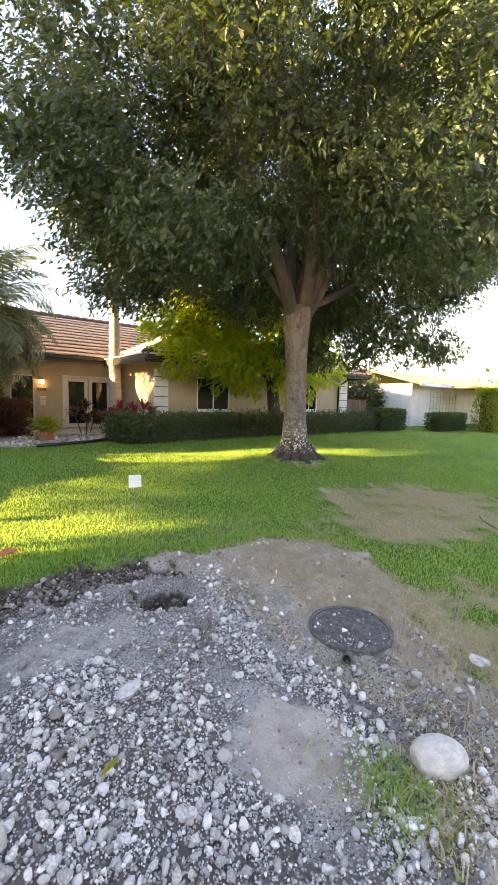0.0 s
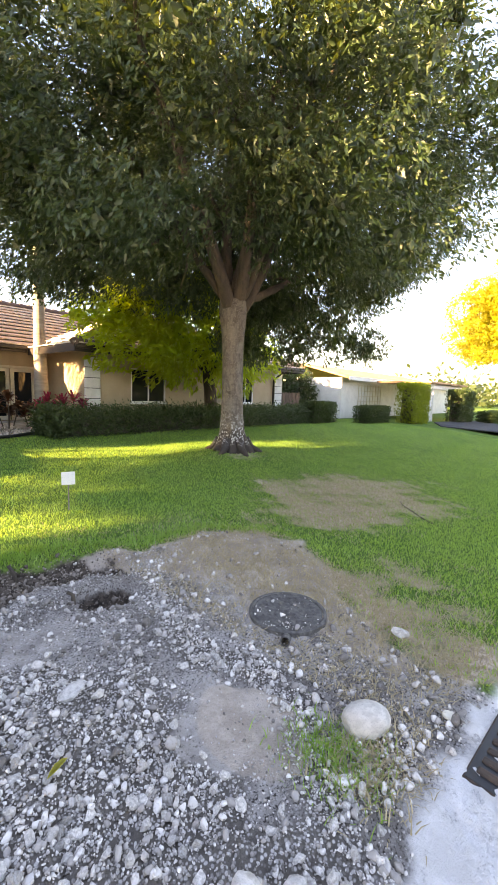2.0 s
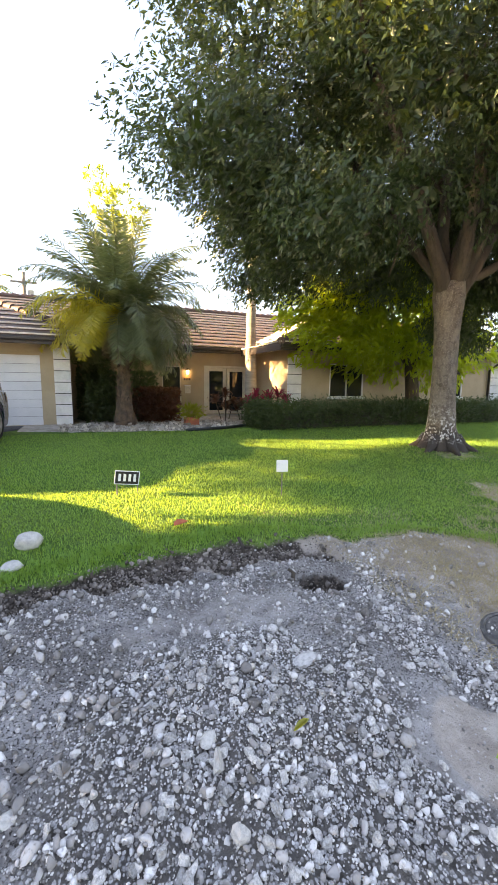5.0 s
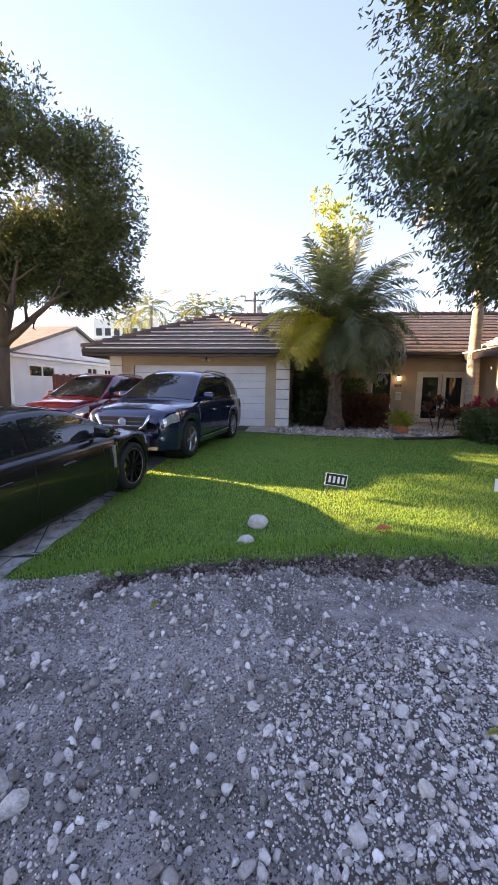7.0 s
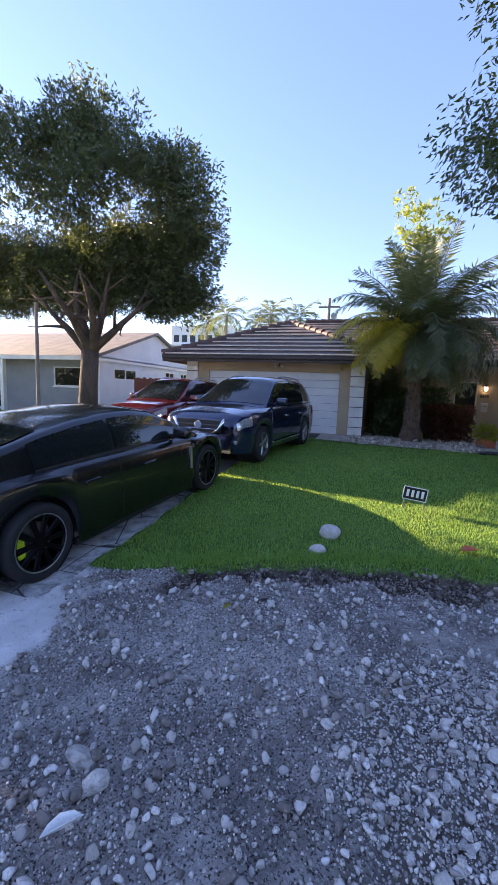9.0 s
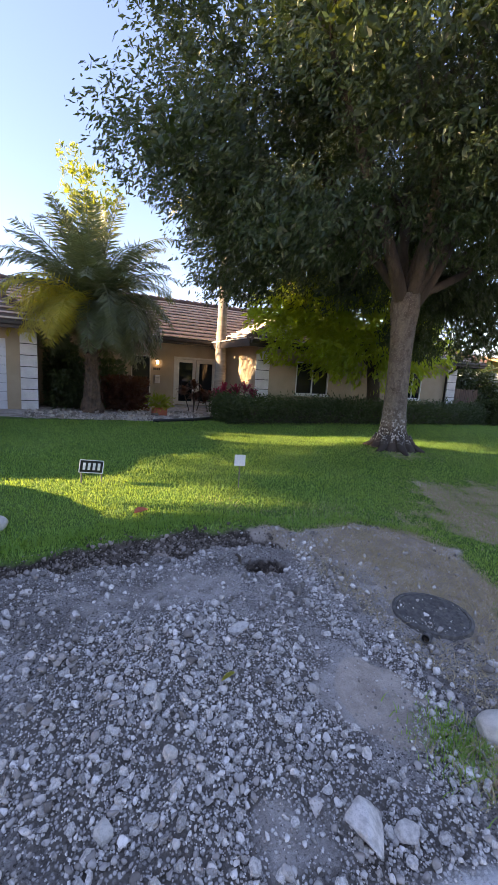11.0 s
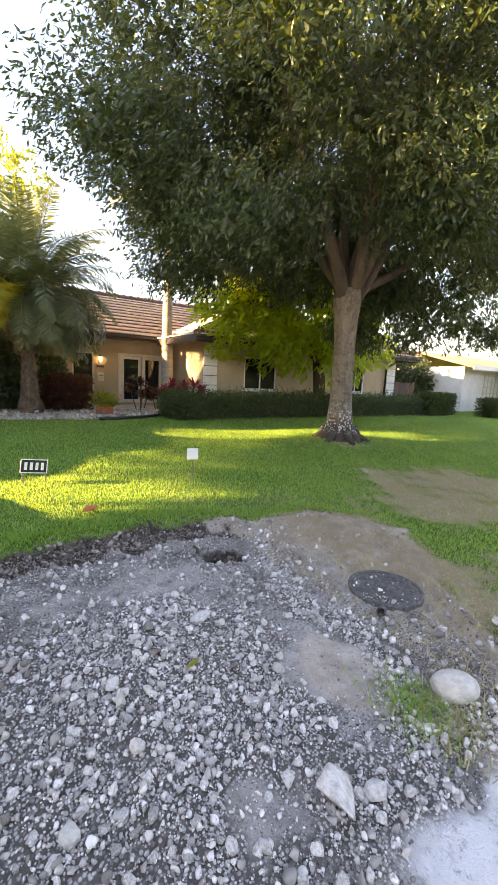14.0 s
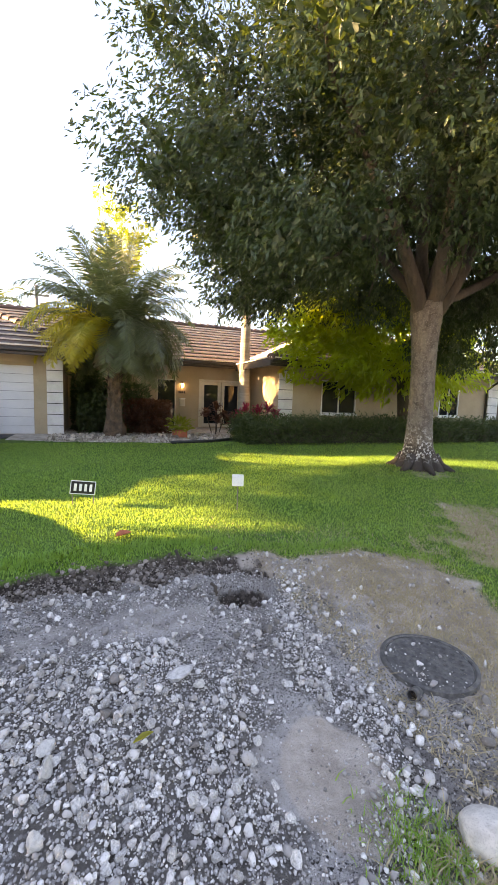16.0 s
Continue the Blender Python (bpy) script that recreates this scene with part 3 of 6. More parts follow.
def sash_window(name, x0, x1, y, z0, z1, label, panes=2, frame_mat=None, blinds=True):
    """A framed window set in a wall whose face lies at y."""
    fm = frame_mat or WHITE
    w = thing(name, (x0 + x1) / 2, y, z0, label, "window", kind="structure")
    hw, h, t = (x1 - x0) / 2, z1 - z0, 0.045
    for a, b, c, d, n in ((-hw, hw, h - t, h, "top_rail"), (-hw, hw, 0, t, "bottom_rail"), (-hw, -hw + t, t, h - t, "stile"), (hw - t, hw, t, h - t, "stile")):
        box(n, a, b, -0.02, 0.07, c, d, fm, w, 0.006)
    for k in range(1, panes):
        x = -hw + 2 * hw * k / panes
        box("mullion", x - t / 2, x + t / 2, -0.01, 0.06, t, h - t, fm, w, 0.006)
    for k in range(panes):
        a, b = -hw + 2 * hw * k / panes + t / 2, -hw + 2 * hw * (k + 1) / panes - t / 2
        box("pane", a, b, 0.035, 0.043, t * 0.8, h - t * 0.8, DARKGLASS, w)
    box("window_sill", -hw - 0.06, hw + 0.06, -0.07, 0.02, -0.07, -0.002, fm, w, 0.01)
    box("backing", -hw, hw, 0.16, 0.18, 0, h, BLIND, w)
    return w


def quoin(name, x0, x1, y, z0, z1, parent, rows, depth=0.05, wrap=0.0):
    """A corner pillar of white courses with recessed joints."""
    q = part(name, (lambda b: (add_box(b, x0 + 0.012, x1 - 0.012, y - depth + 0.014, y + 0.001, z0, z1), b)[1])(bmesh.new()), FASCIA, parent, "white banded corner pillar")
    h = (z1 - z0) / rows
    for k in range(rows):
        box("course", x0, x1, y - depth, y + 0.0005 + wrap, z0 + k * h + 0.011, z0 + (k + 1) * h - 0.011, QUOIN, q, 0.008)
    return q


def make_house():
    h = thing("house", 5.0, 18.0, FLOOR, "single-storey beige stucco house with brown tiled hip roofs", "house", kind="structure")
    inv = Matrix.Translation((-5.0, -18.0, -FLOOR))

    def keep(ob):
        ob.matrix_parent_inverse = inv
        return ob

    WY, GY, EY = 14.03, 14.82, 17.40
    GX0, GX1, EX1, WX1 = -6.75, -0.27, 6.93, 17.85
    top = 3.12
    win = (8.68, 10.23, 1.37, 2.62)
    win2 = (14.45, 15.55, 1.37, 2.66)
    keep(wall_with_holes("wing_wall", "y", WY, EX1, WX1, 0.3, top, 0.22, [win, win2], STUCCO, h))
    keep(wall_with_holes("return_wall", "x", EX1, WY + 0.22, EY + 0.2, 0.3, top, 0.22, [], STUCCO, h))
    keep(wall_with_holes("wing_end_wall", "x", WX1 - 0.22, WY + 0.22, 27.0, 0.3, top, 0.22, [], STUCCO, h))
    doors = (4.77, 6.72, FLOOR + 0.06, 2.58)
    side = (3.02, 3.80, FLOOR + 0.06, 2.54)
    keep(wall_with_holes("entrance_wall", "y", EY, GX1, EX1, 0.3, 3.28, 0.22, [doors, side], STUCCO, h))
    gar = (-5.88, -1.09, FLOOR + 0.01, 2.63)
    keep(wall_with_holes("garage_wall", "y", GY, GX0, GX1, 0.3, top, 0.22, [gar], STUCCO, h))
    keep(wall_with_holes("garage_side_wall", "x", GX1 - 0.22, GY + 0.22, EY + 0.2, 0.3, top, 0.22, [], STUCCO, h))
    keep(wall_with_holes("garage_far_wall", "x", GX0, GY + 0.22, 27.0, 0.3, top, 0.22, [], STUCCO, h))
    keep(wall_with_holes("rear_wall", "y", 27.0, GX0, WX1, 0.3, top, 0.22, [], STUCCO, h))
    keep(box("floor_slab", GX0 + 0.3, WX1 - 0.3, EY + 0.25, 26.9, 0.3, FLOOR, CONCRETE, h))
    for q in (quoin("corner_pillar", EX1 - 0.03, 7.46, WY, 0.45, 2.90, h, 7), quoin("corner_pillar", 17.27, WX1 + 0.02, WY, 0.45, 2.95, h, 7),
              quoin("corner_pillar", -0.72, GX1 + 0.02, GY, 0.45, 2.86, h, 7), quoin("corner_pillar", GX0 - 0.02, -6.32, GY, 0.45, 2.95, h, 7)):
        keep(q)
    p = 0.43
    # hip roofs: the garage, the wing and the long main roof
    gx0, gx1, gy = -7.35, 0.45, 13.92
    ge, gc = 3.10, (-7.35 + 0.45) / 2
    gh = (gx1 - gx0) / 2
    apex = (gc, gy + gh, ge + gh * p)
    back = (gc, 22.0, apex[2])
    keep(roof_part("garage_roof", [((gx0, gy, ge), (gx1, gy, ge), apex, apex, 9), ((gx1, gy, ge), (gx1, 22, ge), back, apex, 9), ((gx0, 27.5, ge), (gx0, gy, ge), apex, (gc, 27.5, apex[2]), 9)], h))
    wx0, wx1, wy = 6.15, 18.6, 13.10
    we, wc = 3.18, (6.15 + 18.6) / 2
    wh = (wx1 - wx0) / 2
    wz = we + wh * 0.40
    wap = (wc, wy + wh, wz)
    keep(roof_part("wing_roof", [((wx0, wy, we), (wx1, wy, we), wap, wap, 14), ((wx1, wy, we), (wx1, 27.5, we), (wc, 27.5, wz), wap, 14), ((wx0, 22.0, we), (wx0, wy, we), wap, (wc, 22.0, wz), 14)], h))
    my, me, mr = 16.75, 3.27, 5.52
    keep(roof_part("main_roof", [((-3.4, my, me), (wc, my, me), (wc, 22.0, mr), (-3.4, 22.0, mr), 12), ((wc, 27.3, me), (-3.4, 27.3, me), (-3.4, 22.0, mr), (wc, 22.0, mr), 12)], h))
    caps = thing("roof_ridge", 5.0, 22.0, mr, "rounded brown ridge tiles along the hips and ridge", "roof ridge", kind="structure")
    for a, b in (((-3.4, 22.0, mr), (wc, 22.0, mr)), ((gx1, gy, ge), apex), ((gx0, gy, ge), apex), ((wx0, wy, we), wap), ((wx1, wy, we), wap), (apex, back)):
        a, b = Vector(a) - caps.matrix_world.translation, Vector(b) - caps.matrix_world.translation
        ridge_caps(caps, [(a, b)])
    # fascias, gutters and soffits
    for n, (x0, x1, y0, y1, z) in enumerate(((gx0, gx1, gy, gy + 0.03, ge), (wx0, wx1, wy, wy + 0.03, we), (gx1, wx0, my, my + 0.03, me))):
        keep(box("fascia", x0, x1, y0, y1, z - 0.22, z + 0.01, FASCIA, h, 0.01))
        keep(box("gutter", x0 + 0.02, x1 - 0.02, y0 - 0.10, y0 - 0.003, z - 0.13, z - 0.015, FASCIA, h, 0.03))
    for x0, x1, y0, y1, z in ((gx1 - 0.03, gx1, gy + 0.03, my, ge), (gx0, gx0 + 0.03, gy + 0.03, 27, ge), (wx0, wx0 + 0.03, wy + 0.03, my, we), (wx1 - 0.03, wx1, wy + 0.03, 27, we)):
        keep(box("fascia", x0, x1, y0, y1, z - 0.22, z + 0.01, FASCIA, h, 0.01))
    for x0, x1, y0, y1, z in ((gx0 + 0.03, gx1 - 0.03, gy + 0.03, GY, 2.99), (GX1, gx1 - 0.03, GY, my, 2.99), (wx0 + 0.03, wx1 - 0.03, wy + 0.03, WY, 3.07), (wx0 + 0.03, EX1, WY, my, 3.07), (gx1, wx0, my + 0.03, EY, 3.17)):
        keep(box("soffit", x0, x1, y0, y1, z, z + 0.03, STUCCO, h))
    # downpipe by the far pillar
    keep(part("downpipe", tube([(16.9, 13.15, 2.95), (16.9, 13.5, 2.75), (17.08, 13.93, 2.55), (17.08, 13.95, 0.6)], [0.05] * 4, 8), FASCIA, h, smooth=True))
    # French doors
    d = thing("french_door", 5.745, EY, FLOOR + 0.06, "closed double glass door in cream frames at the entrance", "door", kind="structure")
    W, H = 1.95, 2.02
    box("frame_head", -W / 2, W / 2, -0.03, 0.12, H - 0.09, H, CREAM, d, 0.01)
    for s in (-1, 1):
        box("frame_jamb", s * W / 2 - (0.09 if s > 0 else 0), s * W / 2 + (0.09 if s < 0 else 0), -0.03, 0.12, 0, H - 0.09, CREAM, d, 0.01)
        x0, x1 = (0.02, W / 2 - 0.10) if s > 0 else (-W / 2 + 0.10, -0.02)
        leaf = box("door_stile", x0, x0 + 0.13, 0.0, 0.05, 0.02, H - 0.10, CREAM, d, 0.006)
        box("door_stile", x1 - 0.13, x1, 0.0, 0.05, 0.02, H - 0.10, CREAM, d, 0.006)
        box("door_rail", x0 + 0.13, x1 - 0.13, 0.0, 0.05, 0.02, 0.17, CREAM, d, 0.006)
        box("door_rail", x0 + 0.13, x1 - 0.13, 0.0, 0.05, H - 0.22, H - 0.10, CREAM, d, 0.006)
        box("pane", x0 + 0.12, x1 - 0.12, 0.022, 0.030, 0.15, H - 0.2, DARKGLASS, d)
        box("door_handle", s * 0.06 - 0.02, s * 0.06 + 0.02, -0.05, 0.0, 0.92, 1.08, ALLOY, d, 0.008)
    box("threshold", -W / 2 - 0.1, W / 2 + 0.1, -0.5, 0.0, -0.14, -0.005, CONCRETE, d, 0.01)
    sash_window("window_1", win[0], win[1], WY, win[2], win[3], "white two-pane sliding window with dark blinds in the beige wall", 2)
    sash_window("window_2", win2[0], win2[1], WY, win2[2], win2[3], "white-framed dark window in the beige wall behind the oak", 2)
    sash_window("side_light", side[0], side[1], EY, side[2], side[3], "tall dark glass panel in a cream frame beside the entrance", 1, CREAM)
    # garage door of sections
    g = thing("garage_door", (gar[0] + gar[1]) / 2, GY + 0.05, gar[2], "closed white sectional double garage door", "garage door", kind="structure")
    gw, ghh = (gar[1] - gar[0]) / 2, gar[3] - gar[2]
    for k in range(8):
        box("panel", -gw, gw, 0.02, 0.06, k * ghh / 8 + 0.004, (k + 1) * ghh / 8 - 0.004, GARAGE, g, 0.006)
    box("track_backing", -gw, gw, 0.07, 0.09, 0, ghh, FASCIA, g)
    box("head_trim", -gw - 0.10, gw + 0.10, -0.07, -0.053, ghh - 0.01, ghh + 0.09, STUCCO, g, 0.006)
    lamp = thing("flood_light", -3.2, GY, 2.86, "small twin floodlight over the garage door", "outdoor light")
    box("base", -0.06, 0.06, -0.04, 0, -0.05, 0.05, FASCIA, lamp, 0.01)
    for s in (-1, 1):
        part("lamp_head", tube([(s * 0.04, -0.03, 0), (s * 0.12, -0.12, -0.05)], [0.03, 0.055], 10), CREAM, lamp)
    sc = thing("wall_sconce", 4.05, EY, 2.30, "lit wall lantern beside the entrance door", "wall light")
    box("back_plate", -0.06, 0.06, -0.02, 0, -0.10, 0.10, FASCIA, sc, 0.006)
    part("lantern_glass", [lathe([(0.03, -0.09), (0.055, -0.07), (0.065, 0.07), (0.02, 0.10)], 10)][0], WARMLAMP, sc).location = (0, -0.09, 0)
    part("cap", [lathe([(0.085, 0.07), (0.02, 0.14), (0.0, 0.15)], 10)][0], FASCIA, sc).location = (0, -0.09, 0)
    nb = thing("address_plaque", 4.05, EY, 2.02, "dark address plaque under the lantern", "plaque")
    for k in range(4):
        box("character_bar", -0.14 + k * 0.075, -0.09 + k * 0.075, -0.025, 0, -0.05, 0.05, FASCIA, nb, 0.003)
    mb = thing("mailbox", 4.06, EY, 1.60, "cream wall-mounted mailbox beside the entrance", "mailbox")
    box("body", -0.11, 0.11, -0.10, 0, -0.16, 0.14, CREAM, mb, 0.015)
    box("lid", -0.12, 0.12, -0.115, 0, 0.142, 0.17, WHITE, mb, 0.008)
    box("slot", -0.07, 0.07, -0.106, -0.1, 0.05, 0.065, FASCIA, mb)
    return h


make_house()


# ---- trees and planting ----
def limb(rng, p, d, length, r0, r1, steps=6, bend=0.25, lift=0.05):
    """Points and radii of one wandering limb."""
    pts, rad = [Vector(p)], [r0]
    d = Vector(d).normalized()
    for k in range(steps):
        d = (d + Vector((rng.gauss(0, bend), rng.gauss(0, bend), rng.gauss(0, bend) + lift)) * 0.5).normalized()
        pts.append(pts[-1] + d * length / steps)
        rad.append(r0 + (r1 - r0) * (k + 1) / steps)
    return pts, rad


def crown_points(rng, lobes, per, shell=0.55, twigs=24, tight=0.10):
    """Leaf places in many uneven lobes (centre, radii)."""
    out = []
    for c, r in lobes:
        n = int(per * (r[0] * r[1] * r[2]) ** 0.6667)
        d = rng.normal(size=(n, 3))
        d /= np.linalg.norm(d, axis=1, keepdims=True)
        rad = shell + (1 - shell) * rng.random((n, 1)) ** 0.6
        tw = rng.normal(size=(max(4, n // twigs), 3))
        tw /= np.linalg.norm(tw, axis=1, keepdims=True)
        tw *= 0.55 + 0.5 * rng.random((len(tw), 1))
        pick = tw[rng.integers(0, len(tw), n)] + rng.normal(size=(n, 3)) * tight
        use = rng.random((n, 1)) < 0.7
        out.append(np.asarray(c) + np.where(use, pick, d * rad) * np.asarray(r))
    return np.concatenate(out)


def open_front(c, wide, top):
    """The oak's street side is thin round its main limbs, which show from the fork upwards."""
    return abs(0.69 * c[0] - 0.72 * c[1]) < wide and 0.72 * c[0] + 0.69 * c[1] < 0.6 and c[2] < top


def make_oak():
    rng, nr = random.Random(11), np.random.default_rng(11)
    x, y, z = 7.42, 7.58, 0.46
    t = thing("oak_tree", x, y, z, "large mature oak with thick grey trunk and dense dark crown", "tree")
    prof = [(0, 0.47), (0.08, 0.40), (0.2, 0.345), (0.45, 0.30), (0.9, 0.265), (1.5, 0.25), (2.2, 0.245), (2.8, 0.27), (3.2, 0.32), (3.5, 0.31)]
    sides = 28
    verts, faces = [], []
    for i, (h, r) in enumerate(prof):
        for k in range(sides):
            a = 2 * math.pi * k / sides
            flare = max(0, 1 - h / 0.5)
            rr = r * (1 + 0.28 * flare * math.sin(5 * a + 0.7) + 0.10 * flare * math.sin(9 * a) + 0.035 * math.sin(3 * a + h * 1.5) + 0.015 * rng.gauss(0, 1))
            verts.append((rr * math.cos(a) - 0.03 * h, rr * math.sin(a), h - (0.12 if i == 0 else 0)))
    for i in range(len(prof) - 1):
        for k in range(sides):
            faces.append((i * sides + k, i * sides + (k + 1) % sides, (i + 1) * sides + (k + 1) % sides, (i + 1) * sides + k))
    faces.append(tuple((len(prof) - 1) * sides + k for k in range(sides)))
    bark = oak_bark()
    trunk = part("trunk", (verts, faces), bark, t, smooth=True)
    roots = []
    for a in (0.3, 1.3, 2.4, 3.5, 4.4, 5.5):
        c, s = math.cos(a), math.sin(a)
        roots.append(tube([(0.30 * c, 0.30 * s, 0.26), (0.47 * c, 0.47 * s, 0.05), (0.74 * c, 0.74 * s, -0.06)], [0.12, 0.09, 0.04], 8))
    part("root_flare", join(roots), bark, t, smooth=True)
    pieces, tips = [], []
    starts = [(-0.7, -0.1, 1.0), (0.75, -0.15, 0.9), (-0.25, -0.5, 1.4), (0.3, 0.5, 1.5), (0.05, 0.1, 2.0), (0.5, -0.7, 0.9), (-0.7, 0.6, 1.1), (0.9, 0.6, 0.9), (1.0, -0.25, 0.35)]
    for n, d in enumerate(starts):
        L = 5.6 if n != 4 else 6.5
        pts, rad = limb(rng, (-0.08 + 0.1 * d[0], 0.1 * d[1], 3.1 + 0.05 * n), d, L, 0.17 if n < 5 else 0.11, 0.04, 8, 0.22)
        pieces.append(tube(pts, rad, 9))
        for j in (3, 4, 5, 6, 7):
            dd = Vector((rng.gauss(0, 1), rng.gauss(0, 1), rng.gauss(0.2, 0.6)))
            p2, r2 = limb(rng, pts[j], dd, 2.3, rad[j] * 0.6, 0.015, 5, 0.3)
            pieces.append(tube(p2, r2, 6))
            tips.append(p2[-1])
    # Darker bark than the trunk's stands for shade inside the crown.
    part("limb", join(pieces), BARK_DARK, t, smooth=True)
    lobes = []
    while len(lobes) < 134:
        d = nr.normal(size=3)
        d /= np.linalg.norm(d)
        if d[2] < -0.55:
            continue
        f = nr.uniform(0.55, 1.0) if nr.random() < 0.8 else nr.uniform(0.2, 0.6)
        rx = 6.15 if d[0] < 0 else 7.0
        ry = 5.5
        rz = 5.6 if d[2] > 0 else 3.0
        c = np.array([0.2 + d[0] * rx * f, 0.35 + d[1] * ry * f, 6.2 + d[2] * rz * f])
        if c[2] < 3.6 + 0.35 * max(0, 3.0 - np.hypot(c[0], c[1])):
            c[2] = 3.9 + nr.random()
            if np.hypot(c[0], c[1]) < 2.4:
                c[2] += 1.0
        if open_front(c, 0.6, 5.3):
            continue
        s = nr.uniform(0.75, 1.5)
        lobes.append((c, (s * 1.15, s * 1.15, s * 0.85)))
    for k in range(46):
        a, r = nr.uniform(0, 6.28), nr.uniform(1.5, 4.4)
        c = np.array([r * math.cos(a), r * math.sin(a), 4.15 + nr.uniform(0, 1.2) - 0.10 * r])
        if not open_front(c, 0.65, 9.0):
            lobes.append((c, (0.95, 0.95, 0.7)))
    for k in range(26):
        lobes.append((np.array([nr.uniform(1.6, 4.6), nr.uniform(-2.0, 2.5), nr.uniform(2.75, 4.2)]), (0.7, 0.7, 0.6)))
    pts = crown_points(nr, lobes, 1400, twigs=15, tight=0.065)
    core = crown_points(nr, [(c, tuple(0.5 * k for k in r)) for c, r in lobes], 700, 0.1)
    leaves("inner_foliage", core, 0.20, 0.10, OAKLEAF, t, 6, droop=0.3)
    leaves("crown", pts, 0.115, 0.038, OAKLEAF, t, 5, droop=0.45, out=(0, 0, 5.5))
    return t


def oak_bark():
    """Grey bark, pale and mottled with lichen near the foot."""
    m = bpy.data.materials.new("mottled_oak_bark")
    m.use_nodes = True
    nt = m.node_tree
    b = nt.nodes["Principled BSDF"]
    grain = noise_of(nt, 9.0, 6.0, 0.7, stretch=(1, 1, 0.45))
    col = mix(nt, ramp(nt, grain, 0.38, 0.65), (0.165, 0.136, 0.108), (0.088, 0.069, 0.054))
    col = mix(nt, ramp(nt, noise_of(nt, 5.0, 6.0, 0.75, stretch=(1, 1, 1.7)), 0.50, 0.68), col, (0.065, 0.050, 0.039))
    col = mix(nt, ramp(nt, noise_of(nt, 45.0, 4.0, 0.7), 0.52, 0.68), col, (0.26, 0.225, 0.19))
    sep = nt.nodes.new("ShaderNodeSeparateXYZ")
    nt.links.new(nt.nodes.new("ShaderNodeTexCoord").outputs["Object"], sep.inputs[0])
    ad = nt.nodes.new("ShaderNodeMath")
    ad.operation = "MULTIPLY_ADD"
    nt.links.new(noise_of(nt, 16.0, 5.0, 0.75), ad.inputs[0])
    ad.inputs[1].default_value = -1.6
    nt.links.new(sep.outputs[2], ad.inputs[2])
    low = ramp(nt, ad.outputs[0], -0.15, -0.45)
    col = mix(nt, low, col, (0.055, 0.042, 0.034))
    spots = nt.nodes.new("ShaderNodeMath")
    spots.operation = "MULTIPLY"
    nt.links.new(ramp(nt, noise_of(nt, 17.0, 4.0), 0.52, 0.60), spots.inputs[0])
    nt.links.new(ramp(nt, sep.outputs[2], 0.10, 0.28), spots.inputs[1])
    spots = spots.outputs[0]
    band = nt.nodes.new("ShaderNodeMath")
    band.operation = "MULTIPLY"
    nt.links.new(spots, band.inputs[0])
    nt.links.new(ramp(nt, sep.outputs[2], 1.2, 0.2), band.inputs[1])
    col = mix(nt, band.outputs[0], col, (0.52, 0.50, 0.46))
    nt.links.new(col, b.inputs["Base Color"])
    b.inputs["Roughness"].default_value = 0.95
    bump(nt, grain, 0.8, 0.03, b)
    return m


def make_tree(name, x, y, z, label, trunk_h, r, lobes_of, count, leaf, per, bark, seed, lean=(0, 0), limbs=7, limb_len=4.0, droop=0.2, size=(0.14, 0.06), fork=None, twigs=24, tight=0.10):
    rng, nr = random.Random(seed), np.random.default_rng(seed)
    t = thing(name, x, y, z, label, "tree")
    top = Vector((lean[0], lean[1], trunk_h))
    pts = [Vector((0, 0, -0.15)), Vector((lean[0] * 0.1, lean[1] * 0.1, trunk_h * 0.12)), Vector((lean[0] * 0.4, lean[1] * 0.4, trunk_h * 0.5)), top]
    part("trunk", tube(pts, [r * 1.5, r * 1.1, r, r * 0.95], 14, 0.08, rng), bark, t, smooth=True)
    pieces = []
    for k in range(limbs):
        a = 2 * math.pi * k / limbs + rng.random()
        d = Vector((math.cos(a), math.sin(a), rng.uniform(0.5, 1.3)))
        if fork and k < len(fork):
            d = Vector(fork[k])
        p, rd = limb(rng, top - Vector((0, 0, 0.1)), d, limb_len, r * 0.62, 0.03, 7, 0.25)
        pieces.append(tube(p, rd, 7))
        for j in (3, 4, 5):
            p2, r2 = limb(rng, p[j], (rng.gauss(0, 1), rng.gauss(0, 1), rng.random()), limb_len * 0.45, rd[j] * 0.6, 0.012, 4, 0.3)
            pieces.append(tube(p2, r2, 5))
    part("limb", join(pieces), bark, t, smooth=True)
    lobes = [lobes_of(nr) for _ in range(count)]
    leaves("crown", crown_points(nr, lobes, per, 0.55, twigs, tight), size[0], size[1], leaf, t, seed, droop=droop, out=(0, 0, trunk_h + 1))
    return t


def far_crown(c, r, s0, s1, floor):
    def f(nr):
        d = nr.normal(size=3)
        d /= np.linalg.norm(d)
        k = nr.uniform(0.45, 1.0)
        p = np.array(c) + d * np.array(r) * k
        p[2] = max(p[2], floor)
        s = nr.uniform(s0, s1)
        return p, (s * 1.1, s * 1.1, s * 0.9)
    return f


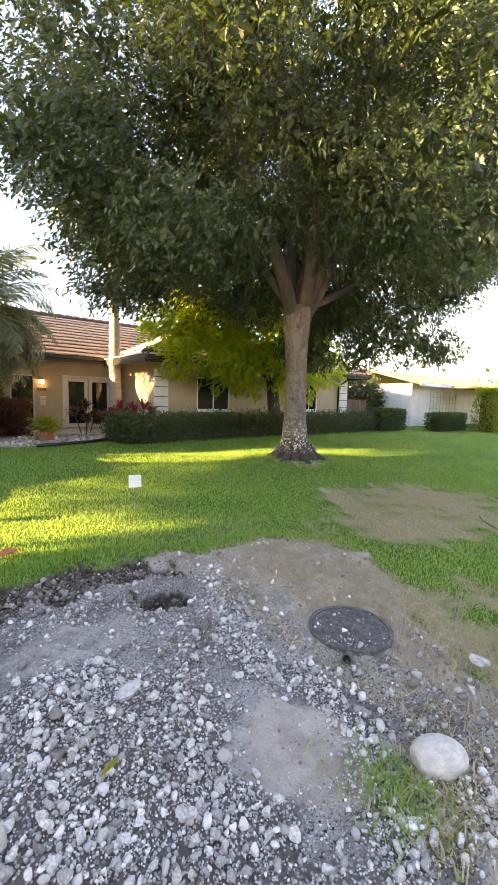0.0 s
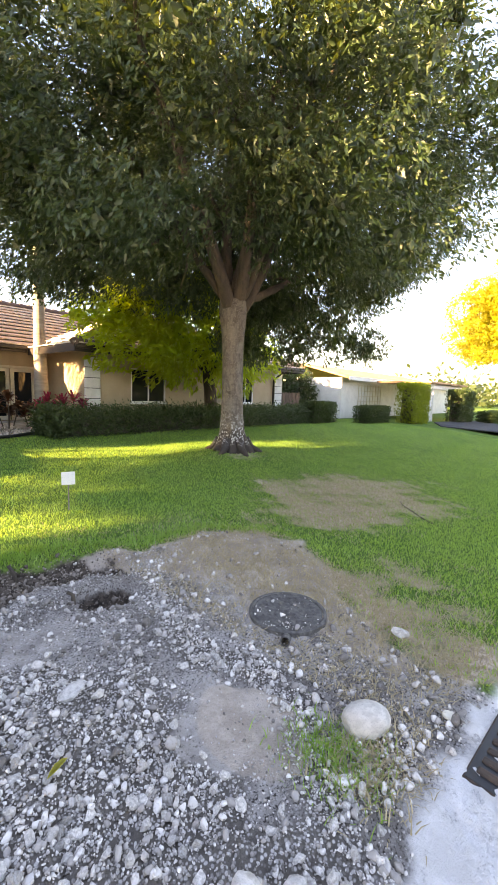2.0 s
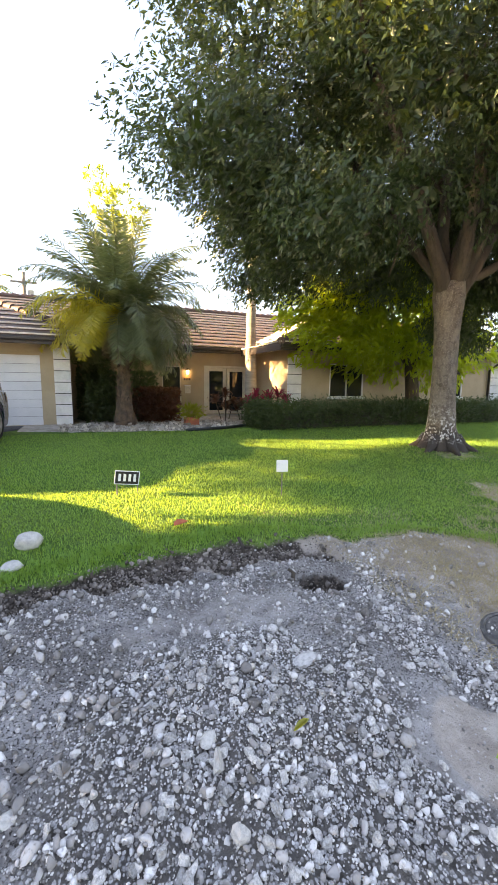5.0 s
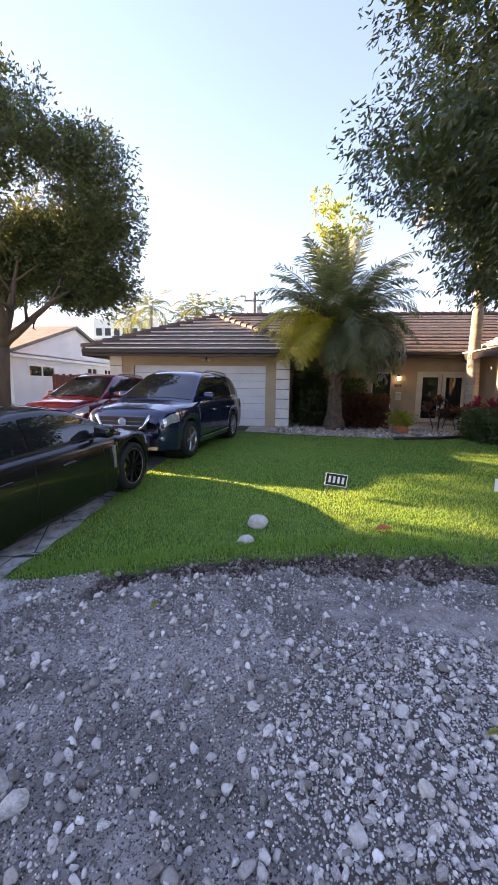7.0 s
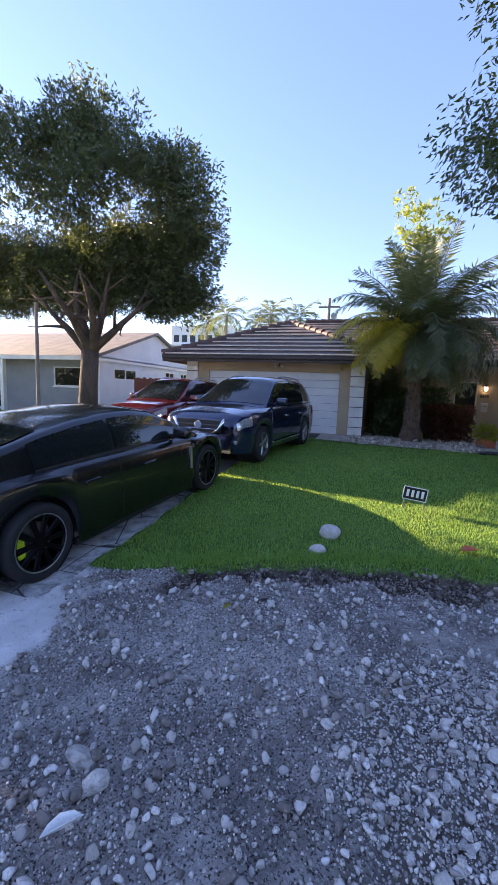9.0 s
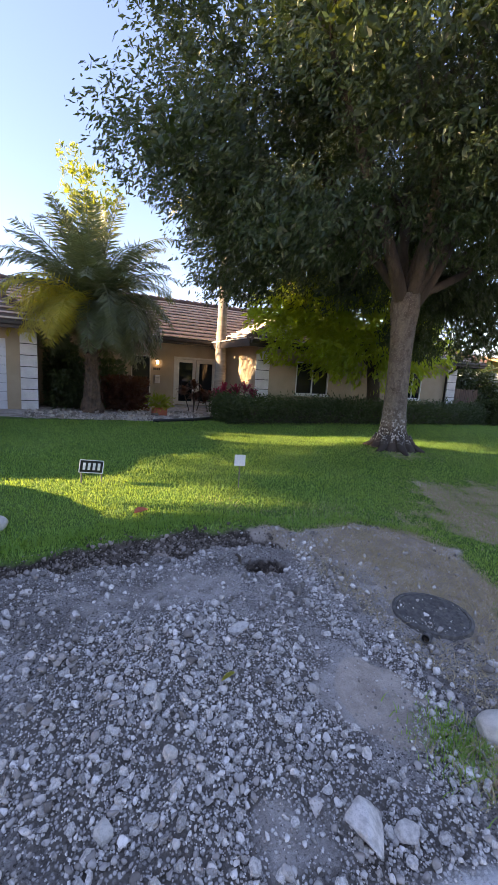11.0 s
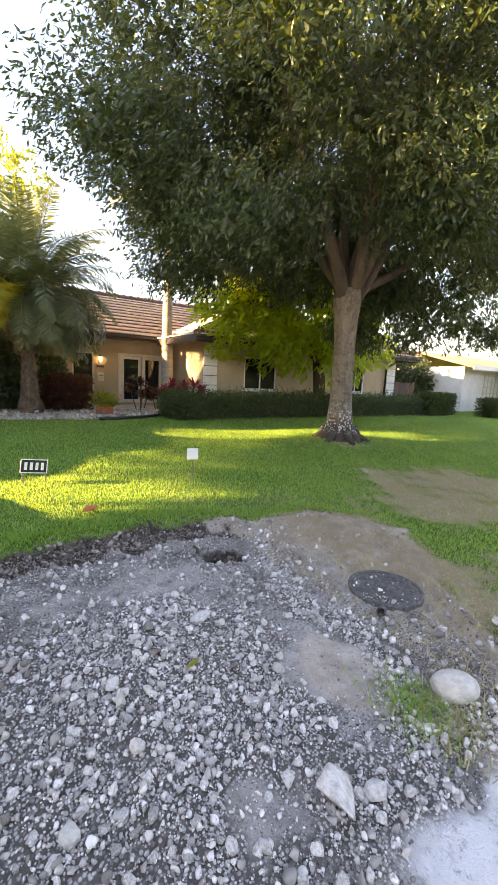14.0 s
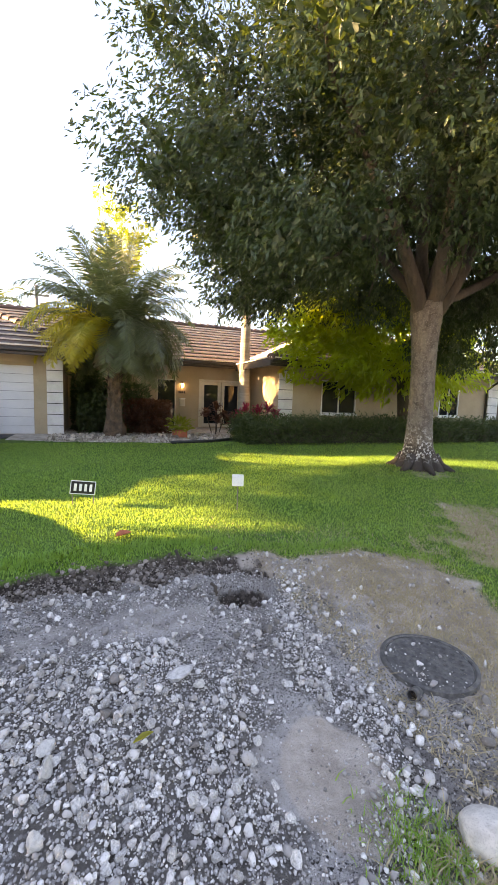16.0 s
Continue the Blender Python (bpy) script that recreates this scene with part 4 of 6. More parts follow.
def blob_crown(blobs, s0, s1, clear=0.0):
    """Lobes drawn from several blobs; under the height clear they keep to the crown's far side."""
    def f(nr):
        c, r = blobs[int(nr.integers(0, len(blobs)))]
        d = nr.normal(size=3)
        d /= np.linalg.norm(d)
        s = nr.uniform(s0, s1)
        p = np.array(c) + d * np.array(r) * nr.uniform(0.35, 1.0)
        if clear:
            # a gap in the foliage through which the low sun reaches the lawn
            dy, dz = p[1] + 0.8 + 0.287 * p[0], p[2] - 5.6 + 0.304 * p[0]
            if abs(dy) < 1.3 and dz < 1.7:
                p[1] += 1.3 - dy
        return p, (s * 1.1, s * 1.1, s * 0.9)
    return f


def frond(rng, base, az, el, length, droop, leaflet, n=34, vee=0.5, taper=0.5, wide=0.026):
    """A feather leaf: its stem and leaflets, as verts and faces."""
    verts, faces = [], []
    d = Vector((math.cos(az) * math.cos(el), math.sin(az) * math.cos(el), math.sin(el)))
    p = Vector(base)
    side = Vector((-math.sin(az), math.cos(az), 0))
    pts = [p.copy()]
    for k in range(n):
        d = (d + Vector((0, 0, -droop / n * (0.4 + 1.6 * k / n)))).normalized()
        p = p + d * length / n
        pts.append(p.copy())
    stem = tube(pts[::4], [0.028 * (1 - 0.85 * i / (n / 4)) + 0.003 for i in range(len(pts[::4]))], 4)
    for k in range(3, n):
        q = pts[k]
        t = (pts[k] - pts[k - 1]).normalized()
        up = t.cross(side) * -1
        ll = leaflet * math.sin(math.pi * min(1, 0.18 + 0.80 * k / n)) ** taper
        for s in (-1, 1):
            w = (side * s + t * 0.75 + up * vee * rng.uniform(-0.4, 1.0) + Vector((0, 0, rng.gauss(0, 0.12)))).normalized()
            tip = q + w * ll * rng.uniform(0.85, 1.1) + Vector((0, 0, -0.10 * ll))
            m = q.lerp(tip, 0.4)
            wd = t * wide
            o = len(verts)
            verts += [tuple(q), tuple(m + wd), tuple(tip), tuple(m - wd)]
            faces += [(o, o + 1, o + 2), (o, o + 2, o + 3)]
    return join([stem, (verts, faces)])


def make_date_palm():
    rng = random.Random(21)
    t = thing("date_palm", 1.28, 14.9 - 0.6, 0.5, "bushy date palm with feathery fronds, sun-side ones yellowing and coloured golden for sunlight, and dead skirt", "palm tree")
    prof = [(0.34, -0.1), (0.35, 0.15), (0.25, 0.5), (0.19, 1.2), (0.17, 1.9), (0.20, 2.5), (0.26, 3.0), (0.24, 3.5), (0.12, 3.8)]
    v, f = lathe(prof, 18)
    v = [(x * (1 + 0.10 * math.sin(9 * z + 5 * math.atan2(y, x))), y * (1 + 0.10 * math.sin(9 * z + 5 * math.atan2(y, x))), z) for x, y, z in v]
    part("trunk", (v, f), PALMROUGH, t)
    stubs = []
    for k in range(70):
        a, h = k * 2.4, 0.35 + k * 0.045
        r = 0.18 if h < 2.4 else 0.24
        stubs.append(tube([(r * math.cos(a), r * math.sin(a), h), ((r + 0.09) * math.cos(a), (r + 0.09) * math.sin(a), h + 0.10)], [0.05, 0.02], 5))
    tagged(part("leaf_stub", join(stubs), PALMROUGH, t), kind="stuff")
    k = 0
    for ring, (n, el, L, dr) in enumerate(((12, 80, 2.9, 0.7), (18, 62, 3.1, 1.1), (24, 44, 3.1, 1.4), (28, 24, 2.9, 1.5), (30, 4, 2.6, 1.6), (28, -20, 2.3, 1.1))):
        for j in range(n):
            az = 2 * math.pi * (j + 0.5 * (ring % 2)) / n + rng.gauss(0, 0.12)
            if ring == 5 and abs(math.atan2(math.sin(az - math.pi), math.cos(az - math.pi))) < 0.7:
                continue
            # Fronds facing the sun: yellowing, with the low sun's light put into their colour.
            sun_gold = ring >= 3 and math.cos(az - math.radians(200)) > 0.6
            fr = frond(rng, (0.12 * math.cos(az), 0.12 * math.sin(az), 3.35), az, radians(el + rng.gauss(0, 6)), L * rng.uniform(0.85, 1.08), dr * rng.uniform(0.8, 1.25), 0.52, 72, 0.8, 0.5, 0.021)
            part("frond", fr, PALMGOLD if sun_gold else PALMLEAF, t, "yellowing frond, its gold partly standing for sunlight" if sun_gold else "")
    for j in range(22):
        az = 2 * math.pi * j / 22 + rng.gauss(0, 0.15)
        fr = frond(rng, (0.22 * math.cos(az), 0.22 * math.sin(az), 3.3), az, radians(-58 + rng.gauss(0, 8)), rng.uniform(0.9, 1.5), 0.8, 0.28, 18)
        part("dead_frond", fr, DEADLEAF, t, "hanging dried frond")
    return t


def make_royal_palm():
    rng = random.Random(8)
    t = thing("tall_palm", 6.28, 16.0, 0.5, "tall palm with a smooth pale grey trunk before the entrance", "palm tree")
    part("trunk", tube([(0.05, 0, -0.1), (0.03, 0, 0.3), (0.02, 0, 1.5), (0, 0, 3.0), (0.02, 0, 5.0), (0.06, 0, 8.0)], [0.30, 0.25, 0.225, 0.20, 0.17, 0.15], 18), PALMTRUNK, t, smooth=True)
    rings = []
    for k in range(44):
        z = 0.3 + k * 0.17
        r = float(np.interp(z, [0.3, 1.5, 3, 5, 8], [0.25, 0.225, 0.20, 0.17, 0.15])) + 0.003
        rings.append(tube([(0.02, 0, z), (0.02, 0, z + 0.02)], [r, r - 0.002], 16))
    part("leaf_scar", join(rings), PALMTRUNK, t)
    for j in range(16):
        az, el = 2.4 * j, 70 - j * 6
        # Every third frond is gold, in place of leaves lit yellow.
        part("frond", frond(rng, (0.06, 0, 8.0), az, radians(el), 2.6, 1.4, 0.55, 34), PALMGOLD if j % 3 == 0 else PALMLEAF, t)
    return t


def box_points(nr, n, x0, x1, y0, y1, z0, z1, rough=0.08):
    """Places near the skin of a clipped hedge."""
    p = nr.random((n, 3))
    face = nr.integers(0, 6, n)
    d = nr.random(n) ** 2 * 0.30
    p[face == 0, 2] = 1
    p[face == 1, 2] = 1
    p[face == 2, 1] = 0
    p[face == 3, 1] = 0
    p[face == 4, 0] = 0
    p[face == 5, 0] = 1
    lo, hi = np.array([x0, y0, z0]), np.array([x1, y1, z1])
    q = lo + p * (hi - lo)
    c = (lo + hi) / 2
    inward = np.zeros_like(q)
    inward[face <= 1, 2] = -1
    inward[(face == 2) | (face == 3), 1] = 1
    inward[face == 4, 0] = 1
    inward[face == 5, 0] = -1
    return q + inward * d[:, None] + nr.normal(size=q.shape) * rough * np.array([1, 1, 0.8])


def make_hedge(name, x0, x1, y0, y1, h, label, n, leaf=None, size=(0.09, 0.035), seed=1, rough=0.08, rz=0.0):
    nr = np.random.default_rng(seed)
    cx, cy = (x0 + x1) / 2, (y0 + y1) / 2
    t = thing(name, cx, cy, gz(cx, cy), label, "hedge", rz=rz)
    w, d = (x1 - x0) / 2, (y1 - y0) / 2
    bm = bmesh.new()
    add_box(bm, -w + 0.2, w - 0.2, -d + 0.2, d - 0.2, -0.1, h - 0.2, 0.08)
    part("twiggy_core", bm, BARK_DARK, t)
    leaves("foliage", box_points(nr, n, -w, w, -d, d, 0.0, h, rough), size[0], size[1], leaf or HEDGELEAF, t, seed, droop=-0.15, out=(0, 0, 0))
    return t


make_oak()
make_tree("street_tree", -11.4, 15.0, 0.42, "tall spreading dark green tree with a forked trunk beyond the driveway", 2.9, 0.36,
          blob_crown([((-3.2, -1.0, 10.3), (3.8, 2.2, 3.4)), ((2.5, -0.4, 8.6), (3.0, 1.8, 2.2)), ((0, -1.2, 9.4), (3, 1.8, 2.8)), ((-6.0, -1.4, 8.0), (2.5, 1.2, 2.0)), ((-7.0, -1.6, 12.4), (4.0, 4.0, 3.0)), ((-8.5, -1.8, 9.8), (3.5, 2.6, 3.0)), ((3.4, 1.0, 5.2), (1.7, 0.6, 0.9)), ((-3.5, 2.4, 6.4), (4.2, 1.0, 1.4)), ((-1.5, 2.3, 5.7), (3.0, 0.8, 1.0)), ((-4.5, 2.6, 7.6), (4.0, 1.0, 1.4)), ((-6.5, 2.4, 6.2), (3.0, 1.0, 1.2)), ((-8.0, 2.6, 7.4), (3.0, 1.2, 1.8)), ((1.0, 1.8, 7.2), (2.6, 0.8, 1.2)), ((-0.5, 2.0, 6.2), (2.6, 0.8, 1.2)), ((0.4, -0.6, 10.6), (2.2, 1.5, 1.4)), ((-5.2, -1.0, 12.0), (2.2, 2.0, 2.2)), ((4.0, 0.6, 6.6), (1.8, 0.8, 1.5)), ((1.4, 0.9, 6.2), (1.8, 0.8, 1.3)), ((-2.5, 0.4, 6.6), (4.0, 1.2, 1.2)), ((4.4, -0.6, 8.2), (1.2, 1.0, 1.6))], 0.5, 1.05, 7.4), 620, FARLEAF, 600, BARK_DARK, 31, (0.2, 0), 6, 3.6, 0.3, (0.16, 0.058),
          [(0.95, 0, 0.65), (-0.7, 0, 0.9), (-0.2, 0.2, 1.5), (0.5, -0.3, 1.2)], 13, 0.08)
# Unseen tree added as a sun blocker; its lobes shape the lawn's lit patches.
make_tree("street_tree", -17.5, 5.3, 0.2, "unseen dark green tree added beside the road to shade the yard", 3.0, 0.3,
          blob_crown([((0, 0.9, 6.4), (3.0, 3.0, 2.8)), ((0, 0.9, 8.6), (3.0, 3.2, 3.0)), ((0, -2.0, 7.0), (2.6, 2.6, 3.0)), ((0, 3.6, 6.4), (2.0, 0.7, 1.7)), ((0, 5.6, 7.9), (1.5, 1.2, 0.6)), ((0, 5.8, 8.8), (1.5, 1.3, 0.6)), ((0, 7.0, 8.7), (1.5, 1.0, 0.7)), ((0, 6.4, 10.2), (1.6, 1.6, 1.1))], 0.8, 1.2), 300, FARLEAF, 330, BARK_DARK, 33, (0, 0), 7, 3.5, 0.25, (0.3, 0.13))
make_tree("mango_tree", 11.6, 12.75, 0.48, "leafy mango tree with bright backlit leaves before the beige wall", 2.2, 0.24,
          far_crown((-1.3, -0.4, 3.6), (4.2, 1.5, 2.0), 0.45, 0.9, 1.9), 98, MANGOLEAF, 360, BARK_DARK, 41, (-0.25, 0), 7, 2.8, 0.35, (0.28, 0.088), None, 12, 0.12)
make_date_palm()
make_royal_palm()
make_tree("yellow_tree", 48.5, 7.2, 0.4, "sunlit golden-yellow flowering tree far beyond the lawn", 4.0, 0.4,
          far_crown((0.5, 0.8, 9.5), (7.0, 6.0, 4.5), 1.2, 2.2, 5.5), 60, YELLOWLEAF, 560, BARK_DARK, 51, (0, 0), 7, 5.0, 0.2, (0.26, 0.12))
make_tree("feathery_tree", 2.0, 27.8, 0.5, "sunlit yellow-green feathery tree rising behind the roof", 8.0, 0.12,
          far_crown((0, 0, 10.8), (1.9, 1.3, 2.8), 0.3, 0.7, 7.5), 26, LIMELEAF, 300, BARK_DARK, 61, (0.2, 0), 5, 2.5, 0.1, (0.26, 0.09))
make_hedge("front_hedge", 5.0, 16.6, 11.6, 12.9, 0.68, "low dark green hedge along the front of the house", 34000, None, (0.12, 0.036), 3, 0.15)


# ---- cars ----
def table(rows):
    xs, zs = zip(*rows)
    return lambda x: float(np.interp(x, xs, zs))


def car_thing(name, m, label, spec, paint, rim_mat, caliper=None):
    t = new(name)
    t.matrix_world = m
    tagged(t, label, "car", "cars on the driveway")
    L, R, clear = spec["length"], spec["wheel"], spec["clear"]
    deck, half, roof = table(spec["deck"]), table(spec["half"]), table(spec["roof"])
    rear, front = spec["axles"]
    arch = R + 0.055

    def low(x):
        z = clear + 0.10 * max(0, abs(x) - L / 2 + 0.5)
        for a in (rear, front):
            if abs(x - a) < arch:
                z = max(z, R + math.sqrt(arch**2 - (x - a) ** 2))
        return z

    def side_point(x, w):
        """The body's half section at x, w from the sill (0) over the shoulder to the middle (1)."""
        h, z0, z1 = half(x), low(x), deck(x)
        f = min(z0, z1 - 0.1)
        pts = [(0.0, h * 0.955, f), (0.22, h * 0.995, f + 0.25 * (z1 - f)), (0.42, h, f + 0.52 * (z1 - f)), (0.58, h * 0.985, f + 0.78 * (z1 - f)), (0.68, h * 0.955, z1 - 0.05), (0.74, h * 0.90, z1 - 0.01), (0.86, h * 0.5, z1 + spec["bulge"]), (1.0, 0.0, z1 + spec["bulge"] * 1.15)]
        ws = [p[0] for p in pts]
        return Vector((x, float(np.interp(w, ws, [p[1] for p in pts])), float(np.interp(w, ws, [p[2] for p in pts]))))

    ws = [0, 0.1, 0.22, 0.32, 0.42, 0.5, 0.58, 0.63, 0.68, 0.74, 0.80, 0.86, 0.93, 1.0]
    ring = [(w, 1) for w in ws] + [(w, -1) for w in ws[-2::-1]]
    xs = sorted({round(x, 3) for x in np.linspace(-L / 2, L / 2, int(L / 0.05))} | {a + s * arch for a in (rear, front) for s in (-1, 1)} | {a + s * arch * 0.985 for a in (rear, front) for s in (-1, 1)})
    verts, faces, n = [], [], len(ring)
    for x in xs:
        for w, s in ring:
            p = side_point(x, w)
            verts.append((p.x, p.y * s, p.z))
    for i in range(len(xs) - 1):
        for k in range(n - 1):
            faces.append((i * n + k, i * n + k + 1, (i + 1) * n + k + 1, (i + 1) * n + k))
    faces.append(tuple(range(n)))
    faces.append(tuple((len(xs) - 1) * n + k for k in range(n))[::-1])
    body = part("body", (verts, faces), paint, t, smooth=True)
    box("underbody", -L / 2 + 0.25, L / 2 - 0.25, -half(0) * 0.72, half(0) * 0.72, clear + 0.02, deck(0) - 0.25, PLASTIC, t)
    for s in (-1, 1):
        box("sill_trim", rear + arch, front - arch, s * half(0) * 0.93 - 0.03, s * half(0) * 0.93 + 0.03, clear - 0.02, clear + 0.05, PLASTIC, t, 0.01)

    r0, r1 = spec["roof"][0][0], spec["roof"][-1][0]

    def cabin_point(x, v):
        """The cabin's half section, v from the belt (0) up the side (0.6) to the middle of the roof (1)."""
        hb, z0, z1 = half(x) * 0.90, deck(x) - 0.015, max(roof(x), deck(x) - 0.01)
        ht = hb - (z1 - z0) * spec["tumble"]
        pts = [(0, hb, z0), (0.30, hb - (hb - ht) * 0.42, z0 + 0.52 * (z1 - z0)), (0.55, ht + 0.02, z1 - 0.10 * (z1 - z0)), (0.65, ht - 0.07, z1 - 0.01), (0.82, ht * 0.5, z1 + 0.02), (1, 0, z1 + 0.03)]
        vs = [p[0] for p in pts]
        return Vector((x, float(np.interp(v, vs, [p[1] for p in pts])), float(np.interp(v, vs, [p[2] for p in pts]))))

    vs_ = [0, 0.15, 0.30, 0.42, 0.55, 0.60, 0.65, 0.73, 0.82, 0.91, 1.0]
    ring = [(v, 1) for v in vs_] + [(v, -1) for v in vs_[-2::-1]]
    xs = np.linspace(r0, r1, 48)
    verts, faces, n = [], [], len(ring)
    for x in xs:
        for v, s in ring:
            p = cabin_point(x, v)
            verts.append((p.x, p.y * s, p.z))
    for i in range(len(xs) - 1):
        for k in range(n - 1):
            faces.append((i * n + k, i * n + k + 1, (i + 1) * n + k + 1, (i + 1) * n + k))
    part("cabin", (verts, faces), paint, t, smooth=True)

    def patch(name, f, x0, x1, w0, w1, s, material, off, parent=None, nx=10, nw=6, label="", both=False):
        """A skin on the body or cabin, off metres proud of it."""
        vs2, fs = [], []
        cols = [(w0 + (w1 - w0) * j / nw, s) for j in range(nw + 1)]
        if both:
            cols = [(w0 + (w1 - w0) * j / nw, 1) for j in range(nw + 1)] + [(w1 + (w0 - w1) * j / nw, -1) for j in range(1, nw + 1)]
        for i in range(nx + 1):
            x = x0 + (x1 - x0) * i / nx
            for w, sg in cols:
                p, px, pw = f(x, w), f(x + 0.02, w), f(x, min(1, w + 0.02))
                if w > 0.98:
                    pw = p + Vector((0, -0.02, 0))
                nrm = (pw - p).cross(px - p)
                if nrm.length < 1e-9:
                    nrm = Vector((0, 0, 1))
                nrm.normalize()
                if nrm.y < -0.05 and w < 0.9 or nrm.z < -0.2:
                    nrm = -nrm
                if nrm.z < 0 and w > 0.65:
                    nrm = -nrm
                p = p + nrm * off
                vs2.append((p.x, p.y * sg, p.z))
        m_ = len(cols)
        for i in range(nx):
            for j in range(m_ - 1):
                fs.append((i * m_ + j, i * m_ + j + 1, (i + 1) * m_ + j + 1, (i + 1) * m_ + j))
        return part(name, (vs2, fs), material, parent or t, label, smooth=True)

    for s in (-1, 1):
        for a, b in spec["side_glass"]:
            patch("side_window", cabin_point, a, b, 0.07, 0.50, s, CARGLASS, 0.006)
        patch("belt_trim", cabin_point, spec["side_glass"][0][0], spec["side_glass"][-1][1], 0.02, 0.055, s, spec["trim"], 0.010, nx=20, nw=1)
        a, b, c, d = spec["headlight"]
        patch("headlight", side_point, a, b, c, d, s, LAMPGLASS, 0.008, nx=8, nw=5, label="clear headlight")
        a, b, c, d = spec["taillight"]
        patch("tail_light", side_point, a, b, c, d, s, REDLAMP, 0.010, nx=6, nw=4, label="red tail light")
        for x in spec["seams"]:
            patch("door_seam", side_point, x, x + 0.008, 0.05, 0.66, s, PLASTIC, 0.003, nx=1, nw=10)
        for x in spec["handles"]:
            p = side_point(x, 0.56)
            box("door_handle", x - 0.11, x + 0.11, s * p.y - 0.03, s * p.y + 0.035, p.z - 0.02, p.z + 0.02, spec["handle"], t, 0.015)
        mx = spec["mirror"]
        p = cabin_point(mx, 0.12)
        mir = part("wing_mirror", tube([(mx, s * (p.y - 0.02), p.z - 0.02), (mx + 0.02, s * (p.y + 0.10), p.z + 0.02)], [0.03, 0.03], 8), PLASTIC, t)
        bm = bmesh.new()
        add_box(bm, mx - 0.09, mx + 0.07, s * (p.y + 0.19) - 0.12, s * (p.y + 0.19) + 0.12, p.z - 0.03, p.z + 0.13, 0.045)
        part("mirror_shell", bm, paint, mir, smooth=True)
    patch("windscreen", cabin_point, *spec["screen"], 0.62, 1.0, 1, CARGLASS, 0.008, nx=12, nw=6, both=True)
    patch("rear_window", cabin_point, *spec["rear_glass"], 0.64, 1.0, 1, CARGLASS, 0.008, nx=12, nw=6, both=True)
    if spec.get("rails"):
        for s in (-1, 1):
            pts = [cabin_point(x, 0.62) for x in np.linspace(*spec["rails"], 9)]
            pts = [(p.x, p.y * s, p.z + (0.02 if i in (0, 8) else 0.065)) for i, p in enumerate(pts)]
            part("roof_rail", tube(pts, [0.018] * 9, 8), ALLOY, t, "silver roof rail", smooth=True)
    for x, sgn in ((rear, 1), (rear, -1), (front, 1), (front, -1)):
        w = new("wheel")
        w.parent = t
        outer = half(x) * 0.985
        w.matrix_local = Matrix.Translation((x, sgn * (outer - 0.12), R)) @ Euler((radians(-90 * sgn), 0, 0)).to_matrix().to_4x4()
        rr = spec["rim"]
        part("tyre", lathe([(rr, -0.10), (rr + 0.02, -0.125), (R - 0.03, -0.125), (R - 0.004, -0.095), (R, 0), (R - 0.004, 0.095), (R - 0.03, 0.118), (rr + 0.02, 0.122), (rr, 0.105)], 36), RUBBER, w, smooth=True)
        pieces = [lathe([(rr + 0.004, 0.10), (rr - 0.012, 0.105), (rr - 0.03, 0.09), (rr - 0.03, -0.09)], 36), lathe([(0.055, 0.085), (0.05, 0.10), (0.0, 0.102)], 14)]
        for k in range(spec["spokes"]):
            a = 2 * math.pi * k / spec["spokes"]
            for o in (-0.07, 0.07):
                pieces.append(tube([(0.045 * math.cos(a), 0.045 * math.sin(a), 0.085), ((rr - 0.02) * math.cos(a + o), (rr - 0.02) * math.sin(a + o), 0.095)], [0.020, 0.016], 6))
        part("rim", join(pieces), rim_mat, w)
        part("rim_lip", lathe([(rr + 0.006, 0.104), (rr + 0.002, 0.110), (rr - 0.010, 0.107)], 40), ALLOY, w, "bright rim edge")
        part("brake_disc", lathe([(0.0, 0.0), (rr * 0.66, 0.0), (rr * 0.66, -0.03), (0.0, -0.03)], 24), IRON, w)
        if caliper:
            bm = bmesh.new()
            add_box(bm, -rr * 0.78, -rr * 0.45, -0.11, 0.11, -0.03, 0.05, 0.02)
            part("brake_caliper", bm, caliper, w, "lime green brake caliper")
        part("wheel_well", lathe([(arch, 0.05), (arch, -0.35), (0.0, -0.35)], 24), PLASTIC, w)
    for name_, x0, x1, y0, y1, z0, z1, material, bev, lab in spec["extras"]:
        box(name_, x0, x1, y0, y1, z0, z1, material, t, bev, lab)
    return t, side_point


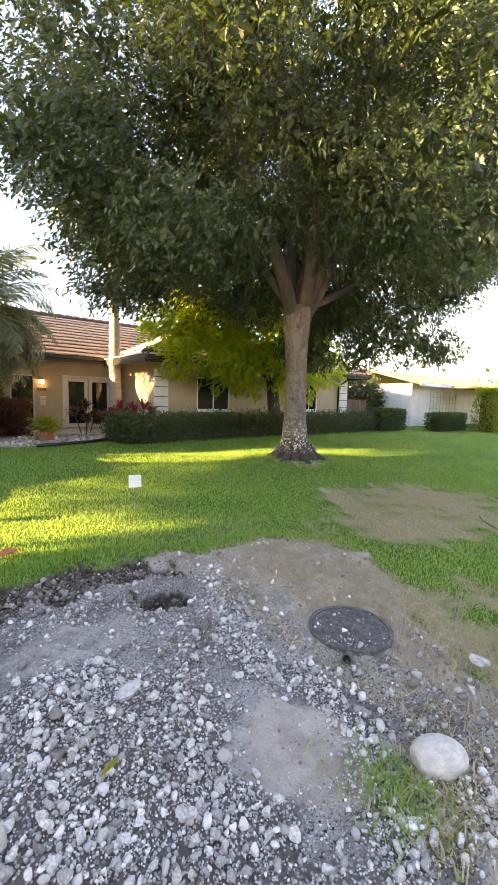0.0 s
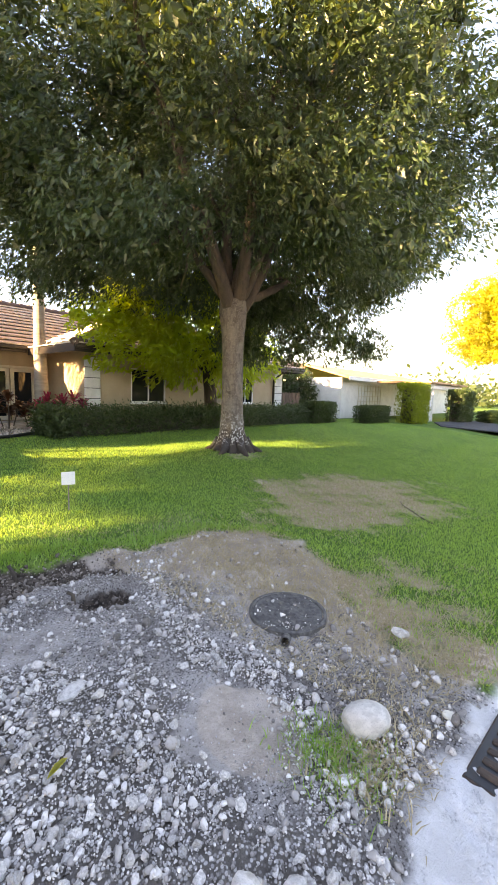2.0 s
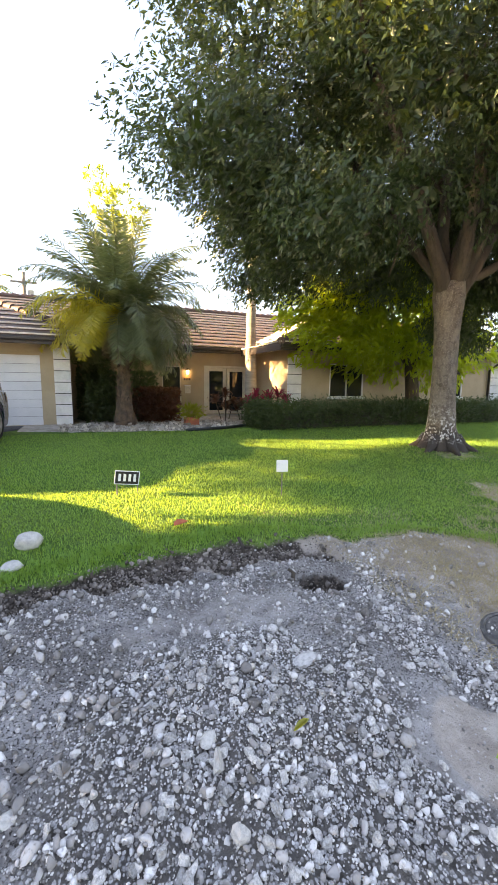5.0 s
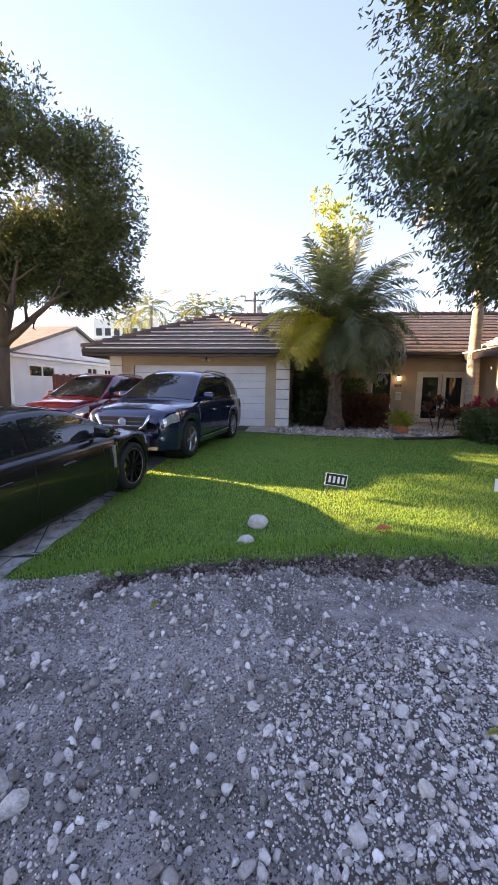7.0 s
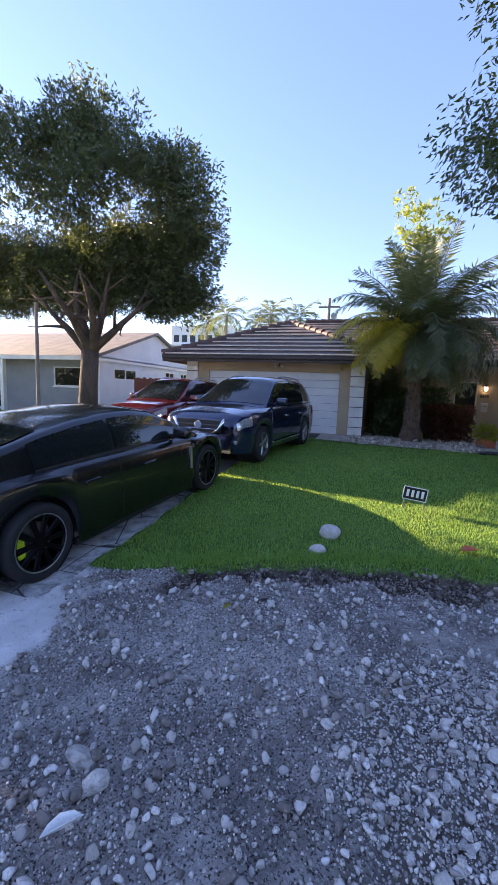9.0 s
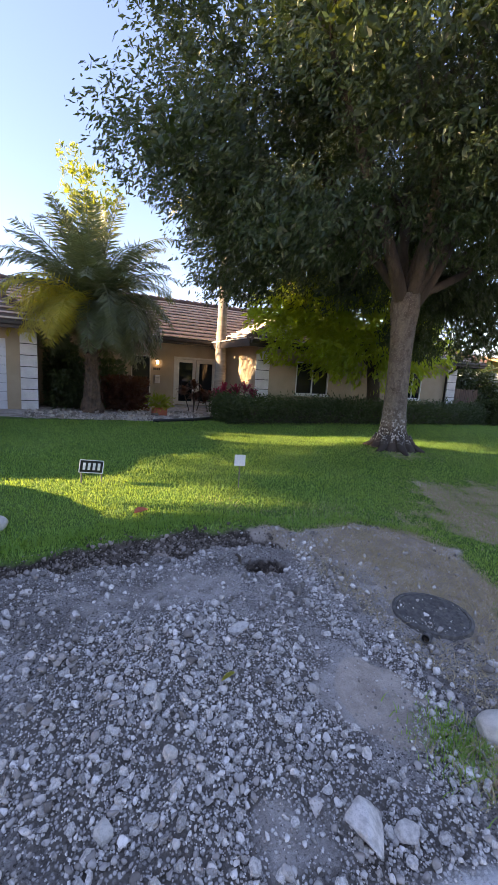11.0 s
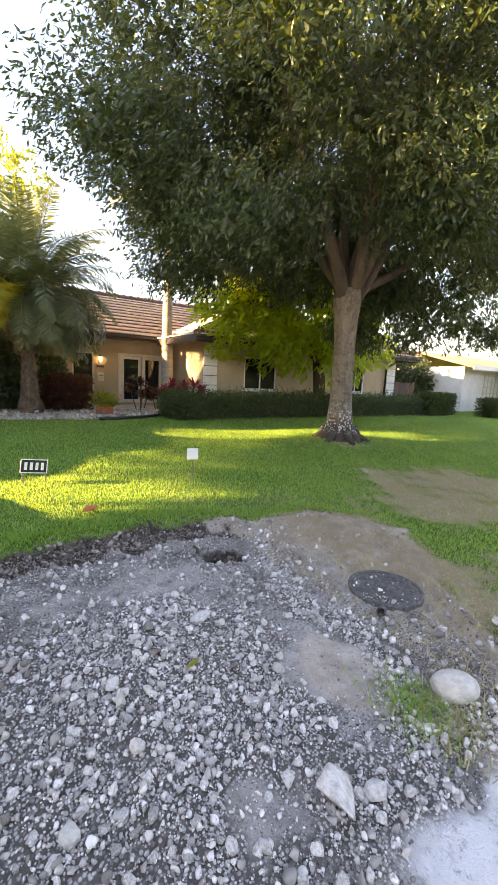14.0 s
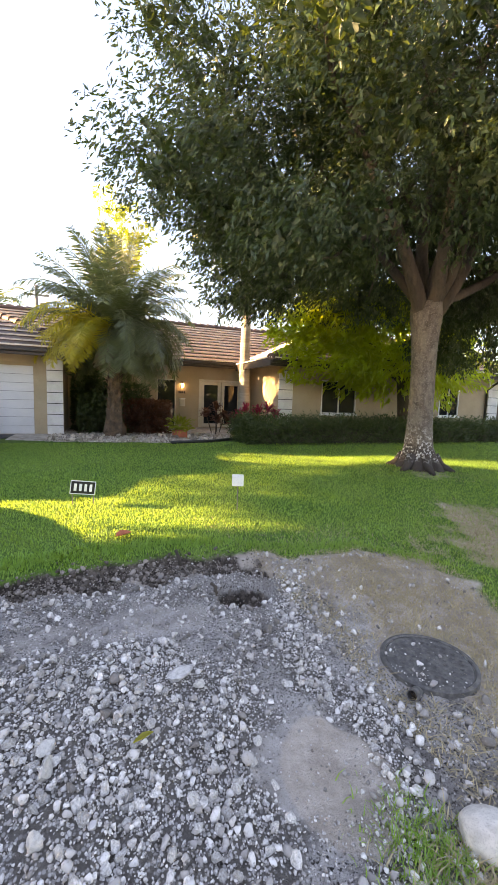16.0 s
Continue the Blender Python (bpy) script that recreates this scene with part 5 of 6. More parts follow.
BLACK = dict(length=5.0, wheel=0.365, rim=0.270, clear=0.17, axles=(-1.50, 1.52), bulge=0.03, tumble=0.40, spokes=10,
             deck=[(-2.5, 0.78), (-2.42, 0.93), (-2.2, 1.00), (-1.5, 1.01), (-0.5, 0.98), (0.9, 0.95), (1.2, 0.93), (1.6, 0.90), (2.0, 0.82), (2.3, 0.70), (2.5, 0.55)],
             half=[(-2.5, 0.62), (-2.42, 0.80), (-2.2, 0.90), (-1.5, 0.975), (-0.6, 0.945), (0.5, 0.945), (1.45, 0.975), (2.0, 0.92), (2.3, 0.80), (2.45, 0.66), (2.5, 0.55)],
             roof=[(-2.40, 1.0), (-2.15, 1.12), (-1.8, 1.24), (-1.3, 1.345), (-0.8, 1.41), (-0.25, 1.44), (0.1, 1.43), (0.45, 1.36), (0.8, 1.21), (1.1, 1.04), (1.32, 0.92)],
             side_glass=[(-1.45, -0.42), (-0.36, 0.78)], screen=(0.28, 1.16), rear_glass=(-2.22, -1.25), headlight=(1.95, 2.32, 0.52, 0.72), taillight=(-2.48, -1.95, 0.54, 0.63),
             seams=(-0.42, 0.78), handles=(-0.85, 0.1), mirror=0.72, trim=PLASTIC, handle=PAINT_BLACK, rails=None,
             extras=[("rear_bumper_vent", -2.52, -2.44, -0.5, 0.5, 0.25, 0.42, PLASTIC, 0.02, ""), ("side_vent", 0.98, 1.02, -0.985, -0.93, 0.48, 0.80, ALLOY, 0.008, "silver wing vent"), ("marker_lamp", -2.25, -2.0, -0.93, -0.86, 0.55, 0.58, ALLOY, 0.01, "")])
SUVB = dict(length=5.0, wheel=0.375, rim=0.255, clear=0.24, axles=(-1.45, 1.47), bulge=0.035, tumble=0.30, spokes=5,
            deck=[(-2.5, 0.95), (-2.42, 1.08), (-2.0, 1.13), (0, 1.12), (1.0, 1.12), (1.25, 1.12), (1.9, 1.07), (2.3, 1.0), (2.45, 0.90), (2.5, 0.80)],
            half=[(-2.5, 0.78), (-2.35, 0.91), (-1.5, 0.975), (0, 0.955), (1.45, 0.975), (2.1, 0.93), (2.38, 0.84), (2.5, 0.72)],
            roof=[(-2.42, 1.10), (-2.30, 1.36), (-2.12, 1.58), (-1.8, 1.69), (-0.6, 1.765), (0.1, 1.745), (0.35, 1.68), (0.8, 1.42), (1.28, 1.11)],
            side_glass=[(-2.05, -1.35), (-1.28, -0.30), (-0.24, 0.72)], screen=(0.30, 1.18), rear_glass=(-2.38, -2.0), headlight=(2.02, 2.42, 0.52, 0.66), taillight=(-2.46, -2.2, 0.5, 0.68),
            seams=(-1.30, -0.27, 0.82), handles=(-0.95, 0.05), mirror=0.72, trim=CHROME, handle=CHROME, rails=(-1.7, 0.0),
            extras=[("grille", 2.47, 2.515, -0.50, 0.50, 0.66, 0.90, PLASTIC, 0.01, "black grille"), ("grille_bar", 2.50, 2.525, -0.46, 0.46, 0.72, 0.74, CHROME, 0.004, ""), ("grille_bar", 2.50, 2.525, -0.48, 0.48, 0.80, 0.82, IRON, 0.004, ""),
                    ("lower_intake", 2.46, 2.512, -0.55, 0.55, 0.34, 0.50, PLASTIC, 0.02, ""), ("bumper_lip", 2.42, 2.54, -0.62, 0.62, 0.50, 0.60, PAINT_BLUE, 0.03, ""),
                    ("fog_lamp", 2.35, 2.47, 0.66, 0.80, 0.46, 0.54, LAMPGLASS, 0.03, ""), ("fog_lamp", 2.35, 2.47, -0.80, -0.66, 0.46, 0.54, LAMPGLASS, 0.03, ""),
                    ("sill_chrome", -0.95, 0.95, 0.935, 0.975, 0.33, 0.37, CHROME, 0.008, "")])
SUVR = dict(SUVB, length=4.6, axles=(-1.33, 1.33), clear=0.22, wheel=0.355, rim=0.235, tumble=0.33,
            deck=[(-2.3, 0.9), (-2.2, 1.05), (0, 1.07), (0.95, 1.06), (1.2, 1.05), (1.8, 0.97), (2.1, 0.87), (2.25, 0.75), (2.3, 0.66)],
            half=[(-2.3, 0.72), (-2.1, 0.87), (-1.3, 0.925), (0, 0.91), (1.3, 0.925), (1.9, 0.86), (2.15, 0.74), (2.3, 0.58)],
            roof=[(-2.22, 1.06), (-2.05, 1.35), (-1.8, 1.54), (-1.4, 1.62), (-0.5, 1.68), (0.0, 1.665), (0.25, 1.60), (0.75, 1.32), (1.22, 1.04)],
            side_glass=[(-1.85, -1.2), (-1.14, -0.25), (-0.19, 0.66)], screen=(0.22, 1.12), rear_glass=(-2.18, -1.85), headlight=(1.72, 2.2, 0.54, 0.68), taillight=(-2.26, -2.0, 0.5, 0.68),
            seams=(-1.18, -0.22, 0.75), handles=(-0.85, 0.05), mirror=0.66, rails=(-1.5, -0.05),
            extras=[("grille", 2.27, 2.315, -0.42, 0.42, 0.52, 0.68, PLASTIC, 0.01, "black grille"), ("grille_bar", 2.30, 2.325, -0.40, 0.40, 0.60, 0.62, CHROME, 0.004, ""), ("lower_intake", 2.26, 2.312, -0.45, 0.45, 0.30, 0.42, PLASTIC, 0.02, "")])


def v_grille(t, s):
    """The chrome V beside the grille."""
    part("grille_chrome", tube([(2.50, s * 0.56, 0.93), (2.53, s * 0.44, 0.72), (2.52, s * 0.30, 0.66)], [0.035, 0.032, 0.02], 8), CHROME, t, "chrome grille wing", smooth=True)


def on_drive(x, y, rz, rear, front):
    """The pose of a car whose axles rest on the sloping driveway."""
    c, s = math.cos(radians(rz)), math.sin(radians(rz))
    za, zb = gz(x + rear * c, y + rear * s) + 0.014, gz(x + front * c, y + front * s) + 0.014
    pitch = math.degrees(math.atan2(zb - za, front - rear))
    return pose(x, y, za + (zb - za) * (-rear) / (front - rear), 0, 0, rz) @ pose(0, 0, 0, 0, -pitch, 0)


car_thing("black_sedan", on_drive(-3.66, 5.03, 81.8, -1.50, 1.52), "glossy black fastback sedan with dark wheels parked on the driveway", BLACK, PAINT_BLACK, RIM, LIME)
suv, _ = car_thing("blue_suv", on_drive(-2.88, 10.19, -98.5, -1.45, 1.47), "deep blue SUV with chrome grille parked before the garage", SUVB, PAINT_BLUE, ALLOY)
for s in (-1, 1):
    v_grille(suv, s)
part("badge", lathe([(0.085, 0.0), (0.085, 0.012), (0.065, 0.014), (0.06, 0.006), (0.0, 0.006)], 24), CHROME, suv, "round chrome badge").matrix_local = pose(2.522, 0, 0.80, 90, 0, 90)
car_thing("red_suv", on_drive(-5.62, 11.55, -97.0, -1.33, 1.33), "dark red SUV parked beside the blue one", SUVR, PAINT_RED, ALLOY)


# ---- the yard ----
def stone_shape(seed, rough=0.22, detail=1, worn=False):
    rng = random.Random(seed)
    bm = bmesh.new()
    bmesh.ops.create_icosphere(bm, subdivisions=max(1, detail), radius=0.5) if detail else bmesh.ops.create_cube(bm, size=0.75)
    if not detail:
        bmesh.ops.bevel(bm, geom=bm.edges[:], offset=0.16, segments=1, affect="EDGES")
        bmesh.ops.triangulate(bm, faces=bm.faces[:])
    ax = [Vector((rng.gauss(0, 1), rng.gauss(0, 1), rng.gauss(0, 1))).normalized() for _ in range(7)]
    cut = [rng.uniform(0.15, 0.36) if not worn else 0.44 for _ in ax]
    for v in bm.verts:
        v.co *= 1 + rng.uniform(-rough, rough) * (0.5 if not worn else 0.06)
        for a, c in zip(ax, cut):
            d = v.co.dot(a)
            if d > c:
                v.co -= a * (d - c) * 0.9
    me = bpy.data.meshes.new("stone")
    bm.to_mesh(me)
    bm.free()
    return me


def boulder(name, x, y, sx, sy, sz, label, material, seed, rz=0.0, sink=0.25, detail=3, smooth=True, rough=0.10):
    me = stone_shape(seed, rough, 4 if material is BOULDER and smooth else detail, material is BOULDER and smooth)
    if smooth:
        me.polygons.foreach_set("use_smooth", [True] * len(me.polygons))
    me.materials.append(material)
    ob = new(name, me)
    ob.matrix_world = pose(x, y, gz(x, y) + sz * (0.5 - sink), 0, 0, rz) @ Matrix.Diagonal((sx, sy, sz, 1))
    return tagged(ob, label, "rock")


def make_gravel(ground):
    nr = np.random.default_rng(77)
    shapes = [stone_shape(s, 0.28, 2) for s in range(14)]
    for me in shapes:
        me.materials.append(ROCK)
    small = [stone_shape(100 + s, 0.35, 1) for s in range(14)]
    tv = []
    for me in shapes + small:
        a = np.empty(len(me.vertices) * 3)
        me.vertices.foreach_get("co", a)
        tv.append(a.reshape(-1, 3))
    tf = []
    for me in shapes + small:
        a = np.empty(len(me.polygons) * 3, np.int32)
        me.polygons.foreach_get("vertices", a)
        tf.append(a.reshape(-1, 3))
    n = 240000
    x, y = nr.uniform(-2.9, 4.6, n), nr.uniform(0.7, 5.2, n)
    m = soil_mask(x, y)
    heap, bare = heap_mask(x, y), bare_mask(x, y)
    dens = 0.13 + 0.12 * wavy(x, y, 0.9) + 0.14 * wavy(x + 5, y, 2.3) + 0.80 * heap * (0.8 + 0.5 * wavy(x - 3, y, 2.9))
    dens *= 1 - 0.88 * bare
    dens -= 0.30 * smooth01((x - 2.5) / 0.6) * (y < 4)
    dens += 0.16 * (np.hypot(x - 2.87, y - 2.57) < 0.30)
    dens -= 0.55 * fresh_shade_mask(x, y)
    ok = (m > 0.6) & (pale_mask(x, y) < 0.5) & (y > 0.9) & (nr.random(n) < np.clip(dens, 0.02, 1.0))
    x, y, heap = x[ok], y[ok], heap[ok]
    size = 0.008 + (0.0052 + 0.0020 * heap) * nr.pareto(2.1, len(x))
    size = np.clip(size, 0.008, 0.056)
    order = np.argsort(-size)
    x, y, size = x[order], y[order], size[order]
    z = ground_height(x, y) + 0.026 * (np.hypot(x - 2.87, y - 2.57) < 0.28)
    # the largest stones in the nearest stretch are pieces of their own
    near = np.where((x > -0.9) & (x < 2.3) & (y > 1.3) & (y < 3.4))[0][:290]
    own = np.zeros(len(x), bool)
    own[near] = True
    for i in near:
        ob = new("stone", shapes[int(nr.integers(0, 14))])
        s = size[i]
        sc = nr.uniform(0.8, 1.2, 3) * s
        ob.parent = ground
        ob.matrix_local = pose(x[i], y[i], z[i] + 0.22 * s, *nr.uniform(0, 360, 3)) @ Matrix.Diagonal((*sc, 1))
    rest = nr.permutation(np.where(~own)[0])[:46000]
    scatter_stones("gravel", nr, tv, tf, x[rest], y[rest], z[rest], size[rest], island_stone("mixed_gravel", (0.34, 0.302, 0.272), (0.78, 0.725, 0.675), (0.42, 0.375, 0.335)), ground, "crushed pale limestone gravel heaped over dug-up soil")
    # lumps of the dug soil itself
    n = 90000
    x, y = nr.uniform(-2.9, 4.2, n), nr.uniform(0.9, 5.0, n)
    dens = 0.26 + 0.20 * wavy(x + 2, y, 1.3) - 0.9 * fresh_shade_mask(x, y) - 0.2 * heap_mask(x, y) + 0.15 * (x < 0)
    dens *= 1 - 0.85 * bare_mask(x, y)
    ok = (soil_mask(x, y) > 0.5) & (pale_mask(x, y) < 0.6) & (nr.random(n) < np.clip(dens, 0.02, 1)) & (np.hypot(x - 2.87, y - 2.57) > 0.36)
    x, y = x[ok][:24000], y[ok][:24000]
    size = np.clip(0.011 + 0.0085 * nr.pareto(2.1, len(x)), 0.010, 0.070)
    scatter_stones("soil_lumps", nr, tv, tf, x, y, ground_height(x, y), size, island_stone("dug_soil", (0.17, 0.147, 0.129), (0.60, 0.545, 0.50), (0.27, 0.237, 0.21)), ground, "grey lumps of dug-up soil")
    n = 30000
    x = nr.uniform(-2.4, 2.6, n)
    y = lawn_edge(x) - 1.0 + 1.1 * nr.random(n)
    ok = nr.random(n) < 0.6 * fresh_shade_mask(x, y) * soil_mask(x, y)
    x, y = x[ok][:7000], y[ok][:7000]
    size = np.clip(0.012 + 0.008 * nr.pareto(2.0, len(x)), 0.010, 0.060)
    scatter_stones("earth_clods", nr, tv, tf, x, y, ground_height(x, y), size, island_stone("fresh_earth", (0.085, 0.066, 0.053), (0.36, 0.30, 0.255), (0.14, 0.11, 0.09)), ground, "dark clods of freshly dug earth along the lawn")


    x = nr.uniform(-0.6, 4.9, 2600)
    y = np.interp(x, [-1.6, -0.5, 1.8, 2.8, 4.0, 5.2], [13.0, 12.4, 12.1, 11.9, 12.3, 13.0]) + 0.12 + 2.4 * nr.random(2600) ** 1.5
    size = np.clip(0.022 + 0.018 * nr.pareto(2.2, 2600), 0.02, 0.16)
    scatter_stones("bed_stones", nr, tv, tf, x, y, ground_height(x, y) + 0.02, size, island_stone("bed_stone", (0.20, 0.165, 0.135), (0.66, 0.58, 0.49), (0.30, 0.25, 0.205)), bpy.data.objects["garden_bed"], "tan and white stones strewn over the planting bed")


def scatter_stones(name, nr, tv, tf, x, y, z, size, material, ground, label):
    """Many small stones in one mesh; the larger ones are of the finer shapes."""
    vs, fs, off = [], [], 0
    for i in range(len(x)):
        k = int(nr.integers(0, 14)) + (14 if size[i] < 0.036 else 0)
        q = np.array(Euler(nr.uniform(0, 6.28, 3)).to_matrix())
        v = (tv[k] * nr.uniform(0.78, 1.22, 3)) @ q.T * size[i] + (x[i], y[i], z[i] + 0.28 * size[i])
        vs.append(v)
        fs.append(tf[k] + off)
        off += len(v)
    v, f = np.concatenate(vs), np.concatenate(fs)
    me = bpy.data.meshes.new(name)
    me.vertices.add(len(v))
    me.vertices.foreach_set("co", v.ravel())
    me.loops.add(f.size)
    me.loops.foreach_set("vertex_index", f.ravel().astype(np.int32))
    me.polygons.add(len(f))
    me.polygons.foreach_set("loop_start", (np.arange(len(f)) * 3).astype(np.int32))
    me.materials.append(material)
    me.update(calc_edges=True)
    ob = new(name, me)
    ob.parent = ground
    return tagged(ob, label, kind="stuff")


def island_stone(name, lo, hi, stain):
    m = bpy.data.materials.new(name)
    m.use_nodes = True
    nt = m.node_tree
    b = nt.nodes["Principled BSDF"]
    g = nt.nodes.new("ShaderNodeNewGeometry")
    c = mix(nt, ramp(nt, g.outputs["Random Per Island"], 0.05, 0.95), lo, hi)
    c = mix(nt, ramp(nt, noise_of(nt, 60.0, 4.0), 0.5, 0.7), c, stain)
    nt.links.new(c, b.inputs["Base Color"])
    b.inputs["Roughness"].default_value = 0.95
    b.inputs["Specular IOR Level"].default_value = 0.2
    return m


def blades(name, x, y, height, width, material, ground, seed, label, lean=0.5):
    """Grass: bent two-piece blades."""
    nr = np.random.default_rng(seed)
    n = len(x)
    z = ground_height(x, y)
    h = height * nr.uniform(0.5, 1.2, n)
    a = nr.uniform(0, 2 * np.pi, n)
    l = lean * h * nr.uniform(0.2, 1.3, n)
    dx, dy = np.cos(a), np.sin(a)
    w = width * nr.uniform(0.7, 1.2, n)
    p = np.stack([x, y, z - 0.005], 1)
    side = np.stack([-dy * w, dx * w, 0 * w], 1)
    mid = p + np.stack([dx * l * 0.35, dy * l * 0.35, h * 0.65], 1)
    tip = p + np.stack([dx * l, dy * l, h], 1)
    v = np.stack([p - side, p + side, mid + side * 0.7, tip, mid - side * 0.7], 1).reshape(-1, 3)
    b = np.arange(n)[:, None] * 5
    f = np.concatenate([b + [0, 1, 2], b + [0, 2, 4], b + [4, 2, 3]], 1).reshape(-1, 3)
    me = bpy.data.meshes.new(name)
    me.vertices.add(len(v))
    me.vertices.foreach_set("co", v.ravel())
    me.loops.add(f.size)
    me.loops.foreach_set("vertex_index", f.ravel().astype(np.int32))
    me.polygons.add(len(f))
    me.polygons.foreach_set("loop_start", (np.arange(len(f)) * 3).astype(np.int32))
    me.materials.append(material)
    me.update(calc_edges=True)
    ob = new(name, me)
    return tagged(ob, label, "grass", kind="stuff")


def make_grass():
    nr = np.random.default_rng(5)

    def free(x, y):
        return (soil_mask(x, y) < 0.35) & (pale_mask(x, y) < 0.3) & (x > drive_right(y) + 0.03) & (y < 12.2) & (np.hypot(x - 7.42, y - 7.58) > 0.45)

    n = 500000
    u = nr.random(n)
    x = -2.8 + 24.8 * nr.random(n) ** 1.25
    y = 0.9 + 11.3 * u ** 1.35
    far = np.hypot(x - 0.3, y - 0.8)
    keep = free(x, y) & (nr.random(n) < np.clip(6.5 / far, 0.18, 1))
    d = dry_mask(x, y)
    green = keep & (nr.random(n) > d * 1.02)
    gx, gy = x[green], y[green]
    blades("lawn_grass", gx, gy, 0.040, 0.0046, GRASSBLADE, None, 6, "short green lawn grass, yellow where the low sun reaches", 0.9)
    dry = keep & (nr.random(n) < d * 0.95)
    blades("dry_grass", x[dry], y[dry], 0.035, 0.004, DRYBLADE, None, 7, "dry straw-coloured grass over bare patches", 1.5)
    # a ragged rim along the dug edge, and one tuft left in the gravel
    ex = nr.uniform(-2.7, 4.4, 9000)
    ey = lawn_edge(ex) + nr.normal(0, 0.10, 9000) + 0.1
    k = free(ex, ey) & (nr.random(9000) > 0.3 * (ex > 2))
    blades("edge_grass", ex[k], ey[k], 0.055, 0.005, GRASSBLADE, None, 8, "longer ragged grass along the dug edge of the lawn", 0.9)
    tx, ty = nr.normal(2.00, 0.11, 1100), nr.normal(1.62, 0.13, 1100)
    blades("grass_tuft", tx, ty, 0.05, 0.0035, GRASSBLADE, None, 9, "small tuft of green grass in the gravel", 1.0)
    tx, ty = nr.normal(2.10, 0.14, 900), nr.normal(1.50, 0.12, 900)
    blades("dry_tuft", tx, ty, 0.045, 0.0035, DRYBLADE, None, 12, "pale dry grass matted round the boulder", 1.8)
    sx, sy = 2.2 + 6.4 * nr.random(90000) ** 1.4, nr.uniform(1.3, 5.4, 90000)
    k = (dry_mask(sx, sy) + 0.30 * (sx > 2.35) > nr.random(90000)) & (soil_mask(sx, sy) + dry_mask(sx, sy) > 0.35) & (np.hypot(sx - 2.87, sy - 2.57) > 0.34)
    blades("dead_roots", sx[k], sy[k], 0.036, 0.0032, DRYBLADE, None, 10, "matted dead roots and straw on the bare soil", 3.0)


ground_ob = bpy.data.objects["ground"]
make_grass()


def make_manhole():
    x, y = 2.87, 2.57
    t = thing("manhole_cover", x, y, gz(x, y) + 0.004, "round dark cast-iron manhole cover, dusty, set in soil", "manhole cover")
    part("rim", lathe([(0.315, -0.05), (0.315, 0.012), (0.295, 0.018), (0.285, 0.008)], 40), IRON, t)
    part("lid", lathe([(0.282, -0.03), (0.282, 0.006), (0.27, 0.012), (0.0, 0.012)], 40), IRON, t)
    studs = []
    for i in range(-7, 8):
        for j in range(-7, 8):
            if math.hypot(i, j) * 0.036 < 0.25 and (i + j) % 2 == 0:
                bm = bmesh.new()
                add_box(bm, i * 0.036 - 0.012, i * 0.036 + 0.012, j * 0.036 - 0.012, j * 0.036 + 0.012, 0.010, 0.019, 0.003)
                bm.verts.index_update()
                studs.append(([tuple(v.co) for v in bm.verts], [tuple(v.index for v in f.verts) for f in bm.faces]))
                bm.free()
    tagged(part("stud", join(studs), IRON, t), kind="stuff")


make_manhole()


def make_grate():
    z = gz(2.7, 0.85) + 0.012
    t = thing("drain_grate", 2.80, 0.78, z, "rusty iron storm drain grate in the concrete gutter", "drain grate", rz=-5)
    w, d = 0.50, 0.31
    for a, b, c, e in ((-w, w, d - 0.02, d), (-w, w, -d, -d + 0.02), (-w, -w + 0.02, -d + 0.02, d - 0.02), (w - 0.02, w, -d + 0.02, d - 0.02)):
        box("frame_bar", a, b, c, e, -0.04, 0.004, RUST, t, 0.006)
    for k in range(11):
        x = -w + 0.09 + k * (2 * w - 0.18) / 10
        box("bar", x - 0.024, x + 0.024, -d + 0.04, d - 0.04, -0.04, 0.018, RUST, t, 0.012)
    # Black block between the bars, painted in for the darkness of the slots.
    box("pit", -w + 0.01, w - 0.01, -d + 0.01, d - 0.01, -0.03, 0.006, BLACKPAINT, t)


make_grate()
boulder("boulder", 2.27, 1.60, 0.28, 0.20, 0.19, "smooth rounded off-white boulder resting on dry grass", BOULDER, 3, -40, 0.2)
boulder("rock", 3.25, 1.80, 0.18, 0.11, 0.10, "tan irregular rock on the dry grass", ROCK, 5, -35, 0.25, 2, False, 0.25)
boulder("rock", 1.21, 1.53, 0.20, 0.30, 0.20, "large pale dusty limestone chunk in the gravel", ROCK, 6, 20, 0.3, 3, True, 0.2)
boulder("rock", 1.36, 1.44, 0.12, 0.15, 0.10, "pale limestone chunk in the gravel", ROCK, 9, 60, 0.3, 2, True, 0.2)
boulder("rock", -1.42, 2.00, 0.19, 0.16, 0.13, "crumbly pale clod of limestone", ROCK, 12, 10, 0.3, 3, False, 0.3)
boulder("rock", -1.29, 1.90, 0.13, 0.15, 0.11, "crumbly pale clod of limestone", ROCK, 13, 70, 0.3, 3, False, 0.3)
boulder("rock", -0.50, 5.33, 0.27, 0.22, 0.19, "smooth round white rock on the grass", BOULDER, 15, 0, 0.2)
boulder("rock", -0.60, 4.93, 0.25, 0.17, 0.12, "flat-topped white rock at the lawn's edge", BOULDER, 17, 10, 0.3, 2, False)
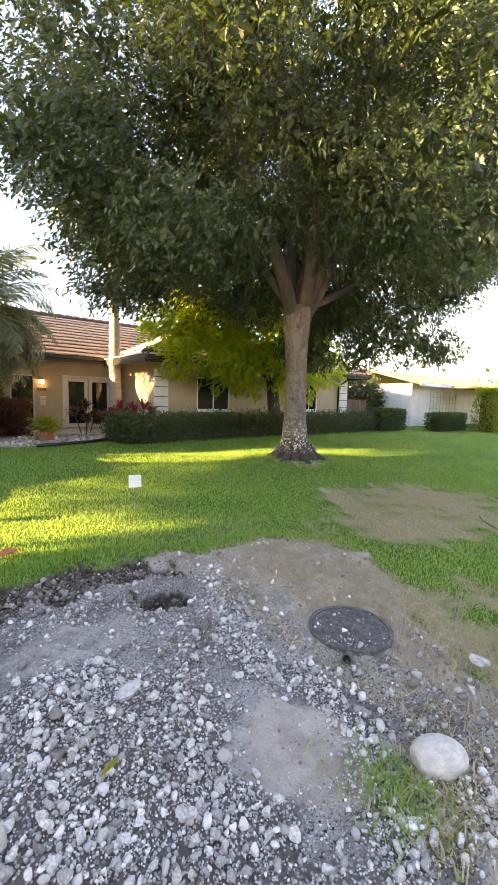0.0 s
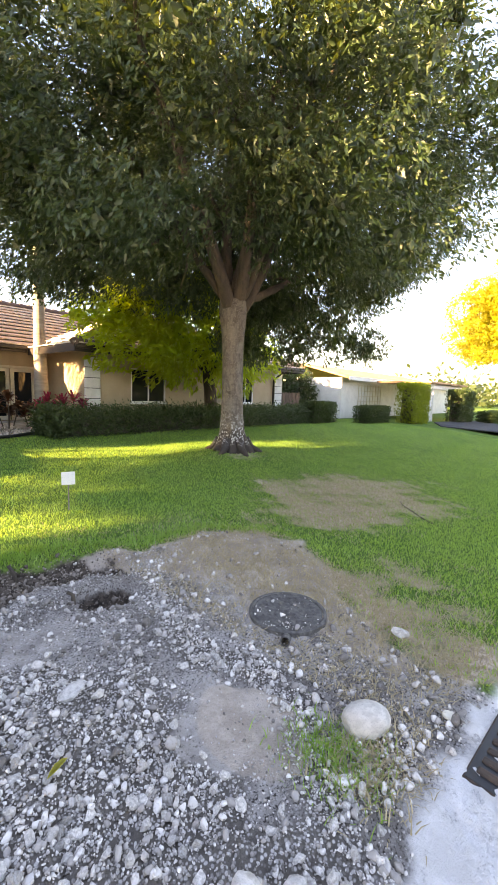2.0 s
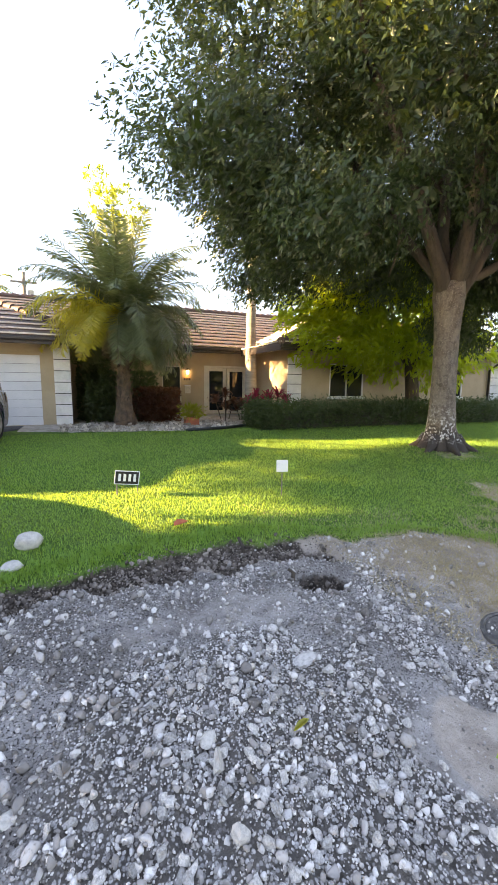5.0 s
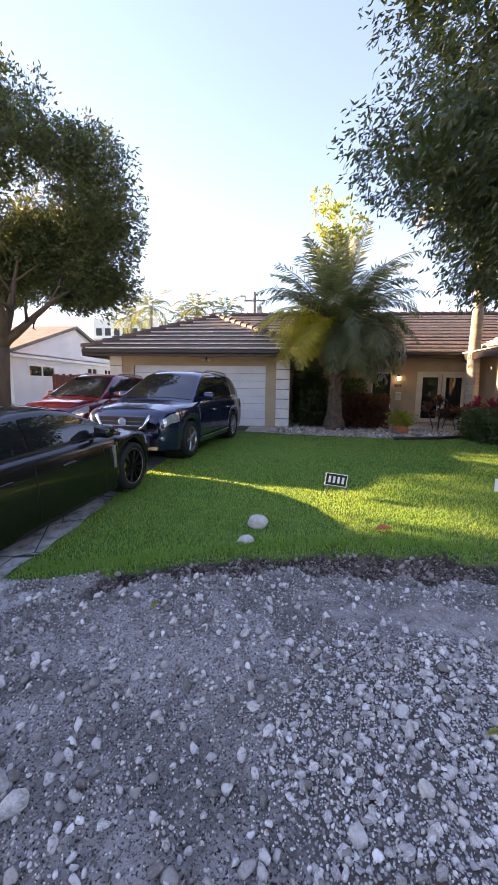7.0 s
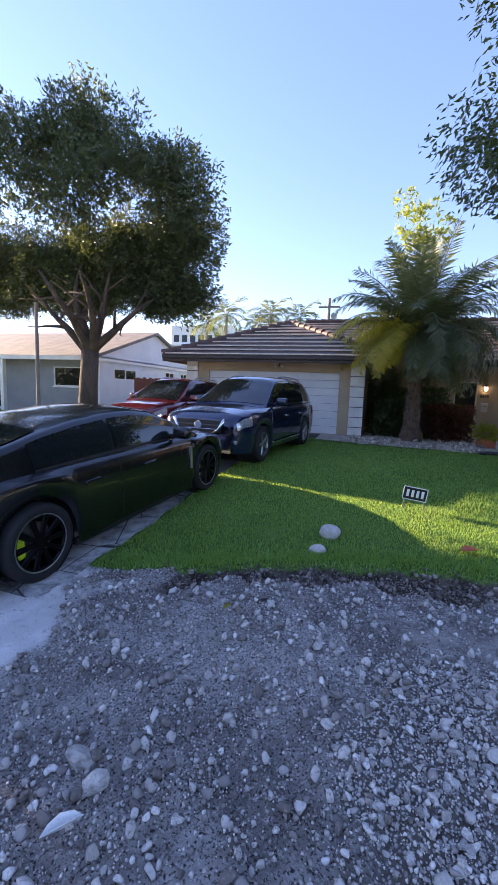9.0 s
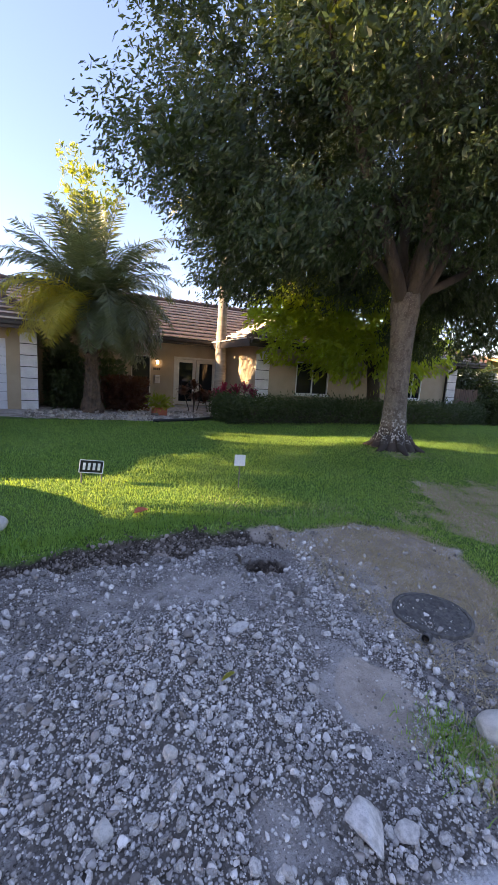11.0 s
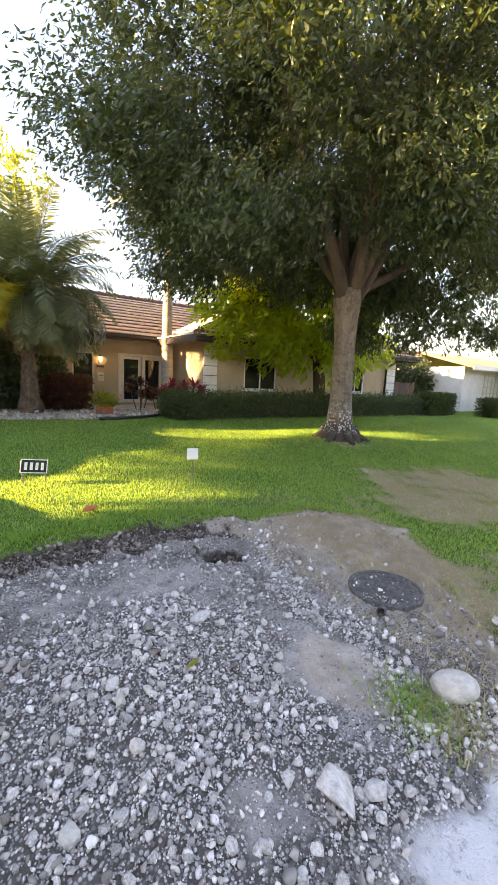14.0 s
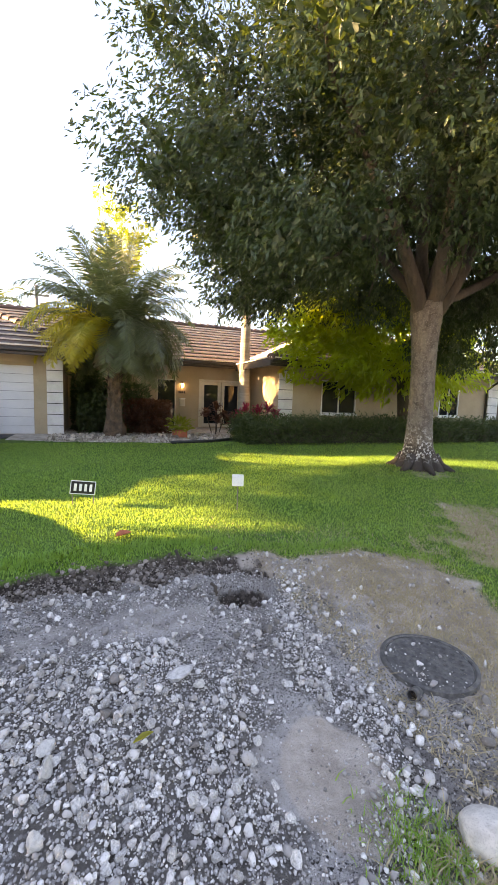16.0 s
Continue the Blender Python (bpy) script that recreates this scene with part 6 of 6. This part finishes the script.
for k, (x, y, s, a, lab) in enumerate(((1.22, 2.83, 0.12, 1.6, "oblong pale stone"), (1.31, 2.73, 0.075, 1.1, "pale stone"), (0.54, 2.42, 0.11, 1.4, "white limestone chunk"), (0.53, 2.51, 0.09, 1.2, "white limestone chunk"), (0.53, 2.11, 0.08, 1.2, "white limestone chunk"), (0.23, 1.93, 0.10, 1.3, "white limestone chunk"), (-0.27, 2.5, 0.09, 1.5, "pointed white stone"))):
    boulder("rock", x, y, s * a, s, s * 0.75, lab + " lying on the gravel", BOULDER if k != 0 else ROCK, 30 + k, 25 * k, 0.2, 2, False, 0.3)


def flat_leaf(name, x, y, length, width, rz, material, label, category, curl=0.02):
    pts = [(-0.5, 0), (-0.3, 0.32), (0.0, 0.5), (0.3, 0.36), (0.5, 0.0), (0.3, -0.36), (0.0, -0.5), (-0.3, -0.32)]
    verts = [(p * length, q * width, curl * (abs(q) * 2 + p * p)) for p, q in pts] + [(0, 0, 0)]
    t = part(name, (verts, [(8, k, (k + 1) % 8) for k in range(8)]), material)
    so = t.modifiers.new("thick", "SOLIDIFY")
    so.thickness = 0.003
    t.matrix_world = pose(x, y, gz(x, y) + 0.035, 0, 0, rz)
    return tagged(t, label, category)


flat_leaf("fallen_leaf", 0.96, 2.42, 0.11, 0.035, 20, PALMGOLD, "fallen yellow leaf on the gravel", "leaf")
flat_leaf("fallen_leaf", -1.12, 3.3, 0.09, 0.03, 70, PALMGOLD, "fallen yellow leaf on the soil", "leaf")
flat_leaf("dry_leaf", 1.04, 5.33, 0.22, 0.15, 30, TERRACOTTA, "curled orange-brown dry leaf on the grass", "leaf", 0.04)
flat_leaf("paper_scrap", -1.28, 1.69, 0.17, 0.06, 50, WHITE, "torn curved scrap of white paper in the dirt", "litter", 0.05)


def make_signs():
    x, y = 2.625, 5.93
    t = thing("yard_card", x, y, gz(x, y), "small white card on a thin stake in the lawn", "yard sign", rz=-20)
    box("card", -0.082, 0.082, -0.004, 0.004, 0.345, 0.515, WHITE, t, 0.002)
    box("stake", -0.008, 0.008, 0.005, 0.017, -0.08, 0.50, POLE, t)
    x, y = 0.57, 6.5
    t = thing("address_sign", x, y, gz(x, y), "black address sign with white border on two short legs", "yard sign", rz=2)
    tilt = pose(0, 0, 0.24, 0, 7, 0)
    bd = box("board", -0.155, 0.155, -0.008, 0.008, -0.09, 0.09, BLACKPAINT, t, 0.003)
    bd.matrix_local = tilt
    for a, b, c, d in ((-0.16, 0.16, 0.084, 0.094), (-0.16, 0.16, -0.094, -0.084), (-0.163, -0.152, -0.084, 0.084), (0.152, 0.163, -0.084, 0.084)):
        box("border", a, b, -0.013, -0.006, c, d, WHITE, bd)
    for k in range(4):
        box("character_bar", -0.115 + k * 0.066, -0.080 + k * 0.066, -0.012, -0.006, -0.05, 0.05, WHITE, bd)
    for s in (-1, 1):
        box("leg", s * 0.135 - 0.008, s * 0.135 + 0.008, 0.009, 0.018, -0.06, 0.32 - s * 0.02, POLE, t)


make_signs()


def twig(name, pts, r, label):
    x, y = pts[0][:2]
    ob = part(name, tube([(a, b, gz(a, b) + c) for a, b, c in pts], [r * (1 - 0.15 * i) for i in range(len(pts))], 7), BARK_DARK, smooth=True)
    return tagged(ob, label, "root")


twig("root_stub", [(1.60, 4.78, -0.05), (1.58, 4.80, 0.08), (1.55, 4.84, 0.15)], 0.022, "grey broken root sticking out of the dug edge")
twig("root_stub", [(1.75, 3.95, -0.05), (1.76, 3.98, 0.08), (1.72, 4.0, 0.10)], 0.02, "frayed root stub beside the hole")
twig("exposed_root", [(7.2, 3.3, -0.015), (6.9, 3.15, 0.0), (6.65, 2.9, 0.008), (6.45, 2.7, 0.006), (6.2, 2.35, 0.0)], 0.02, "dark surface root crossing the bare patch")
pipe = part("drain_pipe", lathe([(0.035, -0.1), (0.035, 0.06), (0.028, 0.06), (0.028, -0.1)], 18), IRON)
pipe.matrix_world = pose(2.56, 2.36, gz(2.56, 2.36) + 0.03, 70, 0, -60)
tagged(pipe, "short grey pipe end poking out of the soil", "pipe")
disc = part("bottle_cap", lathe([(0.036, 0), (0.036, 0.010), (0.024, 0.013), (0.0, 0.013)], 20), CREAM)
disc.matrix_world = pose(2.66, 1.28, gz(2.66, 1.28) + 0.01)
tagged(disc, "small round white plastic lid on the dusty concrete", "lid")


# ---- planting by the entrance ----
def make_bed():
    n = 40
    verts, faces = [], []
    for k in range(n + 1):
        x = -1.6 + 8.4 * k / n
        y0 = float(np.interp(x, [-1.6, -0.5, 1.8, 2.8, 4.0, 5.2, 6.8], [13.0, 12.4, 12.1, 11.9, 12.3, 13.0, 13.9])) + 0.05 * math.sin(5 * x)
        for j in range(12):
            y = y0 + (17.35 - y0) * j / 11
            verts.append((x, y, gz(x, y) + (0.02 if j else -0.03) + 0.012 * math.sin(9 * x + 7 * y)))
    for k in range(n):
        for j in range(11):
            i = k * 12 + j
            faces.append((i, i + 12, i + 13, i + 1))
    m = mat("bed_gravel", (0.54, 0.48, 0.42), (0.32, 0.27, 0.225), 0.95, 5, 45, 0.9, 0.02)
    return tagged(part("garden_bed", (verts, faces), m, smooth=True), "tan gravel planting bed before the entrance", "garden bed", kind="structure")


make_bed()
edge = part("bed_edging", tube([(2.7, 12.0, 0.53), (3.4, 12.05, 0.55), (4.0, 12.2, 0.55), (4.6, 12.6, 0.55), (5.0, 12.9, 0.53)], [0.045] * 5, 8), PLASTIC, smooth=True)
tagged(edge, "black plastic edging along the planting bed", "edging")


def rosette(name, x, y, z0, n, length, width, material, label, category, stems=((0, 0, 0.5),), seed=1, pot=False):
    """Strappy leaves bursting from the tops of stems."""
    rng = random.Random(seed)
    t = thing(name, x, y, z0, label, category)
    for sx, sy, sh in stems:
        part("stem", tube([(sx * 0.3, sy * 0.3, -0.05), (sx, sy, sh)], [0.02, 0.015], 6), BARK_DARK, t)
        verts, faces = [], []
        for k in range(n):
            a, e = rng.uniform(0, 6.28), rng.uniform(0.1, 1.35)
            d = Vector((math.cos(a) * math.cos(e), math.sin(a) * math.cos(e), math.sin(e)))
            s = Vector((-math.sin(a), math.cos(a), 0))
            L = length * rng.uniform(0.7, 1.15)
            b = Vector((sx, sy, sh + rng.uniform(-0.12, 0.05)))
            p1, p2, p3 = b + d * L * 0.4, b + d * L * 0.75 - Vector((0, 0, 0.08 * L)), b + d * L - Vector((0, 0, 0.3 * L))
            o = len(verts)
            verts += [tuple(b), tuple(p1 + s * width), tuple(p1 - s * width), tuple(p2 + s * width * 0.8), tuple(p2 - s * width * 0.8), tuple(p3)]
            faces += [(o, o + 1, o + 2), (o + 1, o + 3, o + 4, o + 2), (o + 3, o + 5, o + 4)]
        part("foliage", (verts, faces), material, t)
    return t


rosette("red_cordyline", 5.55, 13.7, 0.5, 34, 0.50, 0.035, REDLEAF, "crimson cordyline with strappy leaves by the hedge", "shrub", ((0, 0, 0.85), (0.28, 0.1, 0.65), (-0.25, 0.05, 0.7)), 3)
rosette("red_cordyline", 6.25, 13.45, 0.5, 36, 0.52, 0.035, REDLEAF, "crimson cordyline with strappy leaves by the hedge", "shrub", ((0, 0, 0.95), (0.3, 0, 0.75), (-0.3, 0.1, 0.8)), 4)
rosette("croton_bush", 4.75, 14.6, 0.5, 60, 0.36, 0.045, CROTON, "dark bronze croton bush before the glass doors", "shrub", ((0, 0, 0.95), (0.3, 0, 0.7), (-0.35, 0.1, 0.75), (0.1, 0.2, 0.5)), 5)
rosette("croton_bush", 5.5, 14.9, 0.5, 60, 0.36, 0.045, CROTON, "dark bronze croton bush before the glass doors", "shrub", ((0, 0, 0.6), (0.3, 0.1, 0.5), (-0.2, 0, 0.45)), 6)
pot = thing("flower_pot", 3.25, 13.55, gz(3.25, 13.55) + 0.02, "square terracotta planter with a pale green plant", "planter")
box("planter", -0.22, 0.22, -0.15, 0.15, 0.0, 0.24, TERRACOTTA, pot, 0.02)
leaves("foliage", np.random.default_rng(2).normal(size=(420, 3)) * (0.13, 0.11, 0.10) + (0, 0, 0.42), 0.13, 0.05, LIMELEAF, pot, 2, droop=-0.2, out=(0, 0, 0.4))
bush = np.random.default_rng(9)
for k, (x, y, w, h, n) in enumerate(((0.95, 15.6, 0.9, 1.1, 5200), (2.4, 15.3, 0.9, 1.0, 5200), (1.6, 16.3, 1.1, 1.5, 7000), (0.45, 16.5, 0.6, 1.9, 5200))):
    t = thing("dark_shrub", x, y, gz(x, y) + 0.02, "dense dark green shrub under the palm", "shrub")
    p = np.clip(bush.normal(size=(n, 3)), -1.6, 1.6) * (w * 0.5, w * 0.42, h * 0.33) + (0, 0, h * 0.55)
    p[:, 2] = np.abs(p[:, 2])
    part("stem", tube([(0, 0, -0.05), (0.05, 0, h * 0.5)], [0.04, 0.02], 6), BARK_DARK, t)
    leaves("foliage", p, 0.15, 0.05, CROTON if k == 1 else HEDGELEAF, t, k, droop=0.0, out=(0, 0, h * 0.4))
make_gravel(ground_ob)


# ---- neighbours and distance ----
def make_left_house():
    h = thing("neighbour_house", -18.0, 20.0, 0.45, "low grey and white neighbouring house with a grey tiled gable roof", "house", kind="structure")
    inv = Matrix.Translation((18.0, -20.0, -0.45))

    def keep(o):
        o.matrix_parent_inverse = inv
        return o

    win, win2 = (-15.15, -13.55, 1.82, 2.76), (-20.0, -18.2, 0.6, 2.6)
    keep(wall_with_holes("front_wall", "y", 17.4, -30.0, -12.72, 0.3, 3.2, 0.22, [win, win2], GREYWALL, h))
    sw = [(18.5, 20.6, 2.25, 2.80), (24.0, 25.2, 2.2, 2.9), (26.2, 27.2, 2.2, 2.9)]
    keep(wall_with_holes("gable_wall", "x", -12.72, 17.4, 28.0, 0.3, 3.3, 0.22, sw, BLUEWHITE, h))
    for k in range(14):
        z = 0.5 + k * 0.2
        if 2.15 < z < 2.85:
            continue
        keep(box("siding_board", -12.505, -12.485, 17.4, 28.0, z, z + 0.012, BLUEWHITE, h))
    tri = ([(-12.5, 16.9, 3.25), (-12.5, 28.5, 3.25), (-12.5, 22.7, 5.05), (-12.72, 16.9, 3.25), (-12.72, 28.5, 3.25), (-12.72, 22.7, 5.05)], [(0, 1, 2), (3, 5, 4)])
    keep(part("gable", tri, BLUEWHITE, h))
    for a, b in (((16.6, 3.25), (22.7, 5.16)), ((22.7, 5.16), (28.8, 3.25))):
        v = [(-12.3, a[0], a[1]), (-30, a[0], a[1]), (-30, b[0], b[1]), (-12.3, b[0], b[1])]
        v += [(x, y, z - 0.16) for x, y, z in v]
        keep(part("roof", (v, [(0, 1, 2, 3), (7, 6, 5, 4), (0, 4, 5, 1), (2, 6, 7, 3), (0, 3, 7, 4)]), GREYROOF, h))
    keep(box("barge_board", -12.29, -12.26, 16.6, 28.8, 3.08, 3.2, WHITE, h))
    keep(box("eave_board", -30, -12.3, 16.56, 16.6, 3.05, 3.24, WHITE, h))
    for w in (win, win2):
        sash_window("window_3", w[0], w[1], 17.4, w[2], w[3], "white-framed dark window of the neighbouring house", 2 if w is win2 else 1)
    for a, b, c, d in sw:
        w = thing("window_4", -12.5, (a + b) / 2, c, "small white-framed window in the white gable wall", "window", kind="structure", rz=90)
        hw, hh = (b - a) / 2, d - c
        box("pane", -hw + 0.04, hw - 0.04, 0.03, 0.04, 0.04, hh - 0.04, DARKGLASS, w)
        for p, q, r, s in ((-hw, hw, hh - 0.05, hh), (-hw, hw, 0, 0.05), (-hw, -hw + 0.05, 0.05, hh - 0.05), (hw - 0.05, hw, 0.05, hh - 0.05), (-0.03, 0.03, 0.05, hh - 0.05)):
            box("window_frame", p, q, -0.02, 0.06, r, s, WHITE, w)
        box("backing", -hw, hw, 0.2, 0.21, 0, hh, BLIND, w)
    for x in (-17.7, -20.6):
        keep(box("porch_post", x - 0.10, x + 0.10, 16.7, 16.9, 0.4, 3.05, WHITE, h, 0.01))


make_left_house()


def make_fence(name, x0, x1, y, z0, z1, board, material, label):
    t = thing(name, (x0 + x1) / 2, y, z0, label, "fence", kind="structure")
    n = int((x1 - x0) / board)
    w = (x1 - x0) / 2
    for k in range(n):
        a = -w + k * board
        dz = 0.03 * math.sin(k * 2.7)
        box("board", a + 0.006, a + board - 0.006, -0.012, 0.012, -0.1, z1 - z0 + dz, material, t, 0.004)
    for z in (0.3, z1 - z0 - 0.3):
        box("rail", -w, w, 0.013, 0.05, z, z + 0.09, material, t)


make_fence("side_fence", -10.4, -7.0, 17.0, 0.45, 2.32, 0.15, REDWOOD, "red-brown board fence between the houses")
make_fence("wooden_fence", 17.95, 20.6, 14.6, 0.45, 1.95, 0.14, WOOD, "weathered brown board fence beside the house")


def make_right_house():
    h = thing("white_house", 30.0, 14.0, 0.45, "low white neighbouring house with a tan roof and porch", "house", kind="structure")
    inv = Matrix.Translation((-30.0, -14.0, -0.45))

    def keep(o):
        o.matrix_parent_inverse = inv
        return o

    win = (37.0, 38.6, 1.3, 2.5)
    keep(wall_with_holes("front_wall", "y", 12.8, 22.2, 44.0, 0.3, 2.95, 0.22, [win], WHITE, h))
    keep(wall_with_holes("side_wall", "x", 22.2, 13.02, 22.0, 0.3, 2.95, 0.22, [], WHITE, h))
    for a, b in (((12.0, 3.0), (17.5, 4.1)), ((17.5, 4.1), (23.0, 3.0))):
        v = [(21.6, a[0], a[1]), (44.6, a[0], a[1]), (42.0, b[0], b[1]), (25.0, b[0], b[1])]
        v += [(x, y, z - 0.14) for x, y, z in v]
        keep(part("roof", (v, [(0, 1, 2, 3), (7, 6, 5, 4), (0, 4, 5, 1), (2, 6, 7, 3), (0, 3, 7, 4), (1, 5, 6, 2)]), TANROOF, h))
    keep(box("eave_board", 21.6, 44.6, 11.96, 12.0, 2.78, 3.01, WHITE, h))
    keep(box("porch_beam", 25.5, 33.0, 8.9, 9.15, 2.45, 2.75, WHITE, h, 0.01))
    keep(box("porch_roof", 25.2, 33.3, 8.6, 11.95, 2.76, 2.88, TANROOF, h, 0.01))
    for x in (26.6, 32.6):
        for s in (-0.22, 0.22):
            keep(box("porch_post", x + s - 0.05, x + s + 0.05, 8.92, 9.02, 0.35, 2.45, WHITE, h, 0.006))
        for k in range(9):
            z = 0.55 + k * 0.22
            bm = bmesh.new()
            add_box(bm, x - 0.20, x + 0.20, 8.95, 8.98, z, z + 0.035, 0, Matrix.Rotation(radians(28 if k % 2 else -28), 4, "Y"))
            keep(part("trellis_bar", bm, WHITE, h))
    sash_window("window_5", win[0], win[1], 12.8, win[2], win[3], "dark window of the white neighbouring house", 1)
    for k in range(9):
        keep(box("lattice_bar", 24.4 + k * 0.42, 24.43 + k * 0.42, 12.76, 12.796, 1.2, 2.6, CREAM, h))
    for k in range(5):
        keep(box("lattice_rail", 24.4, 27.8, 12.74, 12.758, 1.2 + k * 0.33, 1.23 + k * 0.33, CREAM, h))


make_right_house()
make_hedge("clipped_hedge", 16.9, 18.9, 11.2, 12.2, 0.98, "square clipped dark green hedge block", 7000, None, (0.09, 0.05), 12, 0.04)
make_hedge("clipped_hedge", 20.0, 22.6, 9.9, 10.8, 0.85, "clipped dark hedge before the white wall", 7000, None, (0.09, 0.05), 13, 0.04)
make_hedge("tall_lime_hedge", 22.9, 25.0, 8.6, 9.7, 2.15, "tall clipped hedge, lime yellow where sunlit", 9000, LIMELEAF, (0.12, 0.06), 14, 0.06)
make_hedge("tall_dark_hedge", 28.3, 31.3, 7.6, 8.6, 2.0, "tall clipped dark hedge by the porch", 8000, None, (0.12, 0.06), 15, 0.06)
make_hedge("low_hedge", 31.5, 37.0, 6.4, 7.4, 0.7, "low clipped hedge along the neighbouring driveway", 7000, None, (0.12, 0.06), 16, 0.06)
make_tree("fence_shrub", 21.0, 15.6, 0.45, "tall leafy shrub rising behind the wooden fence", 1.2, 0.10, far_crown((0.2, 0, 2.0), (1.9, 0.9, 1.3), 0.5, 0.9, 0.7), 34, HEDGELEAF, 420, BARK_DARK, 71, (0, 0), 6, 1.6, 0.2, (0.22, 0.09))
verts = [(23.2, -6.0), (31.0, -6.0), (31.0, 6.0), (34.0, 7.4), (26.0, 8.5), (23.6, 7.4)]
nd = part("neighbour_driveway", ([(x, y, gz(x, y) + 0.05) for x, y in verts], [tuple(range(6))]), ASPHALT)
so = nd.modifiers.new("thick", "SOLIDIFY")
so.thickness, so.offset = 0.05, -1
tagged(nd, "dark asphalt driveway of the white house", "driveway", kind="structure")

# utility pole behind the garage
up = thing("utility_pole", -4.1, 41.0, 0.4, "wooden utility pole with a cross-arm beyond the roofs", "utility pole")
part("pole", tube([(0, 0, -0.2), (0, 0, 10.6)], [0.19, 0.13], 10), POLE, up)
box("cross_arm", -1.0, 1.0, -0.07, 0.07, 9.7, 9.85, POLE, up)
for x in (-0.9, -0.35, 0.35, 0.9):
    part("insulator", tube([(x, 0, 9.85), (x, 0, 10.08)], [0.05, 0.03], 8), CONCRETE, up)
part("transformer", lathe([(0.0, 8.2), (0.26, 8.25), (0.26, 9.15), (0.0, 9.2)], 14), CONCRETE, up).location = (0.5, 0, 0)
lp = thing("thin_pole", -11.9, 12.9, 0.40, "thin grey pole beside the street tree", "pole")
part("pole", tube([(0, 0, -0.2), (0, 0, 4.4)], [0.07, 0.06], 10), POLE, lp)

# a pale apartment block far behind
ab = thing("apartment_building", -41.0, 95.0, 0.0, "pale many-storeyed apartment building far behind the roofs", "building", kind="structure")
box("block", -7.0, 9.0, 0, 10, 0, 17.5, WHITE, ab)
for s in range(4):
    box("floor_band", -7.2, 9.2, -0.6, 0.0, 3.0 + s * 3.2, 3.4 + s * 3.2, WHITE, ab)
    for k in range(7):
        box("pane", -6.3 + k * 2.2, -4.9 + k * 2.2, -0.06, 0.02, 3.9 + s * 3.2, 5.6 + s * 3.2, DARKGLASS, ab)


def far_palm(x, y, h, seed):
    rng = random.Random(seed)
    t = thing("far_palm", x, y, 0.4, "coconut palm rising behind the garage roof", "palm tree", "palms behind the roof")
    part("trunk", tube([(0, 0, -0.2), (0.2, 0, h * 0.5), (0.3, 0, h)], [0.2, 0.15, 0.12], 8), PALMTRUNK, t)
    for j in range(15):
        part("frond", frond(rng, (0.3, 0, h), 2.4 * j, radians(65 - 6 * j), 2.6, 1.6, 0.8, 22, 0.5, 0.5, 0.06), PALMLEAF, t)


for k, (x, y, h) in enumerate(((-13.0, 36.0, 8.3), (-9.4, 38.0, 8.6), (-16.5, 40.0, 8.2), (-6.6, 37.0, 8.0), (-11.0, 40.0, 8.0))):
    far_palm(x, y, h, 80 + k)


def make_woods():
    """Distant treetops that close the horizon; unseen ones behind the camera are added to darken reflections."""
    nr = np.random.default_rng(90)
    pts = []
    for k in range(230):
        a = radians(nr.uniform(-62, 118)) if k < 150 else radians(nr.uniform(110, 250))
        r = nr.uniform(75, 120) if k < 150 else nr.uniform(38, 60)
        c = np.array([math.sin(a) * r, math.cos(a) * r, 0])
        if abs(math.degrees(a) + 23) < 5:
            continue
        h = nr.uniform(3.5, 6.5) if k < 150 else nr.uniform(4, 7)
        p = nr.normal(size=(230, 3)) * (3.2, 3.2, h * 0.3) + (0, 0, h * 0.55)
        p[:, 2] = np.abs(p[:, 2])
        pts.append(c + p)
    ob = leaves("far_woods", np.concatenate(pts), 1.1, 0.6, FARLEAF, None, 91, droop=0.1)
    tagged(ob, "distant dark green treetops along the horizon, with unseen ones added behind the camera", "woods", kind="stuff")


make_woods()
